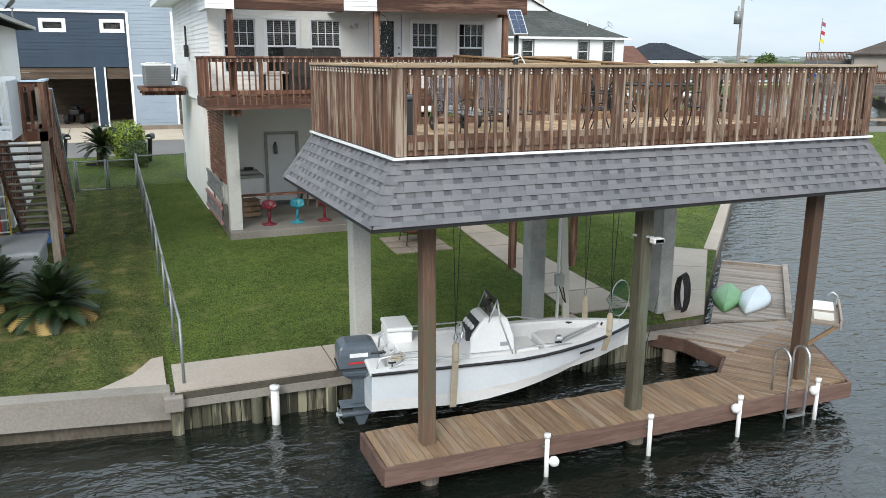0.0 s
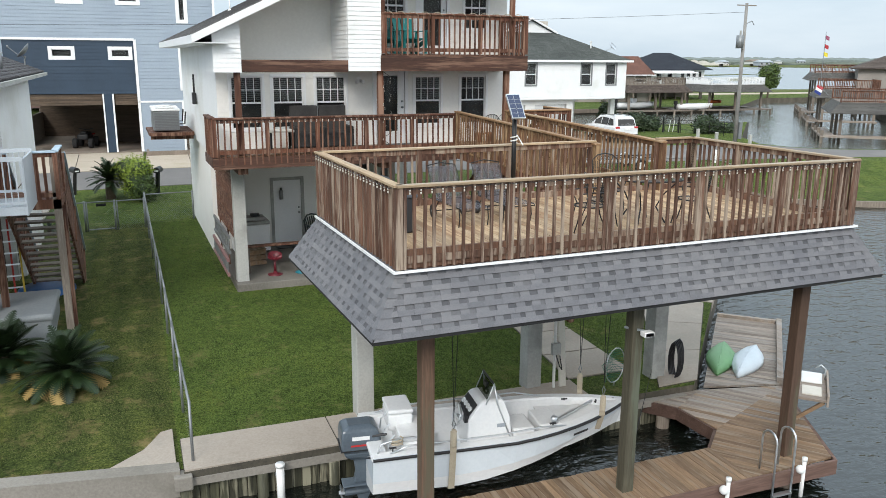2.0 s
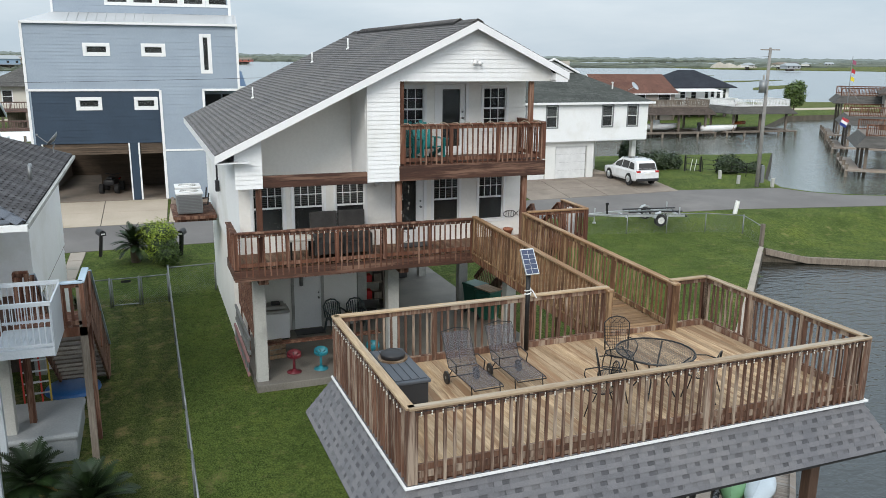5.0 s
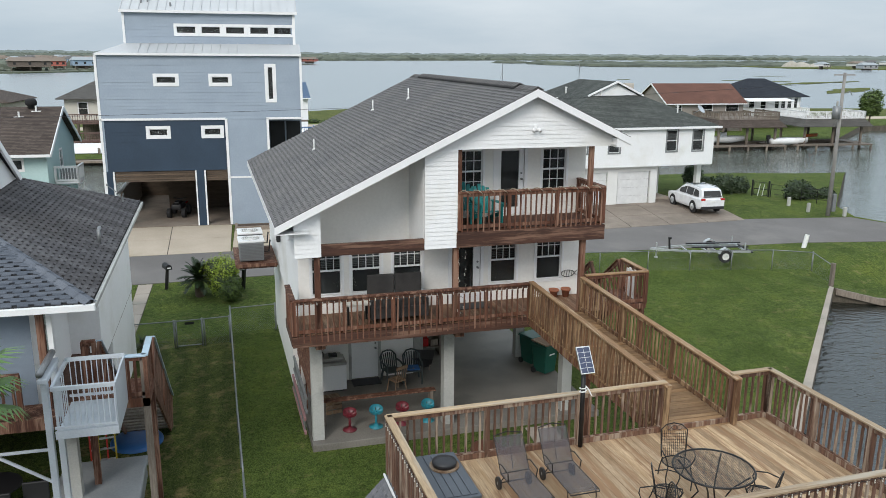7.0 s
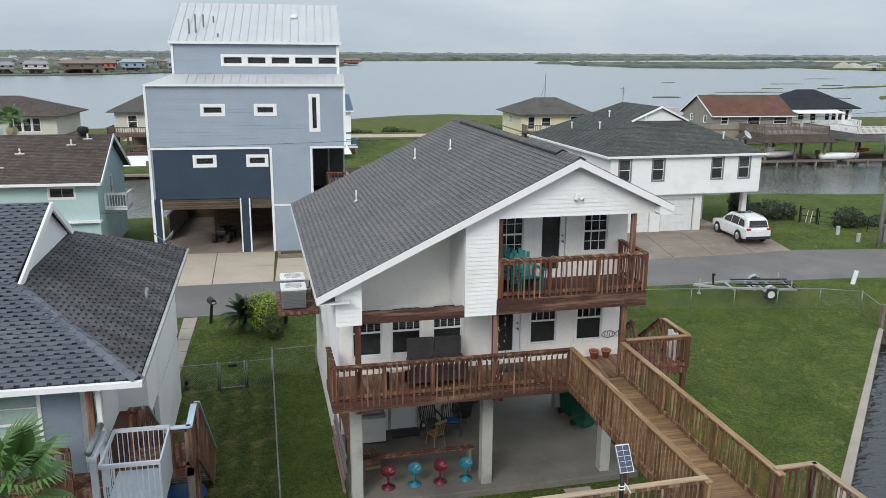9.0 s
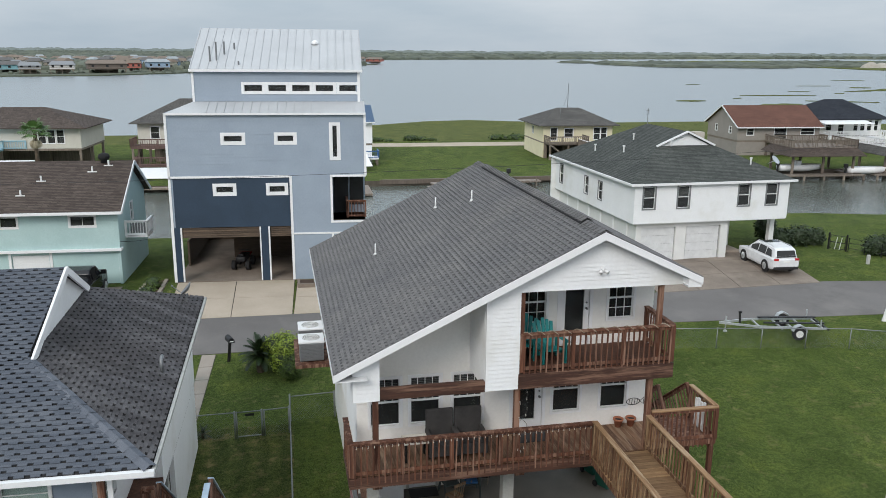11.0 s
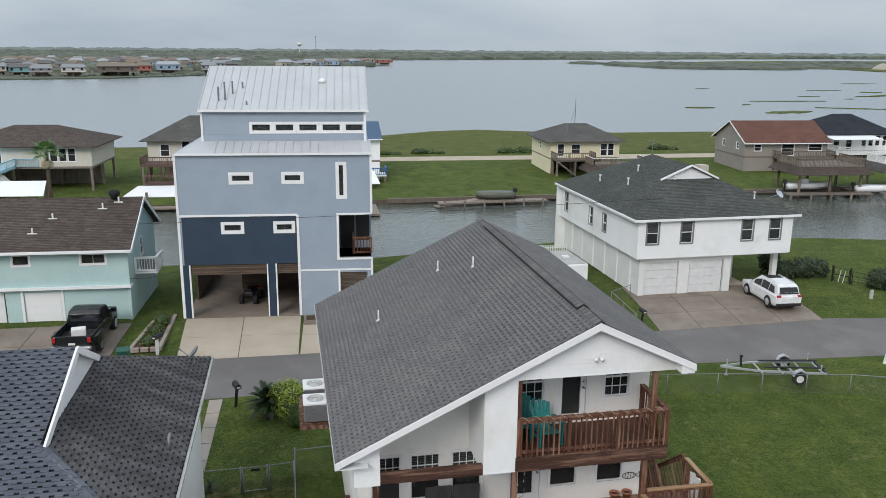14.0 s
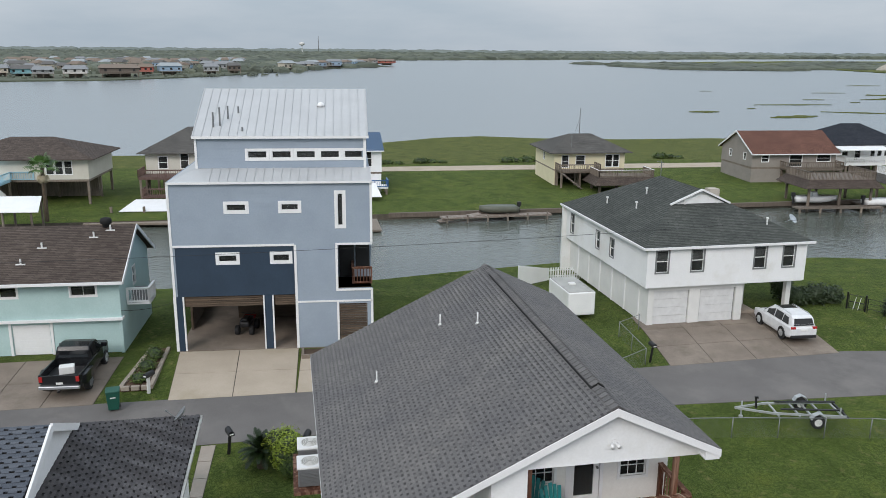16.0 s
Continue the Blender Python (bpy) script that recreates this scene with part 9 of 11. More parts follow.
ladder = thing("dock_ladder", spot(9.38, 8.9, -0.6), "aluminium swim ladder with looped handrails", "ladder")
for sx in (-0.19, 0.19):
    put("handrail", G().tube([(sx, -0.06, -0.75), (sx, -0.06, 0.57)] + [(sx, 0.1 - 0.16 * math.cos(a * 0.5236), 0.57 + 0.16 * math.sin(a * 0.5236)) for a in range(1, 6)] + [(sx, 0.26, 0.57), (sx, 0.26, 0.0)], 0.019, 8), M_ALU, ladder, smooth=True)
for z in (-0.35, -0.65):
    put("rung", G().box(-0.19, 0.19, -0.1, -0.02, z, z + 0.03), M_ALU, ladder)

# kayaks on the platform
def kayak(at, material, label):
    k = thing("kayak", at, label, "kayak", "kayaks on the platform")
    rings = []
    for t in range(11):
        u = t / 10
        w = 0.33 * math.sin(math.pi * min(0.985, max(0.015, u))) ** 0.95
        x = (u - 0.5) * 2.1
        h = 0.04 + 0.22 * math.sin(math.pi * min(0.97, max(0.03, u))) ** 0.5
        rings.append([(x, w, 0.0), (x, w * 0.97, h * 0.4), (x, w * 0.55, h * 0.85), (x, 0.0, h), (x, -w * 0.55, h * 0.85), (x, -w * 0.97, h * 0.4), (x, -w, 0.0), (x, 0.0, 0.01)])
    put("hull", G().loft(rings), material, k, smooth=True)
    put("keel_line", G().tube([((u / 10 - 0.5) * 2.1, 0, 0.04 + 0.22 * math.sin(math.pi * u / 10) ** 0.5) for u in range(1, 10)], 0.012, 5), material, k)
    return k
kayak(pose(11.82, 13.3, -0.57, 0, 0, 46) @ Matrix.Scale(0.96, 4), plain("green_polyethylene", (0.16, 0.34, 0.15), 0.45), "upturned pale green kayak lying on the platform")
kayak(pose(12.25, 12.95, -0.57, 0, 0, 38) @ Matrix.Scale(0.98, 4), plain("white_polyethylene", (0.62, 0.68, 0.72), 0.4), "upturned white kayak lying on the platform")
# fish-cleaning table over the water
ft = thing("fish_table", spot(11.08, 10.42, -0.6, 45) @ Matrix.Scale(0.85, 4), "timber fish-cleaning table with a white sink", "table")
put("tabletop", G().box(-0.78, 0.78, -0.6, 0.0, 0.8, 0.86), M_DOCKGREY, ft, bevel=0.01)
put("back_board", G().box(-0.78, 0.78, -0.64, -0.6, 0.72, 0.96), M_DOCKGREY, ft)
put("sink", G().box(0.1, 0.75, -0.52, -0.1, 0.86, 0.89), M_PVC, ft, bevel=0.015)
put("cutting_board", G().box(-0.6, -0.1, -0.5, -0.12, 0.86, 0.88), M_CANVAS, ft)
put("faucet", G().tube([(0.4, -0.57, 0.88), (0.4, -0.57, 1.12), (0.4, -0.47, 1.2), (0.4, -0.36, 1.12)], 0.015, 6), M_ALU, ft, smooth=True)
for x in (-0.7, 0.7):
    put("brace", G().beam((x, 0.05, 0.25), (x, -0.55, 0.78), 0.07, 0.07), M_DOCK, ft)
    put("leg", G().box(x - 0.04, x + 0.04, 0.02, 0.1, 0.0, 0.8), M_DOCK, ft)
# rolled hose and conduit on a piling, net, flood lamp
hose = thing("hose_coil", spot(10.0, 12.6, -0.52), "dark green garden hose coiled on a piling", "hose")
for k in range(5):
    put("coil", G().tube([(0.03 * k, 0.16 * math.cos(a * 0.5236), 0.42 + 0.015 * k + 0.4 * math.sin(a * 0.5236)) for a in range(12)], 0.017, 6, True), M_BLACK, hose, smooth=True)
net = thing("landing_net", pose(8.62, 12.6, -0.76, 0, 0, 20), "round landing net with green mesh leaning on a post", "net")
put("hoop", G().tube([(0.3 * math.cos(a * 0.3927), 0.02, 0.75 + 0.36 * math.sin(a * 0.3927)) for a in range(16)], 0.012, 6, True), M_ALU, net, smooth=True)
put("handle", G().cyl((0, 0.02, 0.4), (0.05, 0.1, 0.0), 0.014), M_ALU, net)
ng2 = G()
for i in range(12):
    q = -0.28 + i * 0.05
    r = 0.36 * math.sqrt(max(0, 1 - (q / 0.3) ** 2))
    ng2.tube([(q, 0.02, 0.75 - r), (q * 0.6, 0.22, 0.72), (q, 0.02, 0.75 + r)], 0.004, 4)
    ng2.tube([(-0.28, 0.03, 0.45 + i * 0.052), (0, 0.2, 0.45 + i * 0.05), (0.28, 0.03, 0.45 + i * 0.052)], 0.004, 4)
put("netting", ng2, plain("green_net", (0.02, 0.14, 0.09), 0.7), net)
flood = thing("flood_lamp", spot(6.73, 9.2, 2.0), "small white floodlight bracketed to a dock post", "lamp")
put("bracket", G().beam((-0.12, 0.25, 0.05), (0.05, 0, 0.05), 0.03, 0.03), M_ALU, flood)
put("housing", G().box(0.0, 0.17, -0.1, 0.03, -0.03, 0.05), M_TRIM, flood, bevel=0.015)
put("glass", G().box(0.02, 0.15, -0.105, -0.1, -0.02, 0.04), M_GLASS, flood)
cnd = thing("electric_box", spot(7.18, 12.86, -0.45), "grey conduit and switch box on a concrete piling", "switch box")
put("conduit", G().cyl((0.22, 0.05, 0), (0.22, 0.05, 3.3), 0.03, n=8), M_PVC, cnd)
put("switch_box", G().box(0.12, 0.3, -0.05, 0.03, 0.75, 0.98), M_PILING, cnd)
put("cord", G().tube([(0.2, -0.04, 0.75), (0.28, -0.06, 0.5), (0.36, -0.02, 0.4), (0.32, 0.02, 0.7)], 0.012, 5), M_BLACK, cnd)
put("support_board", G().beam((0.42, 0.05, 0.0), (0.28, 0.05, 2.2), 0.14, 0.05, (0, 1, 0)), M_CANVAS, cnd)
# fishing rod on the middle post
rod = thing("fishing_rod", spot(7.05, 9.7, -0.55), "fishing rod with reel leaning across the slip", "fishing rod")
put("rod_blank", G().cyl((0, 0, 0.35), (0.95, 0.9, 1.3), 0.01, 0.003, 6), M_BLACK, rod)
put("reel", G().cyl((-0.02, 0.0, 0.3), (0.05, 0.02, 0.33), 0.05, n=10), M_STEEL, rod)
# fire pit on a paved patch
fp = thing("fire_pit", spot(6.52, 18.7, -0.08), "rusty steel fire bowl on a stand over paving stones", "fire pit")
M_RUST = surface("rusty_steel", (0.09, 0.035, 0.02), (0.17, 0.07, 0.04), 3, 30, 0.85, 0.3)
put("bowl", G().lathe([(0.05, 0.28), (0.3, 0.34), (0.4, 0.46), (0.42, 0.46), (0.31, 0.32), (0.05, 0.26)], n=20), M_RUST, fp, smooth=True)
put("lid", G().lathe([(0.41, 0.47), (0.36, 0.56), (0.2, 0.64), (0.02, 0.66)], n=20), M_RUST, fp, smooth=True)
for k in range(4):
    a = 0.785 + k * 1.5708
    put("leg", G().tube([(0.34 * math.cos(a), 0.34 * math.sin(a), 0.4), (0.42 * math.cos(a), 0.42 * math.sin(a), 0.02)], 0.015, 6), M_BLACKMETAL, fp)
for i in range(3):
    for j in range(3):
        solo("paving_stone", G().box(-0.24, 0.24, -0.24, 0.24, -0.05, 0.0), M_CONC_DRIVE, "square brown paving stone set in the lawn", "paving stone", "paving stones", at=spot(6.05 + i * 0.5, 18.2 + j * 0.5, land_z(6, 18.2 + j * 0.5) + 0.03), bevel=0.015)
# mailbox and utility things
def mailbox(x, y, rz, label, pale=False):
    m = thing("mailbox", spot(x, y, land_z(x, y), rz), label, "mailbox", "mailboxes")
    put("post", G().beam((0, 0, -0.1), (0.1, -0.05, 0.95), 0.14, 0.12), M_PVC if pale else M_BLACKMETAL, m)
    put("box", G().loft([[(-0.12 + (0.24 if k > 4 else 0) * 0, -0.28 if e == 0 else 0.28, 0) for k in range(1)] * 0 + [(0.1 + 0.13 * math.cos(a), -0.3 + 0.6 * e, 1.02 + 0.13 * math.sin(a)) for a in (0, 0.52, 1.05, 1.57, 2.09, 2.62, 3.14)] + [(-0.03, -0.3 + 0.6 * e, 0.93), (0.23, -0.3 + 0.6 * e, 0.93)] for e in (0, 1)]), M_BLACK, m)
    put("number_plate", G().box(0.02, 0.18, -0.31, -0.3, 0.98, 1.03), M_PVC, m)
    return m
mailbox(-2.5, 36.3, 20, "black post-mounted mailbox leaning at the road edge")
mailbox(0.75, 35.6, -15, "weathered brown mailbox post beside the bush")
mailbox(-6.9, 42.7, -30, "black mailbox on a white post by the kerb", True)
mailbox(19.6, 42.9, 0, "dark mailbox beside the driveway")
bin_mat = plain("green_bin_plastic", (0.01, 0.085, 0.06), 0.45)
def wheelie(at, label):
    b = thing("wheeled_bin", at, label, "bin", "green wheeled bins")
    put("bin_body", G().loft([[(-0.24, -0.26, 0.08), (0.24, -0.26, 0.08), (0.24, 0.24, 0.08), (-0.24, 0.24, 0.08)], [(-0.3, -0.34, 0.98), (0.3, -0.34, 0.98), (0.3, 0.32, 0.98), (-0.3, 0.32, 0.98)]]), bin_mat, b, bevel=0.03)
    put("lid", G().box(-0.32, 0.32, -0.38, 0.34, 0.98, 1.05), bin_mat, b, bevel=0.03)
    put("handle", G().cyl((-0.25, 0.4, 0.95), (0.25, 0.4, 0.95), 0.02), bin_mat, b)
    put("label_plate", G().box(-0.12, 0.12, -0.33, -0.325, 0.7, 0.75), M_PVC, b)
    for sx in (-0.25, 0.25):
        put("wheel", G().cyl((sx - 0.03, 0.24, 0.1), (sx + 0.03, 0.24, 0.1), 0.1, n=14), M_BLACK, b)
    return b
wheelie(spot(-8.2, 41.15, land_z(-8.2, 41.15), 10), "dark green wheeled bin at the road edge")
wheelie(spot(10.0, 24.5, 0.2, 20), "dark green wheeled bin under the house")
wheelie(spot(10.1, 23.6, 0.2, 25), "dark green wheeled bin with a cardboard sheet on top")
solo("cardboard_sheet", G().box(-0.3, 0.3, -0.35, 0.35, 0, 0.03), M_DOCK, "brown cardboard sheet lying on a bin", "cardboard", at=pose(10.1, 23.6, 1.27, 3, 2, 25))
# utility pole
up = thing("utility_pole", spot(37.1, 42.7, 0.35), "weathered grey utility pole with a transformer", "utility pole")
put("pole", G().cyl((0, 0, -0.3), (0, 0, 9.1), 0.14, 0.09, 12), surface("pole_timber", (0.20, 0.19, 0.18), (0.30, 0.29, 0.27), 2, 20, 0.9), up, smooth=True)
put("transformer", G().cyl((-0.38, -0.1, 6.3), (-0.38, -0.1, 7.1), 0.24, n=14), M_STEEL, up, smooth=True)
put("insulator", G().cyl((-0.38, -0.1, 7.1), (-0.38, -0.1, 7.4), 0.06, n=8), M_PILING, up)
put("crossarm", G().box(-0.75, 0.75, -0.03, 0.03, 8.93, 8.99), M_GREY_WOOD, up)
put("lamp_arm", G().tube([(0, 0, 7.8), (0.35, -0.2, 8.0), (0.5, -0.25, 7.75)], 0.03, 6), M_STEEL, up)
put("meter_box", G().box(0.1, 0.35, -0.2, 0.05, 0.5, 1.6), M_STEEL, up)
for x, y in ((36.4, 45.6), (36.5, 43.8), (38.0, 42.3)):
    solo("utility_pedestal", G().box(x - 0.1, x + 0.1, y - 0.08, y + 0.08, land_z(x, y), land_z(x, y) + 0.6), M_PILING, "small pale utility pedestal on the verge", "utility box", "utility pedestals", bevel=0.02)
gate = thing("garden_gate", spot(36.46, 49.65, land_z(36.5, 49.5), -54), "black metal garden gate in a low black fence", "gate")
for x in (0.0, 1.15):
    put("post", G().box(x - 0.05, x + 0.05, -0.05, 0.05, -0.2, 1.15), M_BLACKMETAL, gate)
put("gate_frame", G().tube([(0.1, 0, 0.1), (1.05, 0, 0.1), (1.05, 0, 1.0), (0.1, 0, 1.0)], 0.025, 6, True), M_BLACKMETAL, gate)
put("rung", G().box(0.1, 1.05, -0.02, 0.02, 0.5, 0.56), M_BLACKMETAL, gate)
for x in (0.42, 0.72):
    put("white_pale", G().beam((x, -0.05, 0.05), (x + 0.12, -0.05, 0.9), 0.06, 0.03), M_PVC, gate)
low = thing("garden_fence", spot(37.2, 48.6, land_z(37.2, 48.6), -58), "low black wire fence beside the canal lawn", "fence")
for k in range(5):
    put("post", G().cyl((k * 1.05, 0, -0.2), (k * 1.05, 0, 0.95), 0.03, n=6), M_BLACKMETAL, low)
for z in (0.25, 0.6, 0.92):
    put("rail", G().cyl((0, 0, z), (4.2, 0, z), 0.015, n=5), M_BLACKMETAL, low)
# wires to the houses
for a, b, sag in (((37.1, 42.7, 8.9), (-60, 44.5, 8.0), 1.2), ((-6.15, 47.72, 3.7), (-9.15, 48.12, 3.2), 0.15)):
    pts = [tuple(Vector(a).lerp(Vector(b), k / 20) - Vector((0, 0, sag * 4 * (k / 20) * (1 - k / 20)))) for k in range(21)]
    solo("overhead_wire", G().tube(pts, 0.012, 4), M_BLACK, "thin sagging overhead wire", "wire", "overhead wires")
# garden bed across the road
bed = thing("flower_bed", spot(-7.55, 45.4, 0.65), "raised flower bed edged with pale stone blocks", "flower bed")
put("soil", G().prism([(-0.75, -2.4), (0.7, -2.4), (0.75, 3.0), (-0.2, 3.0)], -0.1, 0.12), surface("bark_mulch", (0.06, 0.035, 0.02), (0.12, 0.07, 0.045), 3, 20, 0.95), bed)
blk = mesh_of("edging_block", G().box(-0.2, 0.2, -0.1, 0.1, 0, 0.2), M_CONC)
for (ax, ay), (bx, by) in (((-0.75, -2.4), (0.7, -2.4)), ((0.7, -2.4), (0.75, 3.0)), ((-0.75, -2.4), (-0.2, 3.0))):
    n = max(1, round(math.hypot(bx - ax, by - ay) / 0.42))
    for i in range(n):
        piece("edging_block", blk, bed, pose(ax + (bx - ax) * (i + 0.5) / n, ay + (by - ay) * (i + 0.5) / n, 0, 0, 0, math.degrees(math.atan2(by - ay, bx - ax))))
bed2 = thing("flower_bed", spot(1.6, 46.3, 0.7), "small brick-edged planting bed at the blue house", "flower bed")
put("soil", G().box(-0.9, 2.4, -0.4, 0.6, -0.1, 0.15), surface("dark_mulch", (0.05, 0.03, 0.02), (0.09, 0.06, 0.04), 3, 20, 0.95), bed2)
put("edging", G().box(-1.0, 2.5, -0.55, -0.4, -0.1, 0.25).box(-1.0, -0.86, -0.4, 0.6, -0.1, 0.25), M_CONC_DRIVE, bed2)
# white cargo trailer, picket fence and sheet behind the roof
ct = thing("cargo_trailer", spot(17.9, 51.6, 0.7, 3), "white enclosed cargo trailer parked behind the house", "trailer")
put("body", G().box(-0.9, 0.9, -1.8, 1.8, 0.35, 1.85), M_WHITE, ct, bevel=0.06)
put("roof", G().box(-0.84, 0.84, -1.74, 1.74, 1.85, 1.89), M_PILING, ct)
put("rear_door", G().box(-0.82, 0.82, -1.83, -1.8, 0.45, 1.8), M_TRIM, ct)
for sx in (-0.92, 0.92):
    for y in (-0.4, 0.4):
        put("wheel", G().cyl((sx - 0.1, y, 0.33), (sx + 0.1, y, 0.33), 0.33, n=16), M_BLACK, ct)
put("roof_vent", G().box(-0.2, 0.2, -0.2, 0.2, 1.89, 1.98), M_PVC, ct)
pf = thing("picket_fence", spot(18.9, 60.8, 0.2), "low white picket fence", "fence")
put("rail", G().box(0, 3.6, -0.02, 0.02, 0.25, 0.32), M_TRIM, pf)
put("rail", G().box(0, 3.6, -0.02, 0.02, 0.7, 0.77), M_TRIM, pf)
pk = mesh_of("picket", G().prism([(-0.05, -0.015), (0.05, -0.015), (0.05, 0.015), (-0.05, 0.015)], 0, 0.95), M_TRIM)
for i in range(19):
    piece("picket", pk, pf, pose(0.1 + i * 0.19, -0.035, 0))
solo("wind_sheet", G().slab([(16.2, 58.6, 0.4), (19.0, 60.0, 0.4), (19.0, 60.0, 1.3), (16.2, 58.6, 2.0)], (0, 0.05, 0)), M_TRIM, "white sheet panel beside the picket fence", "panel")

# ---- vehicles ----
def wheel(parent, x, y, r, width, rim_mat, out):
    w = put("wheel", G().cyl((x - width / 2, y, r), (x + width / 2, y, r), r, n=24), M_TYRE, parent, bevel=0.03)
    g = G().cyl((x + out * (width / 2 - 0.02), y, r), (x + out * (width / 2 + 0.015), y, r), r * 0.64, n=20)
    for k in range(5):
        a = k * 1.2566
        g.beam((x + out * (width / 2 + 0.02), y, r), (x + out * (width / 2 + 0.02), y + r * 0.6 * math.cos(a), r + r * 0.6 * math.sin(a)), 0.05, 0.05, (1, 0, 0))
    put("rim", g, rim_mat, w)
    return w


def section(y, hw, z0, z1, round_=0.08, tuck=0.06):
    return [(-hw + tuck, y, z0), (-hw, y, z0 + round_ * 2), (-hw, y, z1 - round_), (-hw + round_, y, z1), (hw - round_, y, z1), (hw, y, z1 - round_), (hw, y, z0 + round_ * 2), (hw - tuck, y, z0)]


M_TYRE = plain("tyre_rubber", (0.02, 0.02, 0.021), 0.85)
M_AUTOWHITE = plain("white_car_paint", (0.74, 0.75, 0.76), 0.2)
M_AUTOBLACK = plain("black_car_paint", (0.012, 0.013, 0.015), 0.15)
M_AUTOGLASS = plain("tinted_auto_glass", (0.012, 0.014, 0.016), 0.05)
M_TAIL = plain("red_lamp_lens", (0.42, 0.02, 0.02), 0.2)

suv = thing("suv", spot(29.62, 46.15, land_z(30, 46.3) + 0.06, -2.5) @ Matrix.Scale(0.92, 4), "white mid-size sport utility car parked on the driveway", "car")
L, W = 4.85, 1.9
ys = [(-2.42, 0.82, 0.42, 0.95), (-2.36, 0.9, 0.35, 1.02), (-2.1, 0.94, 0.28, 1.06), (-1.4, 0.95, 0.26, 1.05), (0.0, 0.95, 0.26, 1.03), (0.9, 0.95, 0.26, 1.02), (1.25, 0.94, 0.26, 1.0), (1.9, 0.92, 0.27, 0.94), (2.25, 0.86, 0.32, 0.84), (2.42, 0.74, 0.4, 0.72)]
put("body", G().loft([section(*q) for q in ys]), M_AUTOWHITE, suv, bevel=0.02)
cab = [(-2.3, 0.80, 0.72, 1.02, 1.2), (-2.12, 0.84, 0.70, 1.02, 1.58), (-1.9, 0.86, 0.69, 1.02, 1.68), (-0.6, 0.87, 0.70, 1.02, 1.73), (0.25, 0.87, 0.70, 1.02, 1.68), (0.62, 0.86, 0.74, 1.02, 1.45), (1.22, 0.84, 0.80, 0.98, 1.03)]
put("cabin", G().loft([[(-a, y, z0), (-b, y, z1 - 0.03), (-b + 0.07, y, z1), (b - 0.07, y, z1), (b, y, z1 - 0.03), (a, y, z0)] for y, a, b, z0, z1 in cab]), M_AUTOWHITE, suv, bevel=0.015)
for s in (-1, 1):
    for y0, y1, zt0, zt1 in ((-2.0, -1.25, 1.5, 1.57), (-1.18, -0.3, 1.58, 1.6), (-0.22, 0.62, 1.6, 1.36)):
        bx = lambda z: s * (0.872 - (z - 1.02) * 0.25 + 0.012)
        put("side_window", G().slab([(bx(1.1), y0, 1.1), (bx(1.1), y1, 1.1), (bx(zt1), y1 - 0.05, zt1), (bx(zt0), y0 + (0.2 if y0 < -1.9 else 0), zt0)], (s * 0.012, 0, 0)), M_AUTOGLASS, suv)
    put("mirror", G().box(s * 0.95 - 0.08, s * 0.95 + 0.12 * s + 0.04, 0.62, 0.74, 1.06, 1.2), M_AUTOWHITE, suv, bevel=0.03)
    put("tail_lamp", G().box(s * 0.72 - 0.15, s * 0.72 + 0.15, -2.43, -2.3, 0.9, 1.04), M_TAIL, suv, bevel=0.02)
    put("roof_rail", G().tube([(s * 0.62, -1.8, 1.7), (s * 0.62, -1.6, 1.76), (s * 0.62, 0.1, 1.76), (s * 0.62, 0.25, 1.7)], 0.018, 6), M_ALU, suv)
    put("headlamp", G().box(s * 0.62 - 0.16, s * 0.62 + 0.16, 2.2, 2.36, 0.72, 0.84), M_PVC, suv, bevel=0.02)
    for y in (-1.42, 1.38):
        put("wheel_arch", G().cyl((s * 0.80, y, 0.37), (s * 0.957, y, 0.37), 0.43, n=24), M_BLACK, suv)
        wheel(suv, s * 0.86, y, 0.37, 0.24, M_ALU, s)
put("rear_window", G().slab([(-0.68, -2.315, 1.1), (0.68, -2.315, 1.1), (0.6, -2.15, 1.52), (-0.6, -2.15, 1.52)], (0, -0.02, 0.01)), M_AUTOGLASS, suv)
put("windscreen", G().slab([(-0.78, 1.2, 1.07), (0.78, 1.2, 1.07), (0.64, 0.42, 1.6), (-0.64, 0.42, 1.6)], (0, 0.01, 0.02)), M_AUTOGLASS, suv)
put("sunroof", G().box(-0.5, 0.5, -0.6, 0.1, 1.725, 1.742), M_AUTOGLASS, suv)
put("bumper", G().box(-0.86, 0.86, -2.46, -2.3, 0.3, 0.5), M_BLACK, suv, bevel=0.04)
put("plate_bar", G().box(-0.22, 0.22, -2.45, -2.42, 0.78, 0.88), M_PVC, suv)

pk = thing("pickup_truck", spot(-10.75, 44.9, land_z(-10.7, 45) + 0.05, -3), "black dual-wheel pickup truck with a white cooler in its bed", "pickup truck")
ys = [(-2.55, 0.9, 0.55, 1.16), (-2.45, 0.93, 0.45, 1.18), (-0.4, 0.93, 0.42, 1.18), (-0.35, 0.94, 0.42, 1.2), (1.3, 0.94, 0.42, 1.2), (1.5, 0.93, 0.42, 1.22), (2.3, 0.92, 0.45, 1.18), (2.5, 0.86, 0.5, 1.08)]
put("body", G().loft([section(q[0], q[1], q[2], 0.78 if q[0] < -0.36 else q[3]) for q in ys]), M_AUTOBLACK, pk, bevel=0.02)
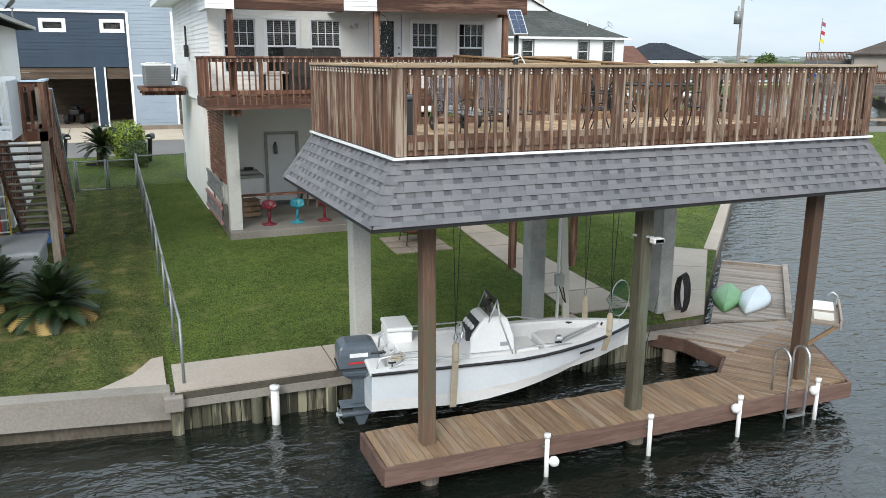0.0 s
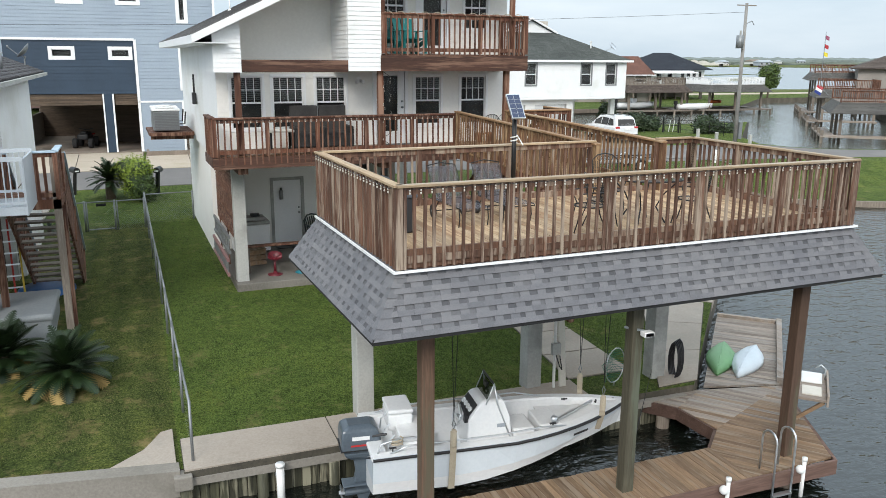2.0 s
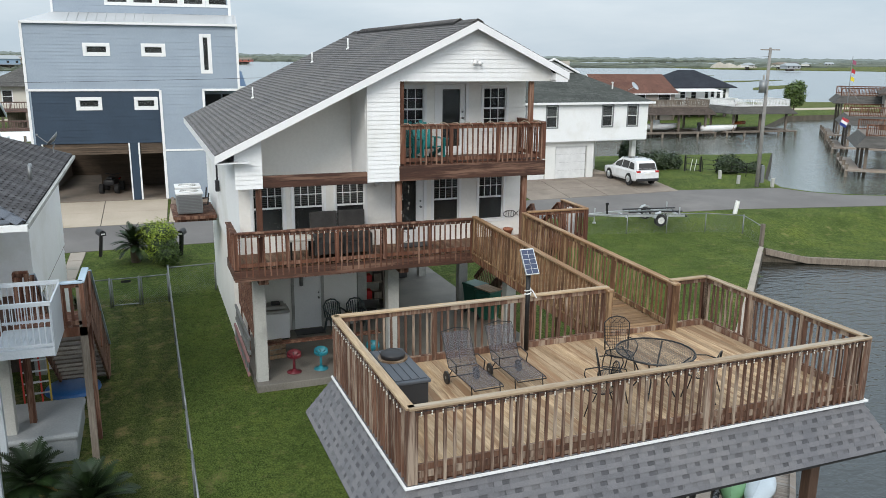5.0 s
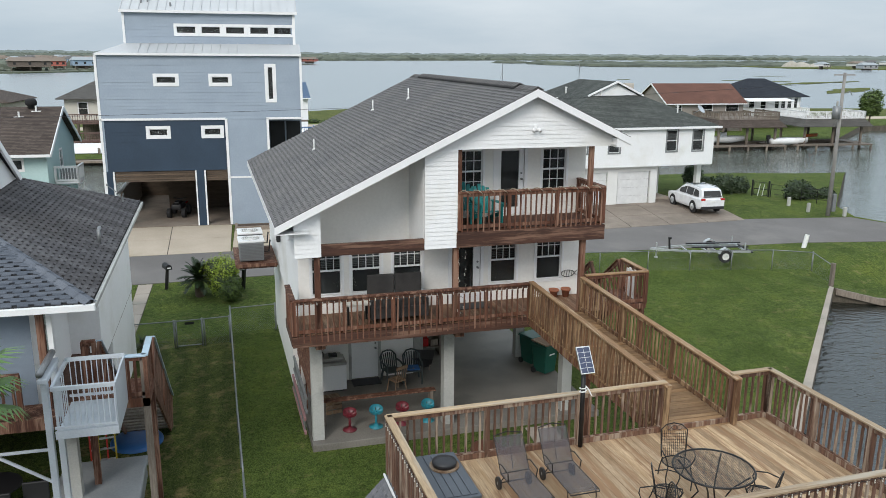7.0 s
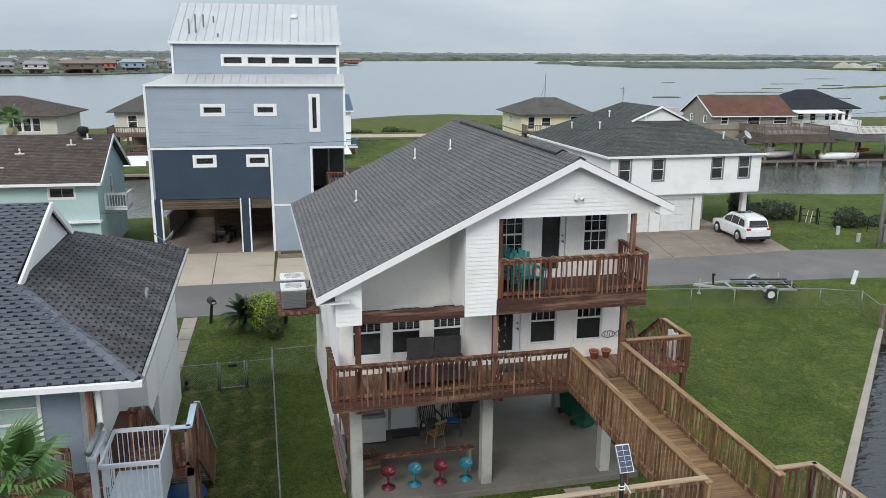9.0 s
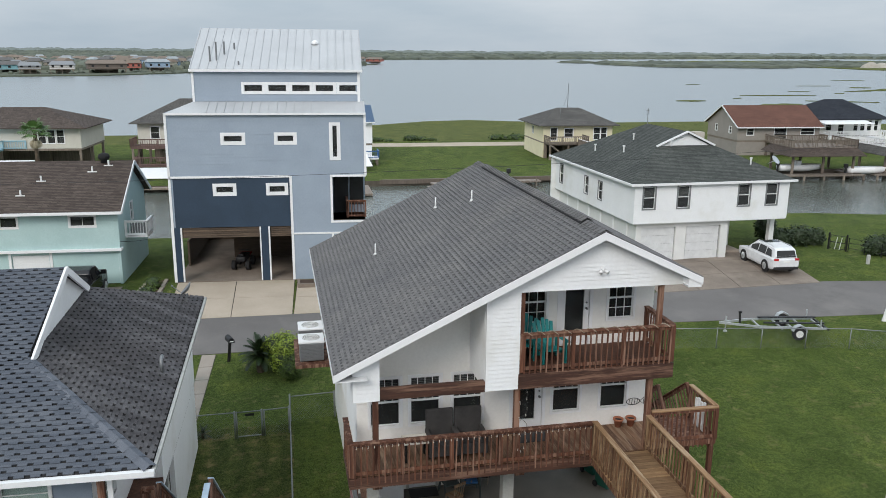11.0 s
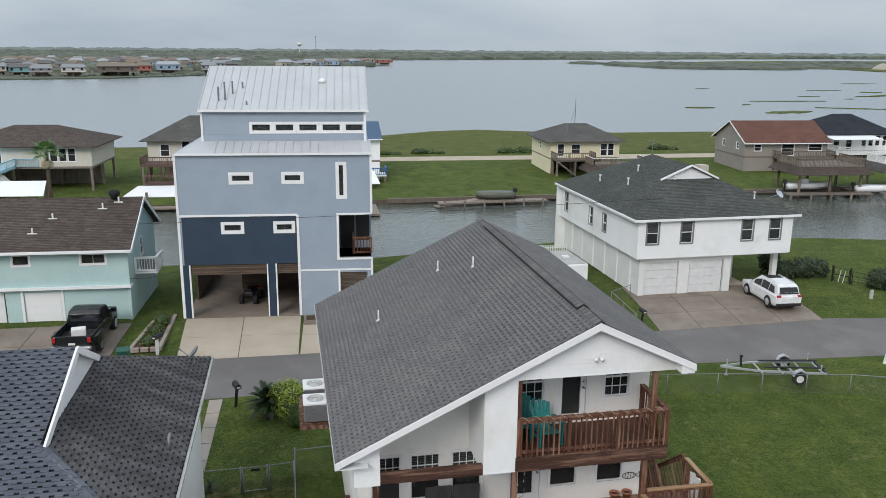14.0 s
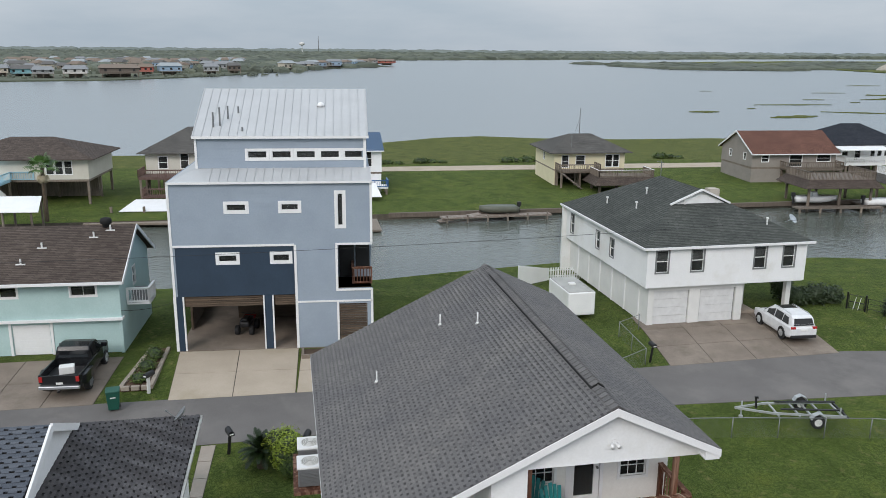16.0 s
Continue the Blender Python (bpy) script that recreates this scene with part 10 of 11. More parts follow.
for s in (-1, 1):
    put("bed_side", G().box(s * 0.93 - 0.05, s * 0.93 + 0.05, -2.5, -0.4, 0.75, 1.18), M_AUTOBLACK, pk, bevel=0.02)
    put("rear_fender", G().loft([[(s * (0.9 + w), y, z0), (s * (0.9 + w), y, z1), (s * 0.9, y, z1 + 0.03), (s * 0.9, y, z0)] for y, w, z0, z1 in ((-2.25, 0.02, 0.6, 0.95), (-2.05, 0.22, 0.5, 1.02), (-1.5, 0.26, 0.55, 1.08), (-0.95, 0.22, 0.5, 1.02), (-0.75, 0.02, 0.6, 0.95))]), M_AUTOBLACK, pk, bevel=0.03)
    put("tail_lamp", G().box(s * 0.85 - 0.08, s * 0.85 + 0.08, -2.6, -2.52, 0.85, 1.12), M_TAIL, pk, bevel=0.015)
    for y0, y1, zt0, zt1 in ((-0.2, 0.5, 1.68, 1.7), (0.58, 1.3, 1.7, 1.45)):
        put("side_window", G().slab([(s * 0.915, y0, 1.26), (s * 0.915, y1, 1.26), (s * 0.80, y1 - 0.1, zt1), (s * 0.80, y0 + 0.05, zt0)], (s * 0.015, 0, 0)), M_AUTOGLASS, pk)
    put("mirror", G().box(s * 1.05 - 0.14, s * 1.05 + 0.14, 1.15, 1.27, 1.22, 1.46), M_AUTOBLACK, pk, bevel=0.03)
    wheel(pk, s * 0.84, 1.75, 0.39, 0.24, M_ALU, s)
    wheel(pk, s * 1.0, -1.5, 0.39, 0.26, M_STEEL, s)
put("cabin", G().loft([[(-a, y, z0), (-b, y, z1 - 0.03), (-b + 0.07, y, z1), (b - 0.07, y, z1), (b, y, z1 - 0.03), (a, y, z0)] for y, a, b, z0, z1 in ((-0.38, 0.9, 0.8, 1.16, 1.62), (-0.25, 0.91, 0.78, 1.18, 1.8), (0.4, 0.92, 0.78, 1.18, 1.85), (0.85, 0.91, 0.79, 1.18, 1.78), (1.45, 0.9, 0.86, 1.17, 1.25))]), M_AUTOBLACK, pk, bevel=0.015)
put("rear_window", G().slab([(-0.72, -0.395, 1.25), (0.72, -0.395, 1.25), (0.66, -0.33, 1.62), (-0.66, -0.33, 1.62)], (0, -0.012, 0)), M_AUTOGLASS, pk)
put("windscreen", G().slab([(-0.8, 1.45, 1.26), (0.8, 1.45, 1.26), (0.7, 0.9, 1.74), (-0.7, 0.9, 1.74)], (0, 0.01, 0.015)), M_AUTOGLASS, pk)
put("tailgate", G().box(-0.86, 0.86, -2.56, -2.5, 0.72, 1.17), M_AUTOBLACK, pk, bevel=0.02)
put("bumper", G().box(-0.95, 0.95, -2.7, -2.56, 0.5, 0.66), M_ALU, pk, bevel=0.03)
put("bed_floor", G().box(-0.88, 0.88, -2.48, -0.42, 0.76, 0.8), M_BLACK, pk)
put("plate_bar", G().box(-0.16, 0.16, -2.59, -2.56, 0.72, 0.82), M_PVC, pk)
put("tow_hitch", G().box(-0.05, 0.05, -2.85, -2.6, 0.4, 0.5), M_BLACKMETAL, pk)
solo("cooler", G().box(-0.35, 0.35, -0.25, 0.25, 0, 0.38), M_PVC, "white cooler box lying in a truck bed", "cooler", bevel=0.03, at=pose(-10.85, 43.6, land_z(-10.7, 45) + 0.86, 0, 0, 12))

# empty boat trailer on the side lawn
tl = thing("boat_trailer", spot(21.0, 36.3, land_z(23, 36) + 0.02, -11), "empty galvanised boat trailer on the lawn", "boat trailer")
fr = G()
for s in (-1, 1):
    fr.beam((0.0, 0, 0.5), (1.6, s * 0.55, 0.5), 0.07, 0.1).beam((1.6, s * 0.55, 0.5), (4.9, s * 0.8, 0.5), 0.07, 0.1)
put("trailer_frame", fr, M_GALV, tl)
for x in (1.8, 2.8, 3.9, 4.8):
    put("crossmember", G().beam((x, -0.75, 0.46), (x, 0.75, 0.46), 0.07, 0.07), M_GALV, tl)
for s in (-1, 1):
    put("bunk", G().beam((2.0, s * 0.42, 0.66), (4.9, s * 0.48, 0.68), 0.1, 0.06), M_BLACK, tl)
    put("fender", G().loft([[(3.5 + 0.36 * math.cos(a), s * 1.02 - 0.14, 0.36 + 0.42 * math.sin(a)), (3.5 + 0.36 * math.cos(a), s * 1.02 + 0.14, 0.36 + 0.42 * math.sin(a)), (3.5 + 0.33 * math.cos(a), s * 1.02 + 0.14, 0.36 + 0.39 * math.sin(a)), (3.5 + 0.33 * math.cos(a), s * 1.02 - 0.14, 0.36 + 0.39 * math.sin(a))] for a in (0.2, 0.8, 1.57, 2.3, 2.9)]), M_GALV, tl)
    w = put("wheel", G().cyl((3.5, s * 1.02 - 0.1, 0.32), (3.5, s * 1.02 + 0.1, 0.32), 0.32, n=22), M_TYRE, tl, bevel=0.03)
    put("rim", G().cyl((3.5, s * 1.02 - 0.105, 0.32), (3.5, s * 1.02 + 0.105, 0.32), 0.18, n=16), M_PVC, w)
    put("guide_post", G().beam((4.6, s * 0.8, 0.5), (4.6, s * 0.8, 0.95), 0.05, 0.05), M_GALV, tl)
put("axle", G().beam((3.5, -1.0, 0.32), (3.5, 1.0, 0.32), 0.08, 0.08), M_GALV, tl)
put("winch_stand", G().beam((1.0, 0, 0.5), (0.95, 0, 1.05), 0.08, 0.08).box(0.9, 1.05, -0.05, 0.05, 1.0, 1.1), M_BLACKMETAL, tl)
put("tongue_jack", G().cyl((0.35, 0.1, 0.0), (0.35, 0.1, 0.8), 0.035).cyl((0.35, 0.1, 0.0), (0.35, 0.1, 0.06), 0.1), M_GALV, tl)
put("tail_light_bar", G().box(4.92, 5.0, -0.9, 0.9, 0.44, 0.52), M_BLACK, tl)
moto = thing("quad_bike", spot(-2.6, 50.5, 0.82, 80), "dark quad bike parked in the shaded carport", "quad bike")
put("body", G().box(-0.7, 0.7, -0.3, 0.3, 0.45, 0.8), M_BLACK, moto, bevel=0.1)
put("seat", G().box(-0.5, 0.2, -0.16, 0.16, 0.78, 0.92), M_BLACK, moto, bevel=0.05)
put("handlebar", G().tube([(0.35, -0.4, 1.05), (0.45, 0, 0.95), (0.35, 0.4, 1.05)], 0.025, 6), M_BLACK, moto)
put("front_guard", G().box(0.45, 0.95, -0.35, 0.35, 0.66, 0.74), M_TAIL, moto, bevel=0.03)
for x in (-0.6, 0.65):
    for y in (-0.42, 0.42):
        put("wheel", G().cyl((x, y - 0.12, 0.28), (x, y + 0.12, 0.28), 0.28, n=16), M_TYRE, moto, bevel=0.03)

# ---- things on the porches and under the house ----
HM = house.matrix_basis @ spot(-6.0, -25.5, 0.0)


def hspot(x, y, z, rz=0.0):
    return HM @ spot(x - 0.0218 * (25.5 - y), y, z, rz)


M_TEAL = plain("teal_plastic", (0.01, 0.22, 0.22), 0.5)
ad = thing("adirondack_chair", hspot(6.9, 20.25, 6.03, 8), "teal plastic adirondack chair on the balcony", "chair")
for i in range(6):
    put("seat_slat", G().beam((-0.26, -0.3 + i * 0.1, 0.38 - i * 0.02), (0.26, -0.3 + i * 0.1, 0.38 - i * 0.02), 0.085, 0.02), M_TEAL, ad)
for i in range(5):
    x = -0.22 + i * 0.11
    put("back_slat", G().beam((x * 0.8, 0.22, 0.3), (x * 1.15, 0.45, 1.0 - abs(x) * 0.5), 0.09, 0.02, (0, 1, 0)), M_TEAL, ad)
for s in (-1, 1):
    put("armrest", G().box(s * 0.34 - 0.07, s * 0.34 + 0.07, -0.38, 0.3, 0.56, 0.585), M_TEAL, ad, bevel=0.01)
    put("leg", G().box(s * 0.31 - 0.02, s * 0.31 + 0.02, -0.34, -0.24, 0.0, 0.56), M_TEAL, ad)
    put("leg", G().beam((s * 0.3, -0.3, 0.33), (s * 0.3, 0.5, 0.04), 0.03, 0.1), M_TEAL, ad)
    put("leg", G().box(s * 0.33 - 0.02, s * 0.33 + 0.02, 0.2, 0.28, 0.0, 0.56), M_TEAL, ad)
copy_thing(ad, hspot(6.35, 20.7, 6.03, -25))
rope = thing("rope", HM @ spot(5.9, 19.62, 7.02), "pale thin rope wound over the balcony cap rail", "rope")
put("coil", G().tube([(0.055 * k, 0.085 * math.cos(k * 1.05), -0.015 + 0.05 * math.sin(k * 1.05)) for k in range(72)], 0.009, 5), M_STRAP, rope)
lamp_me = G().box(-0.05, 0.05, -0.03, 0.0, -0.08, 0.08)
for at, lab in ((hspot(7.95, 19.58, 8.58), "white twin floodlight on the gable"), (hspot(5.75, 21.18, 5.35), "white globe lamp beside the door"), ):
    wl = thing("wall_lamp", at, lab, "wall lamp", "wall lamps")
    put("base_plate", lamp_me, M_TRIM, wl, bevel=0.01)
    put("lamp_head", G().cyl((-0.05, -0.03, -0.02), (-0.09, -0.14, -0.06), 0.035, 0.05, 10), M_TRIM, wl, smooth=True)
    put("lamp_head", G().cyl((0.05, -0.03, -0.02), (0.09, -0.14, -0.06), 0.035, 0.05, 10), M_TRIM, wl, smooth=True)
# main porch: sofa, side table, pots, wall ornament
M_RATTAN = surface("dark_grey_wicker", (0.03, 0.028, 0.027), (0.06, 0.055, 0.052), 3, 90, 0.8, bump=0.6)
for x, nm in ((4.15, "dark grey wicker porch seat with high back"), (4.9, "dark grey wicker porch seat with high back")):
    so = thing("wicker_chair", hspot(x, 20.35, FLOOR, 180), nm, "chair", "wicker porch seats")
    put("seat", G().box(-0.36, 0.36, -0.32, 0.34, 0.12, 0.44), M_RATTAN, so, bevel=0.03)
    put("backrest", G().box(-0.36, 0.36, -0.42, -0.32, 0.3, 1.12), M_RATTAN, so, bevel=0.03)
    for s in (-1, 1):
        put("armrest", G().box(s * 0.34 - 0.05, s * 0.34 + 0.05, -0.34, 0.34, 0.1, 0.62), M_RATTAN, so, bevel=0.03)
    for a, b in ((-0.3, -0.3), (0.3, -0.3), (-0.3, 0.28), (0.3, 0.28)):
        put("leg", G().box(a - 0.03, a + 0.03, b - 0.03, b + 0.03, 0, 0.12), M_BLACK, so)
st = thing("side_table", hspot(3.45, 20.3, FLOOR), "small pale side table on the porch", "table")
put("tabletop", G().box(-0.32, 0.32, -0.25, 0.25, 0.5, 0.55), M_CANVAS, st, bevel=0.01)
for a, b in ((-0.27, -0.2), (0.27, -0.2), (-0.27, 0.2), (0.27, 0.2)):
    put("leg", G().box(a - 0.025, a + 0.025, b - 0.025, b + 0.025, 0, 0.5), M_BLACKMETAL, st)
solo("doormat", G().box(-0.45, 0.45, -0.25, 0.25, 0, 0.02), M_BLACK, "dark doormat at the porch door", "doormat", at=hspot(6.7, 20.8, FLOOR + 0.005))
solo("doormat", G().box(-0.45, 0.45, -0.25, 0.25, 0, 0.02), M_BLACK, "dark doormat before the storeroom door", "doormat", at=hspot(4.3, 24.25, 0.205))
M_TERRA = surface("terracotta", (0.30, 0.11, 0.06), (0.40, 0.16, 0.09), 3, 40, 0.85)
for x in (9.25, 9.62):
    fp2 = thing("flower_pot", hspot(x, 21.0, FLOOR), "empty terracotta flower pot against the wall", "flower pot", "terracotta pots")
    put("pot_body", G().lathe([(0.08, 0), (0.12, 0.2), (0.145, 0.2), (0.145, 0.25), (0.12, 0.25), (0.1, 0.16), (0.02, 0.15)], n=16), M_TERRA, fp2, smooth=True)
    put("soil", G().cyl((0, 0, 0.16), (0, 0, 0.2), 0.11, n=14), M_BLACK, fp2)
fish = thing("wall_ornament", hspot(9.72, 21.17, 4.25), "black wire fish ornament on the wall", "wall ornament")
fgm = G().tube([(0.2 * math.cos(a * 0.3927), -0.03, 0.1 * math.sin(a * 0.3927)) for a in range(16)], 0.01, 5, True).tube([(0.2, -0.03, 0), (0.32, -0.03, 0.1), (0.32, -0.03, -0.1), (0.2, -0.03, 0)], 0.01, 5)
for i in range(4):
    fgm.tube([(-0.12 + i * 0.08, -0.03, -0.08), (-0.1 + i * 0.08, -0.03, 0.08)], 0.007, 4)
put("outline", fgm, M_BLACKMETAL, fish)
# carport
fz = thing("chest_freezer", hspot(3.1, 24.1, 0.2), "white chest freezer against the storeroom wall", "freezer")
put("cabinet", G().box(-0.55, 0.5, -0.35, 0.35, 0.05, 0.85), M_TRIM, fz, bevel=0.02)
put("lid", G().box(-0.56, 0.51, -0.36, 0.36, 0.86, 0.95), M_PILING, fz, bevel=0.02)
put("base", G().box(-0.5, 0.45, -0.3, 0.3, 0, 0.05), M_BLACK, fz)
sk = thing("sink_bench", hspot(3.05, 24.12, 1.16), "grey tray of tools lying on the freezer", "tray")
put("tray", G().box(-0.5, 0.45, -0.25, 0.25, 0, 0.1), M_PILING, sk, bevel=0.02)
put("clutter", G().box(-0.3, -0.1, -0.1, 0.1, 0.1, 0.22).box(0.05, 0.3, -0.15, 0.05, 0.1, 0.18), M_BLACK, sk)
def plastic_chair(at, material, label):
    c = thing("plastic_chair", at, label, "chair", "plastic carport chairs")
    put("seat", G().box(-0.25, 0.25, -0.25, 0.22, 0.4, 0.44), material, c, bevel=0.02)
    for i in range(7):
        x = -0.2 + i * 0.067
        put("back_slat", G().beam((x * 0.9, 0.22, 0.42), (x * 1.1, 0.36, 0.9 - abs(x) * 0.3), 0.035, 0.02, (0, 1, 0)), material, c)
    put("back_rim", G().tube([(-0.26, 0.22, 0.42), (-0.27, 0.33, 0.78), (-0.15, 0.38, 0.92), (0, 0.39, 0.95), (0.15, 0.38, 0.92), (0.27, 0.33, 0.78), (0.26, 0.22, 0.42)], 0.025, 6), material, c, smooth=True)
    for s in (-1, 1):
        put("armrest", G().tube([(s * 0.27, 0.3, 0.66), (s * 0.29, 0, 0.66), (s * 0.28, -0.22, 0.62), (s * 0.26, -0.27, 0.0)], 0.028, 6), material, c, smooth=True)
        put("leg", G().beam((s * 0.22, 0.2, 0.42), (s * 0.25, 0.3, 0.0), 0.05, 0.05), material, c)
    return c
M_GREYPLAS = plain("grey_green_plastic", (0.05, 0.065, 0.065), 0.5)
plastic_chair(hspot(5.1, 24.05, 0.2, 12), M_GREYPLAS, "grey-green plastic garden chair by the wall")
plastic_chair(hspot(5.75, 23.95, 0.2, -6), M_GREYPLAS, "grey-green plastic garden chair with a blue cushion")
solo("cushion", G().box(-0.2, 0.2, -0.2, 0.18, 0, 0.06), M_BLUETARP, "blue seat cushion on a plastic chair", "cushion", bevel=0.02, at=hspot(5.75, 23.93, 0.645, -6))
wc = thing("child_chair", hspot(5.1, 23.3, 0.2, 205) @ Matrix.Scale(1.35, 4), "small spindle-back wooden child's chair", "chair")
put("seat", G().box(-0.15, 0.15, -0.15, 0.15, 0.28, 0.31), M_DOCK, wc, bevel=0.01)
for a, b in ((-0.13, -0.13), (0.13, -0.13), (-0.13, 0.13), (0.13, 0.13)):
    put("leg", G().cyl((a, b, 0.28), (a * 1.25, b * 1.25, 0), 0.015, n=8), M_DOCK, wc)
for i in range(5):
    put("spindle", G().cyl((-0.12 + i * 0.06, 0.14, 0.31), (-0.13 + i * 0.065, 0.2, 0.62), 0.009, n=6), M_DOCK, wc)
put("crest_rail", G().beam((-0.16, 0.2, 0.64), (0.16, 0.2, 0.64), 0.02, 0.07), M_DOCK, wc)
def tractor_seat():
    """A dished seat with two lobes, a raised back and slots right through it."""
    n, rings = 30, (0.03, 0.08, 0.13, 0.18, 0.215, 0.235)
    g = G()
    for side in (0.0, -0.014):
        vs, fs = [], []
        for k, r in enumerate(rings):
            for i in range(n):
                a = 2 * math.pi * i / n
                q = r * (1 - 0.22 * (k / 5) * math.exp(-((a - 4.712) / 0.4) ** 2))
                vs.append((q * 1.05 * math.cos(a), q * 0.95 * math.sin(a), side + 1.5 * q * q + (0.09 * (k / 5) ** 2 if math.sin(a) > 0.1 else 0.0)))
        for k in range(5):
            for i in range(n):
                if k in (1, 2) and i % 5 == 2:
                    continue
                q = (k * n + i, k * n + (i + 1) % n, (k + 1) * n + (i + 1) % n, (k + 1) * n + i)
                fs.append(q if side < 0 else q[::-1])
        fs.append(tuple(range(n)))
        g.raw(vs, fs)
    return g


M_TRACTOR_R, M_TRACTOR_T = plain("crimson_paint", (0.12, 0.010, 0.018), 0.45), plain("turquoise_paint", (0.018, 0.19, 0.24), 0.45)
for i in range(4):
    mt = M_TRACTOR_R if i % 2 == 0 else M_TRACTOR_T
    sx = thing("bar_stool", hspot(3.3 + i * 0.745, 21.1, 0.2), ("crimson" if i % 2 == 0 else "turquoise") + " painted tractor-seat bar stool", "stool", "stools along the bar")
    put("base", G().lathe([(0.2, 0), (0.2, 0.02), (0.06, 0.05), (0.045, 0.1)], n=18), mt, sx, smooth=True)
    put("column", G().cyl((0, 0, 0.05), (0, 0, 0.45), 0.036, n=12), mt, sx, smooth=True)
    put("seat", tractor_seat(), mt, sx, "slotted cast tractor seat", at=pose(0, 0, 0.44, 22, 0, 0) @ Matrix.Scale(0.78, 4))
bar = thing("bar_counter", hspot(4.2, 21.6, 0.2), "rough timber plank bar between the columns", "bar")
put("countertop", G().box(-1.62, 1.68, -0.13, 0.13, 0.7, 0.735), M_BROWN, bar, bevel=0.01)
put("bracket", G().box(-1.6, -1.5, -0.1, 0.1, 0, 0.7), M_GREY_WOOD, bar)
put("bracket", G().box(1.5, 1.6, -0.1, 0.1, 0, 0.7), M_GREY_WOOD, bar)
cr = thing("crate", hspot(2.95, 22.3, 0.2, 10), "small wooden crate by the column", "crate")
for k in range(3):
    put("slat", G().box(-0.25, 0.25, -0.2, -0.18, 0.05 + k * 0.15, 0.16 + k * 0.15), M_DOCK, cr)
    put("slat", G().box(-0.25, 0.25, 0.18, 0.2, 0.05 + k * 0.15, 0.16 + k * 0.15), M_DOCK, cr)
    put("slat", G().box(0.23, 0.25, -0.18, 0.18, 0.05 + k * 0.15, 0.16 + k * 0.15), M_DOCK, cr)
put("top", G().box(-0.26, 0.26, -0.21, 0.21, 0.48, 0.5), M_DOCK, cr)
# slatted screen and ladders on the side of the carport
scr = thing("slat_screen", hspot(2.24, 22.7, 1.3), "brown horizontal slat screen at the carport side", "screen")
for i in range(22):
    put("slat", G().box(-0.02, 0.02, -1.6, 1.75, i * 0.09, 0.06 + i * 0.09), M_BROWN, scr)
for y in (-1.6, 0, 1.7):
    put("batten", G().box(0.02, 0.06, y - 0.03, y + 0.03, -1.1, 2.0), M_BROWN, scr)
for k, (z, m, lab) in enumerate(((0.95, M_STEEL, "grey aluminium ladder hung sideways on the wall"), (0.35, plain("faded_red_fibreglass", (0.30, 0.16, 0.155)), "faded red ladder hung sideways on the wall"))):
    la = thing("ladder", hspot(2.08 - 0.05 * k, 22.6, z), lab, "ladder", "hung ladders")
    for dz in (0, 0.4):
        put("rail", G().box(-0.03, 0.03, -1.7, 1.5, dz - 0.04, dz + 0.04), m, la)
    for i in range(10):
        put("rung", G().cyl((0, -1.55 + i * 0.32, 0), (0, -1.55 + i * 0.32, 0.4), 0.018, n=6), M_STEEL, la)
# clutter at the back of the carport
fr2 = thing("refrigerator", hspot(8.6, 29.6, 0.2, 5), "black upright refrigerator in the dark carport", "refrigerator")
put("cabinet", G().box(-0.4, 0.4, -0.35, 0.35, 0.02, 1.7), M_BLACK, fr2, bevel=0.03)
put("door", G().box(-0.4, 0.4, -0.4, -0.355, 0.05, 1.68), M_BLACK, fr2, bevel=0.02)
put("handle", G().box(-0.36, -0.33, -0.44, -0.4, 0.6, 1.2), M_STEEL, fr2)
shf = thing("tool_shelf", hspot(6.6, 26.2, 0.2), "dark shelf crowded with garden tools", "shelf")
for z in (0.3, 0.9, 1.5):
    put("board", G().box(-0.5, 0.6, -0.25, 0.25, z, z + 0.04), M_GREY_WOOD, shf)
for x in (-0.48, 0.56):
    put("upright", G().box(x, x + 0.05, -0.25, 0.25, 0, 1.7), M_GREY_WOOD, shf)
for i in range(7):
    put("box", G().box(-0.42 + (i % 3) * 0.34, -0.16 + (i % 3) * 0.34, -0.2, 0.15, 0.34 + (i // 3) * 0.6, 0.56 + (i // 3) * 0.6 + 0.05 * (i % 2)), (M_BLACK, M_TAIL, M_GREY_WOOD)[i % 3], shf)
wbw = thing("wheelbarrow", hspot(6.25, 24.5, 0.2, 70), "dark wheelbarrow tipped against a column", "wheelbarrow")
put("tray", G().loft([[(-0.3, -0.25, 0.35), (0.3, -0.25, 0.35), (0.3, 0.25, 0.35), (-0.3, 0.25, 0.35)], [(-0.42, -0.33, 0.65), (0.42, -0.33, 0.65), (0.42, 0.33, 0.65), (-0.42, 0.33, 0.65)]]), M_BLACK, wbw)
put("wheel", G().cyl((0.55, -0.05, 0.19), (0.55, 0.05, 0.19), 0.19, n=16), M_TYRE, wbw)
put("hub", G().cyl((0.55, -0.06, 0.19), (0.55, 0.06, 0.19), 0.09, n=12), M_PVC, wbw)
put("handle", G().beam((0.5, -0.2, 0.3), (-0.9, -0.25, 0.5), 0.04, 0.04).beam((0.5, 0.2, 0.3), (-0.9, 0.25, 0.5), 0.04, 0.04), M_GREY_WOOD, wbw)
door_dec = thing("fire_extinguisher", hspot(4.12, 24.55, 1.65), "small white extinguisher hung on the storeroom door", "extinguisher")
put("cylinder", G().cyl((0, -0.02, 0), (0, -0.02, 0.28), 0.06, n=12), M_STEEL, door_dec, smooth=True)
put("head", G().cyl((0, -0.02, 0.28), (0, -0.02, 0.36), 0.03, n=8), M_BLACK, door_dec)
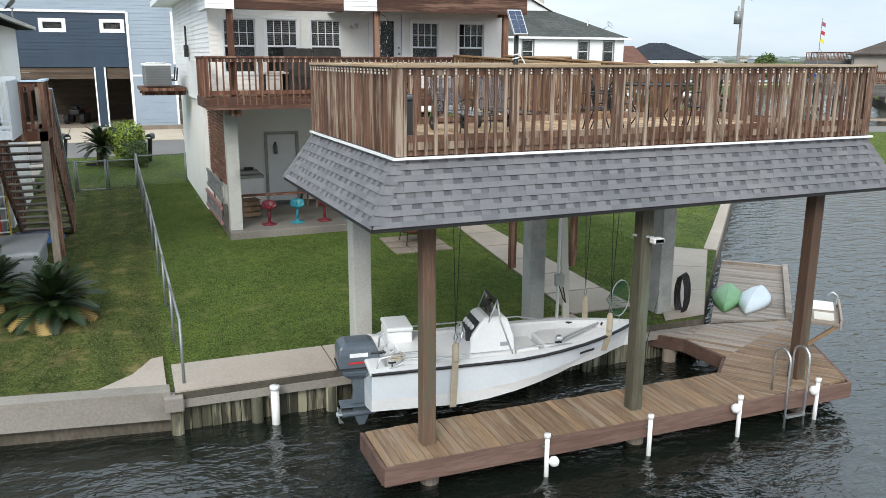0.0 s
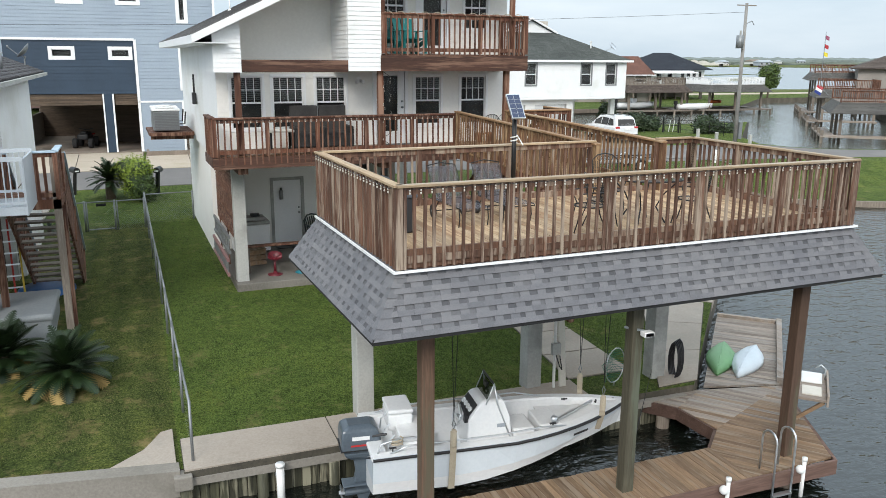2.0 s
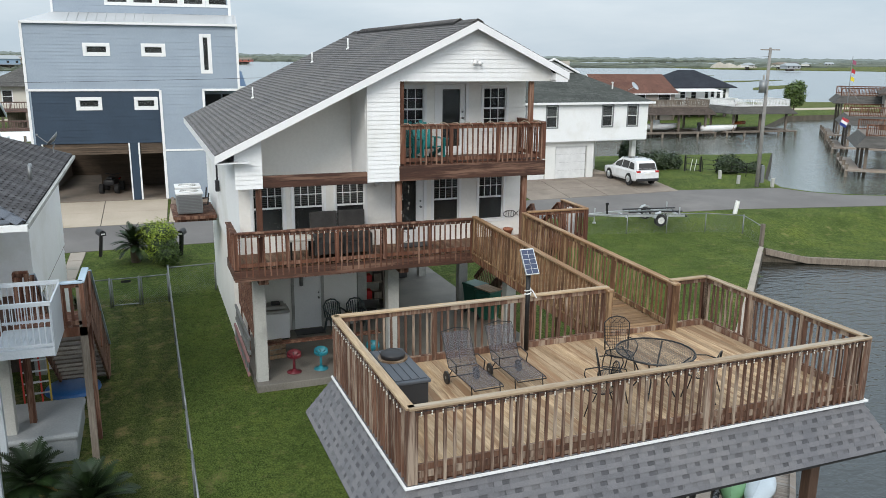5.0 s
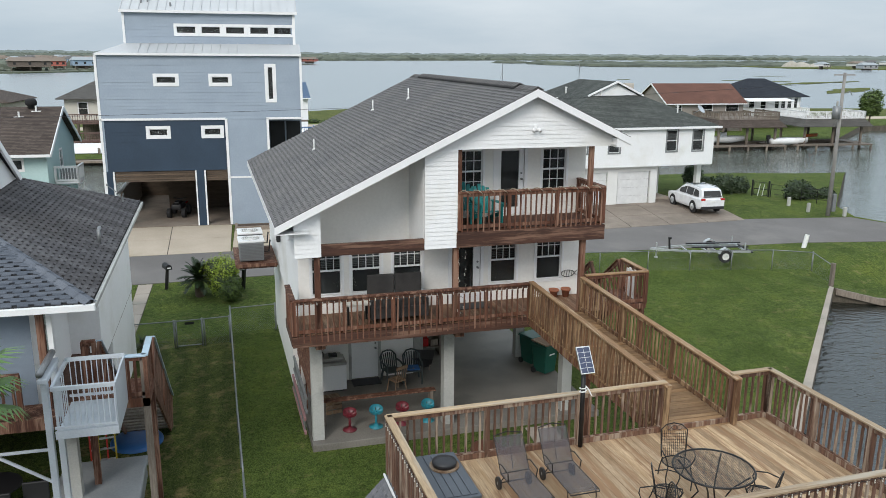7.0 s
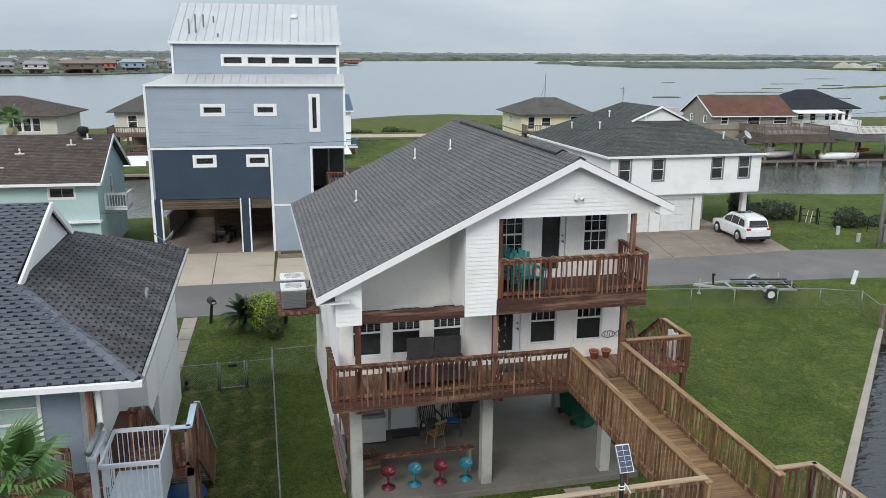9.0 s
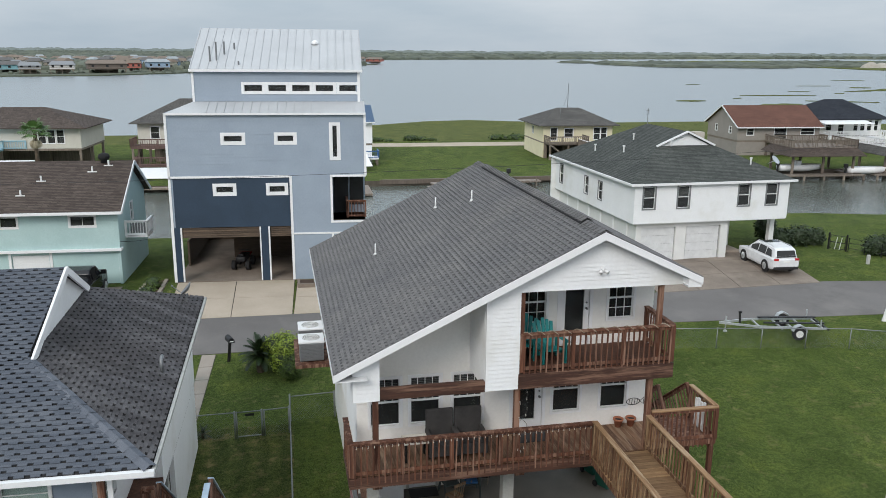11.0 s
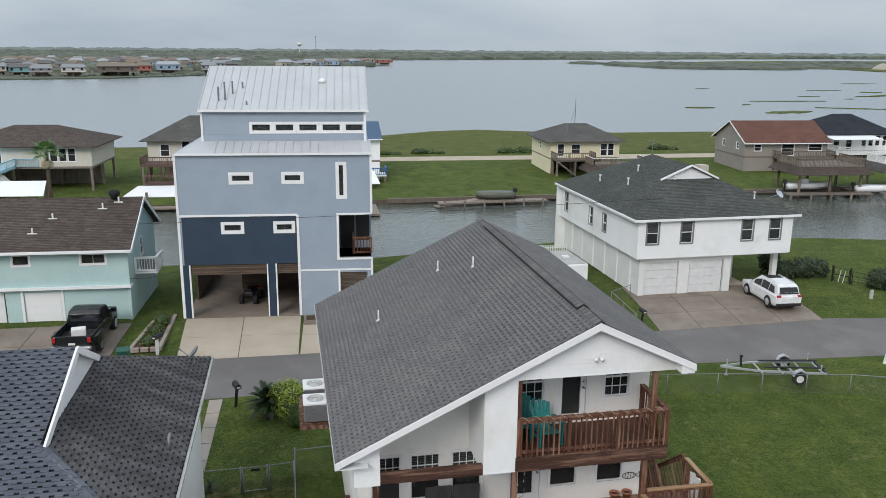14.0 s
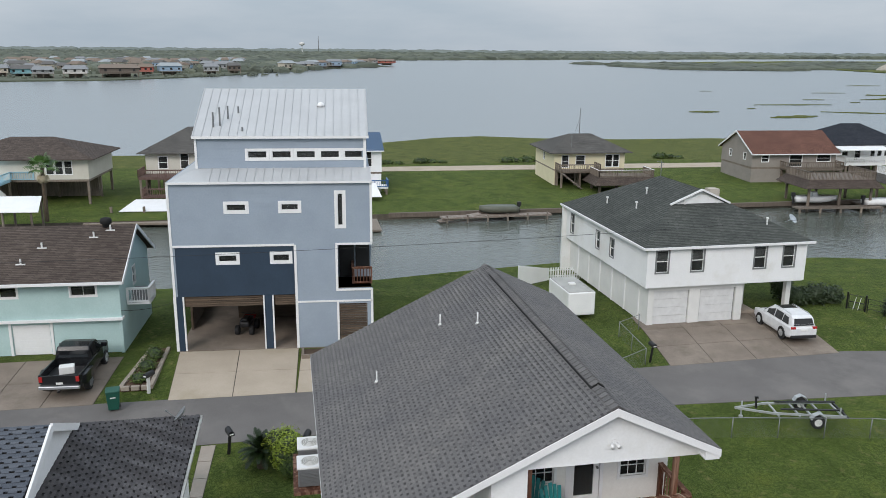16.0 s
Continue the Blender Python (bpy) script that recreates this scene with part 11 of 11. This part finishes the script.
M_LOUVRE = plain("condenser_louvre", (0.16, 0.165, 0.17), 0.5)
# air conditioners on a shelf at the house side
shelf = thing("condenser_shelf", hspot(1.2, 28.5, 3.45), "brown timber shelf bracketed to the house side", "shelf")
put("platform", G().box(-0.75, 0.62, -1.3, 1.3, 0, 0.1), M_BROWN, shelf)
for y in (-0.9, 0.9):
    put("bracket", G().box(-0.7, 0.62, y - 0.05, y + 0.05, -0.14, 0), M_BROWN, shelf)
for y in (27.85, 29.15):
    ac = thing("air_conditioner", hspot(1.02, y, 3.56), "pale grey outdoor condenser with a round top fan", "air conditioner", "condensers on the shelf")
    put("case", G().box(-0.4, 0.4, -0.4, 0.4, 0.03, 0.66), M_STEEL, ac, bevel=0.03)
    put("top_cover", G().box(-0.43, 0.43, -0.43, 0.43, 0.66, 0.73), M_TRIM, ac, bevel=0.02)
    put("fan_grille", G().cyl((0, 0, 0.73), (0, 0, 0.745), 0.3, n=24), M_PILING, ac)
    for i in range(4):
        put("grille_ring", G().tube([((0.08 + 0.07 * i) * math.cos(a * 0.3927), (0.08 + 0.07 * i) * math.sin(a * 0.3927), 0.75) for a in range(16)], 0.008, 4, True), M_TRIM, ac)
    for i in range(11):
        put("louvre", G().box(-0.36, 0.36, -0.415, -0.4, 0.08 + i * 0.05, 0.115 + i * 0.05), M_LOUVRE, ac)
    put("pipe", G().tube([(0.4, 0.2, 0.2), (0.6, 0.2, 0.2), (0.65, 0.2, 0.6)], 0.025, 6), M_BLACK, ac)
em = thing("electric_meter", hspot(1.9, 26.2, 4.5), "dark meter and conduit on the house side", "meter")
put("meter_box", G().box(-0.12, 0.0, -0.12, 0.12, 0, 0.35), M_BLACK, em, bevel=0.02)
put("conduit", G().cyl((-0.05, 0, 0.35), (-0.05, 0, 0.9), 0.03), M_BLACK, em)

# ---- plants ----
M_SAGO = surface("sago_leaf", (0.007, 0.018, 0.004), (0.022, 0.045, 0.012), 2, 40, 0.5, bump=0, rand="object")
M_SAGO_DRY = surface("dry_sago_leaf", (0.28, 0.19, 0.06), (0.42, 0.30, 0.11), 2, 40, 0.7, bump=0)
M_TRUNK = surface("palm_trunk", (0.06, 0.045, 0.03), (0.12, 0.09, 0.06), 4, 25, 0.95, bump=0.8, dist=0.02)
M_BUSH = surface("hedge_leaf", (0.05, 0.09, 0.015), (0.10, 0.15, 0.03), 2, 30, 0.6, bump=0, rand="island")
M_BUSH_LIGHT = surface("sunny_hedge_leaf", (0.17, 0.25, 0.025), (0.31, 0.39, 0.045), 2, 30, 0.6, bump=0, rand="island")
M_BUSH_DARK = surface("dark_hedge_leaf", (0.02, 0.038, 0.014), (0.045, 0.07, 0.025), 2, 30, 0.6, bump=0, rand="island")
M_FAN = surface("fan_palm_leaf", (0.06, 0.14, 0.03), (0.12, 0.22, 0.055), 2, 30, 0.5, bump=0, rand="object")
M_STRAW = surface("dead_palm_leaf", (0.38, 0.33, 0.22), (0.52, 0.46, 0.33), 2, 30, 0.8, bump=0)


def frond_mesh(name, length, material, leaf=0.15, droop=0.38):
    """A feather frond along +x that arches down, with paired leaflets."""
    g = G()
    n = 20
    spine = []
    for i in range(n + 1):
        t = i / n
        spine.append(Vector((length * (t - 0.12 * t * t), 0, length * (0.28 * t - droop * t * t))))
    g.tube(spine, 0.012, 4)
    for i in range(3, n):
        d = (spine[i + 1] - spine[i - 1]).normalized()
        w = leaf * math.sin(math.pi * (0.12 + 0.85 * i / n)) ** 0.7
        for s in (-1, 1):
            tip = spine[i] + Vector((d.x * w * 0.55, s * w, d.z * w * 0.55 + 0.12 * w))
            e = d * 0.024
            g.raw([spine[i] - e, spine[i] + e, tip + e * 0.3, tip - e * 0.3], [(0, 1, 2, 3)])
    return mesh_of(name, g, material, fix=False)


FROND, FROND_DRY = frond_mesh("frond", 0.95, M_SAGO), frond_mesh("frond", 0.8, M_SAGO_DRY, 0.16, 0.5)


def sago(at, label, trunk_h, n=34, size=1.0, dry=5, seed=1):
    r = random.Random(seed)
    p = thing("sago_palm", at, label, "palm", "sago palms")
    put("trunk", G().lathe([(0.16 * size, -0.1), (0.17 * size, trunk_h * 0.5), (0.15 * size, trunk_h), (0.05, trunk_h + 0.06)], n=12), M_TRUNK, p)
    for i in range(n):
        pitch = -80 + 104 * (i / n) ** 0.85 + r.uniform(-6, 6)
        m = pose(0, 0, trunk_h + 0.02, 0, 0, i * 137.5 + r.uniform(-8, 8)) @ pose(0, 0, 0, r.uniform(-12, 12), pitch, 0) @ Matrix.Scale(size * r.uniform(0.85, 1.1), 4)
        piece("frond", FROND, p, m)
    for i in range(dry):
        m = pose(0, 0, trunk_h - 0.05, 0, 0, i * 360 / max(1, dry) + r.uniform(-20, 20)) @ pose(0, 0, 0, 0, 4 + r.uniform(0, 16), 0) @ Matrix.Scale(size * 1.15, 4)
        piece("dead_frond", FROND_DRY, p, m)
    return p


sago(spot(-1.55, 15.9, -0.45), "dark green sago palm with yellowed lower fronds", 0.45, 62, 1.08, 9, 1)
sago(spot(-2.75, 17.1, -0.4), "dark green sago palm beside the covered tub", 0.4, 58, 1.05, 5, 2)
sago(spot(-1.05, 35.0, 0.2), "arching sago palm on a stout trunk", 0.75, 46, 1.15, 0, 3)
sago(spot(-2.9, 29.4, 0.05), "small sago palm in a pot by the fence", 0.15, 14, 0.45, 0, 4)


def leafy(name, at, label, blobs, material, count, leaf=0.05, seed=1, category="bush", group="", trunk=None):
    """A bush: leaves scattered through uneven lobes, each (x, y, z, rx, ry, rz)."""
    r = random.Random(seed)
    p = thing(name, at, label, category, group)
    g = G()
    tot = sum(b[3] * b[4] + b[3] * b[5] + b[4] * b[5] for b in blobs)
    for x, y, z, rx, ry, rz in blobs:
        k = int(count * (rx * ry + rx * rz + ry * rz) / tot)
        for i in range(k):
            u, v = r.uniform(-1, 1), r.uniform(0, 6.2832)
            q = math.sqrt(1 - u * u)
            bump = 0.82 + 0.22 * math.sin(5 * v + 3 * u) * math.cos(4 * u + v) + r.uniform(-0.22, 0.12)
            d = Vector((q * math.cos(v), q * math.sin(v), u))
            c = Vector((x + rx * d.x * bump, y + ry * d.y * bump, z + rz * d.z * bump))
            if c.z < 0.02:
                continue
            a = Vector((r.uniform(-1, 1), r.uniform(-1, 1), r.uniform(-0.6, 0.6))).normalized()
            b = (d + Vector((r.uniform(-0.7, 0.7), r.uniform(-0.7, 0.7), r.uniform(-0.3, 0.9)))).cross(a)
            if b.length < 0.1:
                continue
            b.normalize()
            s = leaf * r.uniform(0.7, 1.4)
            g.raw([c - a * s, c + b * s * 0.45, c + a * s, c - b * s * 0.45], [(0, 1, 2, 3)])
    put("foliage", g, material, p)
    core = G()
    for x, y, z, rx, ry, rz in blobs:
        core.ball((x, y, z), 1.0, 10, (rx * 0.72, ry * 0.72, rz * 0.72))
    put("inner_growth", core, M_BUSH_DARK, p)
    put("stem", G().cyl((blobs[0][0], blobs[0][1], -0.1), (blobs[0][0], blobs[0][1], blobs[0][2]), 0.05, 0.03, 8) if trunk is None else trunk, M_TRUNK, p)
    return p


leafy("bush", spot(-0.05, 34.4, 0.2), "clipped yellow-green bush beside the drive", [(0, 0.1, 0.75, 0.6, 0.6, 0.7), (-0.35, 0.5, 1.2, 0.55, 0.5, 0.6), (0.1, 0.7, 1.1, 0.65, 0.55, 0.7), (0.2, 0.0, 1.3, 0.5, 0.45, 0.5)], M_BUSH_LIGHT, 6200, 0.05, 3)
leafy("bush", spot(0.25, 34.0, 0.2), "rounded green bush at the lawn corner", [(0, 0, 0.5, 0.5, 0.48, 0.52), (0.05, 0.1, 0.85, 0.42, 0.4, 0.35)], M_BUSH, 3600, 0.045, 4)
leafy("hedge", spot(35.0, 51.0, 0.55), "dense dark green hedge beside the white house", [(-1.4, 0, 0.7, 1.0, 0.8, 0.8), (0, 0, 0.75, 1.1, 0.8, 0.85), (1.3, 0.1, 0.65, 0.9, 0.8, 0.75)], M_BUSH_DARK, 5000, 0.09, 5, "hedge")
leafy("bush", spot(38.6, 47.6, 0.5), "tangled dark bush near the canal", [(0, 0, 0.8, 1.1, 0.9, 0.85), (1.0, 0.2, 0.6, 0.8, 0.7, 0.6), (2.2, -0.2, 0.5, 0.7, 0.6, 0.55)], M_BUSH_DARK, 3600, 0.09, 6)
leafy("bush", spot(33.2, 52.2, 0.6), "dark shrub at the porch of the white house", [(0, 0, 1.2, 0.8, 0.8, 1.2)], M_BUSH_DARK, 1800, 0.09, 7)
leafy("plants", spot(-7.5, 45.2, 0.75), "low mixed plants in the raised bed", [(0, -1.5, 0.25, 0.5, 0.5, 0.3), (0.1, 0.0, 0.3, 0.55, 0.6, 0.35), (0.2, 1.6, 0.35, 0.5, 0.8, 0.4)], M_BUSH, 1600, 0.06, 8, "plants")
leafy("tree", spot(100, 108.5, -0.5), "small leafy tree on the far canal bank", [(0, 0, 3.6, 1.9, 1.9, 1.6), (0.8, 0.4, 4.8, 1.4, 1.3, 1.2), (-0.9, -0.3, 4.4, 1.4, 1.3, 1.2), (0.1, 0, 2.6, 1.6, 1.6, 0.9)], M_BUSH, 4200, 0.2, 9, "tree", "", G().cyl((0, 0, -0.2), (0.1, 0, 3.0), 0.16, 0.09, 8).cyl((0.05, 0, 2.0), (0.9, 0.4, 4.2), 0.07, 0.03, 6).cyl((0.05, 0, 2.2), (-0.8, -0.2, 4.2), 0.07, 0.03, 6))
for i, (x, y) in enumerate(((12, 128.6), (19, 129.2), (33, 128.8), (36.5, 129.4), (45, 129.2), (60, 131))):
    leafy("bush", spot(x, y, -0.4), "low scrub bush at the marsh edge", [(0, 0, 0.5, 1.5, 1.0, 0.7), (1.7, 0.2, 0.4, 1.1, 0.8, 0.5), (3.4, -0.2, 0.3, 0.9, 0.7, 0.4)], M_BUSH, 900, 0.16, 20 + i, "bush", "marsh edge bushes")


def fan_leaf(name, material):
    g = G()
    g.tube([(0, 0, 0), (0.35, 0, 0.06), (0.7, 0, 0.04)], 0.012, 4)
    for i in range(19):
        a = math.radians(-112 + i * 12.4)
        ln = 0.62 * (0.75 + 0.25 * math.cos(a))
        o = Vector((0.68, 0, 0.04))
        d = Vector((math.cos(a), math.sin(a), 0))
        n = Vector((-math.sin(a), math.cos(a), 0))
        m = o + d * ln * 0.62 + Vector((0, 0, 0.03))
        g.raw([o - n * 0.012, o + n * 0.012, m + n * 0.035, m - n * 0.035, o + d * ln + Vector((0, 0, -0.16))], [(0, 1, 2, 3), (3, 2, 4)])
    return mesh_of(name, g, material, fix=False)


FAN, FAN_DRY = fan_leaf("palm_leaf", M_FAN), fan_leaf("palm_leaf", M_STRAW)


def fan_palm(at, label, h, n, size, dry, seed):
    r = random.Random(seed)
    p = thing("fan_palm", at, label, "palm", "fan palms")
    put("trunk", G().cyl((0, 0, -0.3), (0.05, 0, h), 0.17 * size, 0.13 * size, 12), M_TRUNK, p)
    for i in range(n):
        pitch = -70 + 95 * i / n
        piece("palm_leaf", FAN, p, pose(0.05, 0, h, 0, 0, i * 137.5) @ pose(0, 0, 0, r.uniform(-20, 20), pitch, 0) @ Matrix.Scale(size * r.uniform(0.85, 1.15), 4))
    for i in range(dry):
        piece("dead_leaf", FAN_DRY, p, pose(0.05, 0, h - 0.15, 0, 0, i * 360 / dry + r.uniform(-15, 15)) @ pose(0, 0, 0, r.uniform(-20, 20), 66 + r.uniform(0, 20), 0) @ Matrix.Scale(size * 0.85, 4))
    return p


fan_palm(spot(-4.35, 14.7, -0.45), "fan palm with bright leaves and dead straw-coloured tips", 5.0, 24, 1.05, 7, 1)
fan_palm(spot(-25.7, 91.5, -0.5), "ragged fan palm with a skirt of dead leaves", 5.6, 18, 1.35, 30, 2)
boathouse = thing("boathouse", spot(-27.8, 87.0, -1.2), "open boathouse with a white sheet roof", "boathouse")
put("roof", G().slab([(-3.4, -1.8, 3.0), (3.4, -2.1, 3.0), (2.7, 1.7, 3.9), (-3.4, 1.9, 3.9)], (0, 0, -0.06)), M_TRIM, boathouse)
for x in (-3.0, 0.0, 2.6):
    for y, z in ((-1.7, 2.98), (1.6, 3.78)):
        put("post", G().box(x - 0.09, x + 0.09, y - 0.09, y + 0.09, -1.5, z), M_GREY_WOOD, boathouse)

# short grass blades over the nearest lawns
def blades(name, boxes, per_m2, height, material, label, seed):
    r = np.random.default_rng(seed)
    vs, base = [], 0
    for x0, x1, y0, y1 in boxes:
        n = int((x1 - x0) * (y1 - y0) * per_m2)
        px, py = r.uniform(x0, x1, n), r.uniform(y0, y1, n)
        pz = np.array([land_z(a, b) for a, b in zip(px, py)])
        ang, lean, hh, w = r.uniform(0, 6.2832, n), r.uniform(0.2, 1.1, n), height * r.uniform(0.5, 1.3, n), r.uniform(0.004, 0.008, n)
        ca, sa = np.cos(ang), np.sin(ang)
        a = np.stack([px - sa * w, py + ca * w, pz - 0.005], 1)
        b = np.stack([px + sa * w, py - ca * w, pz - 0.005], 1)
        c = np.stack([px + ca * hh * lean, py + sa * hh * lean, pz + hh], 1)
        vs.append(np.stack([a, b, c], 1).reshape(-1, 3))
    v = np.concatenate(vs)
    n = len(v) // 3
    me = bpy.data.meshes.new(name)
    me.vertices.add(len(v))
    me.vertices.foreach_set("co", v.ravel())
    me.loops.add(len(v))
    me.loops.foreach_set("vertex_index", np.arange(len(v), dtype=np.int32))
    me.polygons.add(n)
    me.polygons.foreach_set("loop_start", np.arange(0, len(v), 3, dtype=np.int32))
    me.materials.append(material)
    me.update()
    me.validate()
    return tagged(new(name, me), label, "grass", "", "stuff")


M_BLADE = surface("grass_blade", (0.064, 0.112, 0.019), (0.142, 0.205, 0.048), 0.7, 60, 0.7, bump=0, rand="island", spec=0.2)
M_BLADE_DRY = surface("dry_grass_blade", (0.068, 0.100, 0.022), (0.19, 0.185, 0.07), 0.9, 60, 0.8, bump=0, rand="island", spec=0.2)
blades("grass", [(0.32, 7.8, 13.3, 20.3), (0.32, 1.9, 20.3, 30.0), (9.5, 12.3, 14.3, 20.2)], 1700, 0.024, M_BLADE, "mown green lawn grass before the house", 1)
blades("grass", [(-3.6, 0.25, 13.3, 18), (-1.4, 0.25, 18, 30)], 1200, 0.022, M_BLADE_DRY, "thin patchy lawn grass along the fence", 2)
blades("grass", [(12.0, 14.0, 18, 35.0), (14, 17, 20.5, 36.5), (17, 20, 23, 37), (20, 24, 26.5, 37), (24, 27, 30, 37)], 420, 0.04, M_BLADE, "mown green grass on the side lawn", 3)
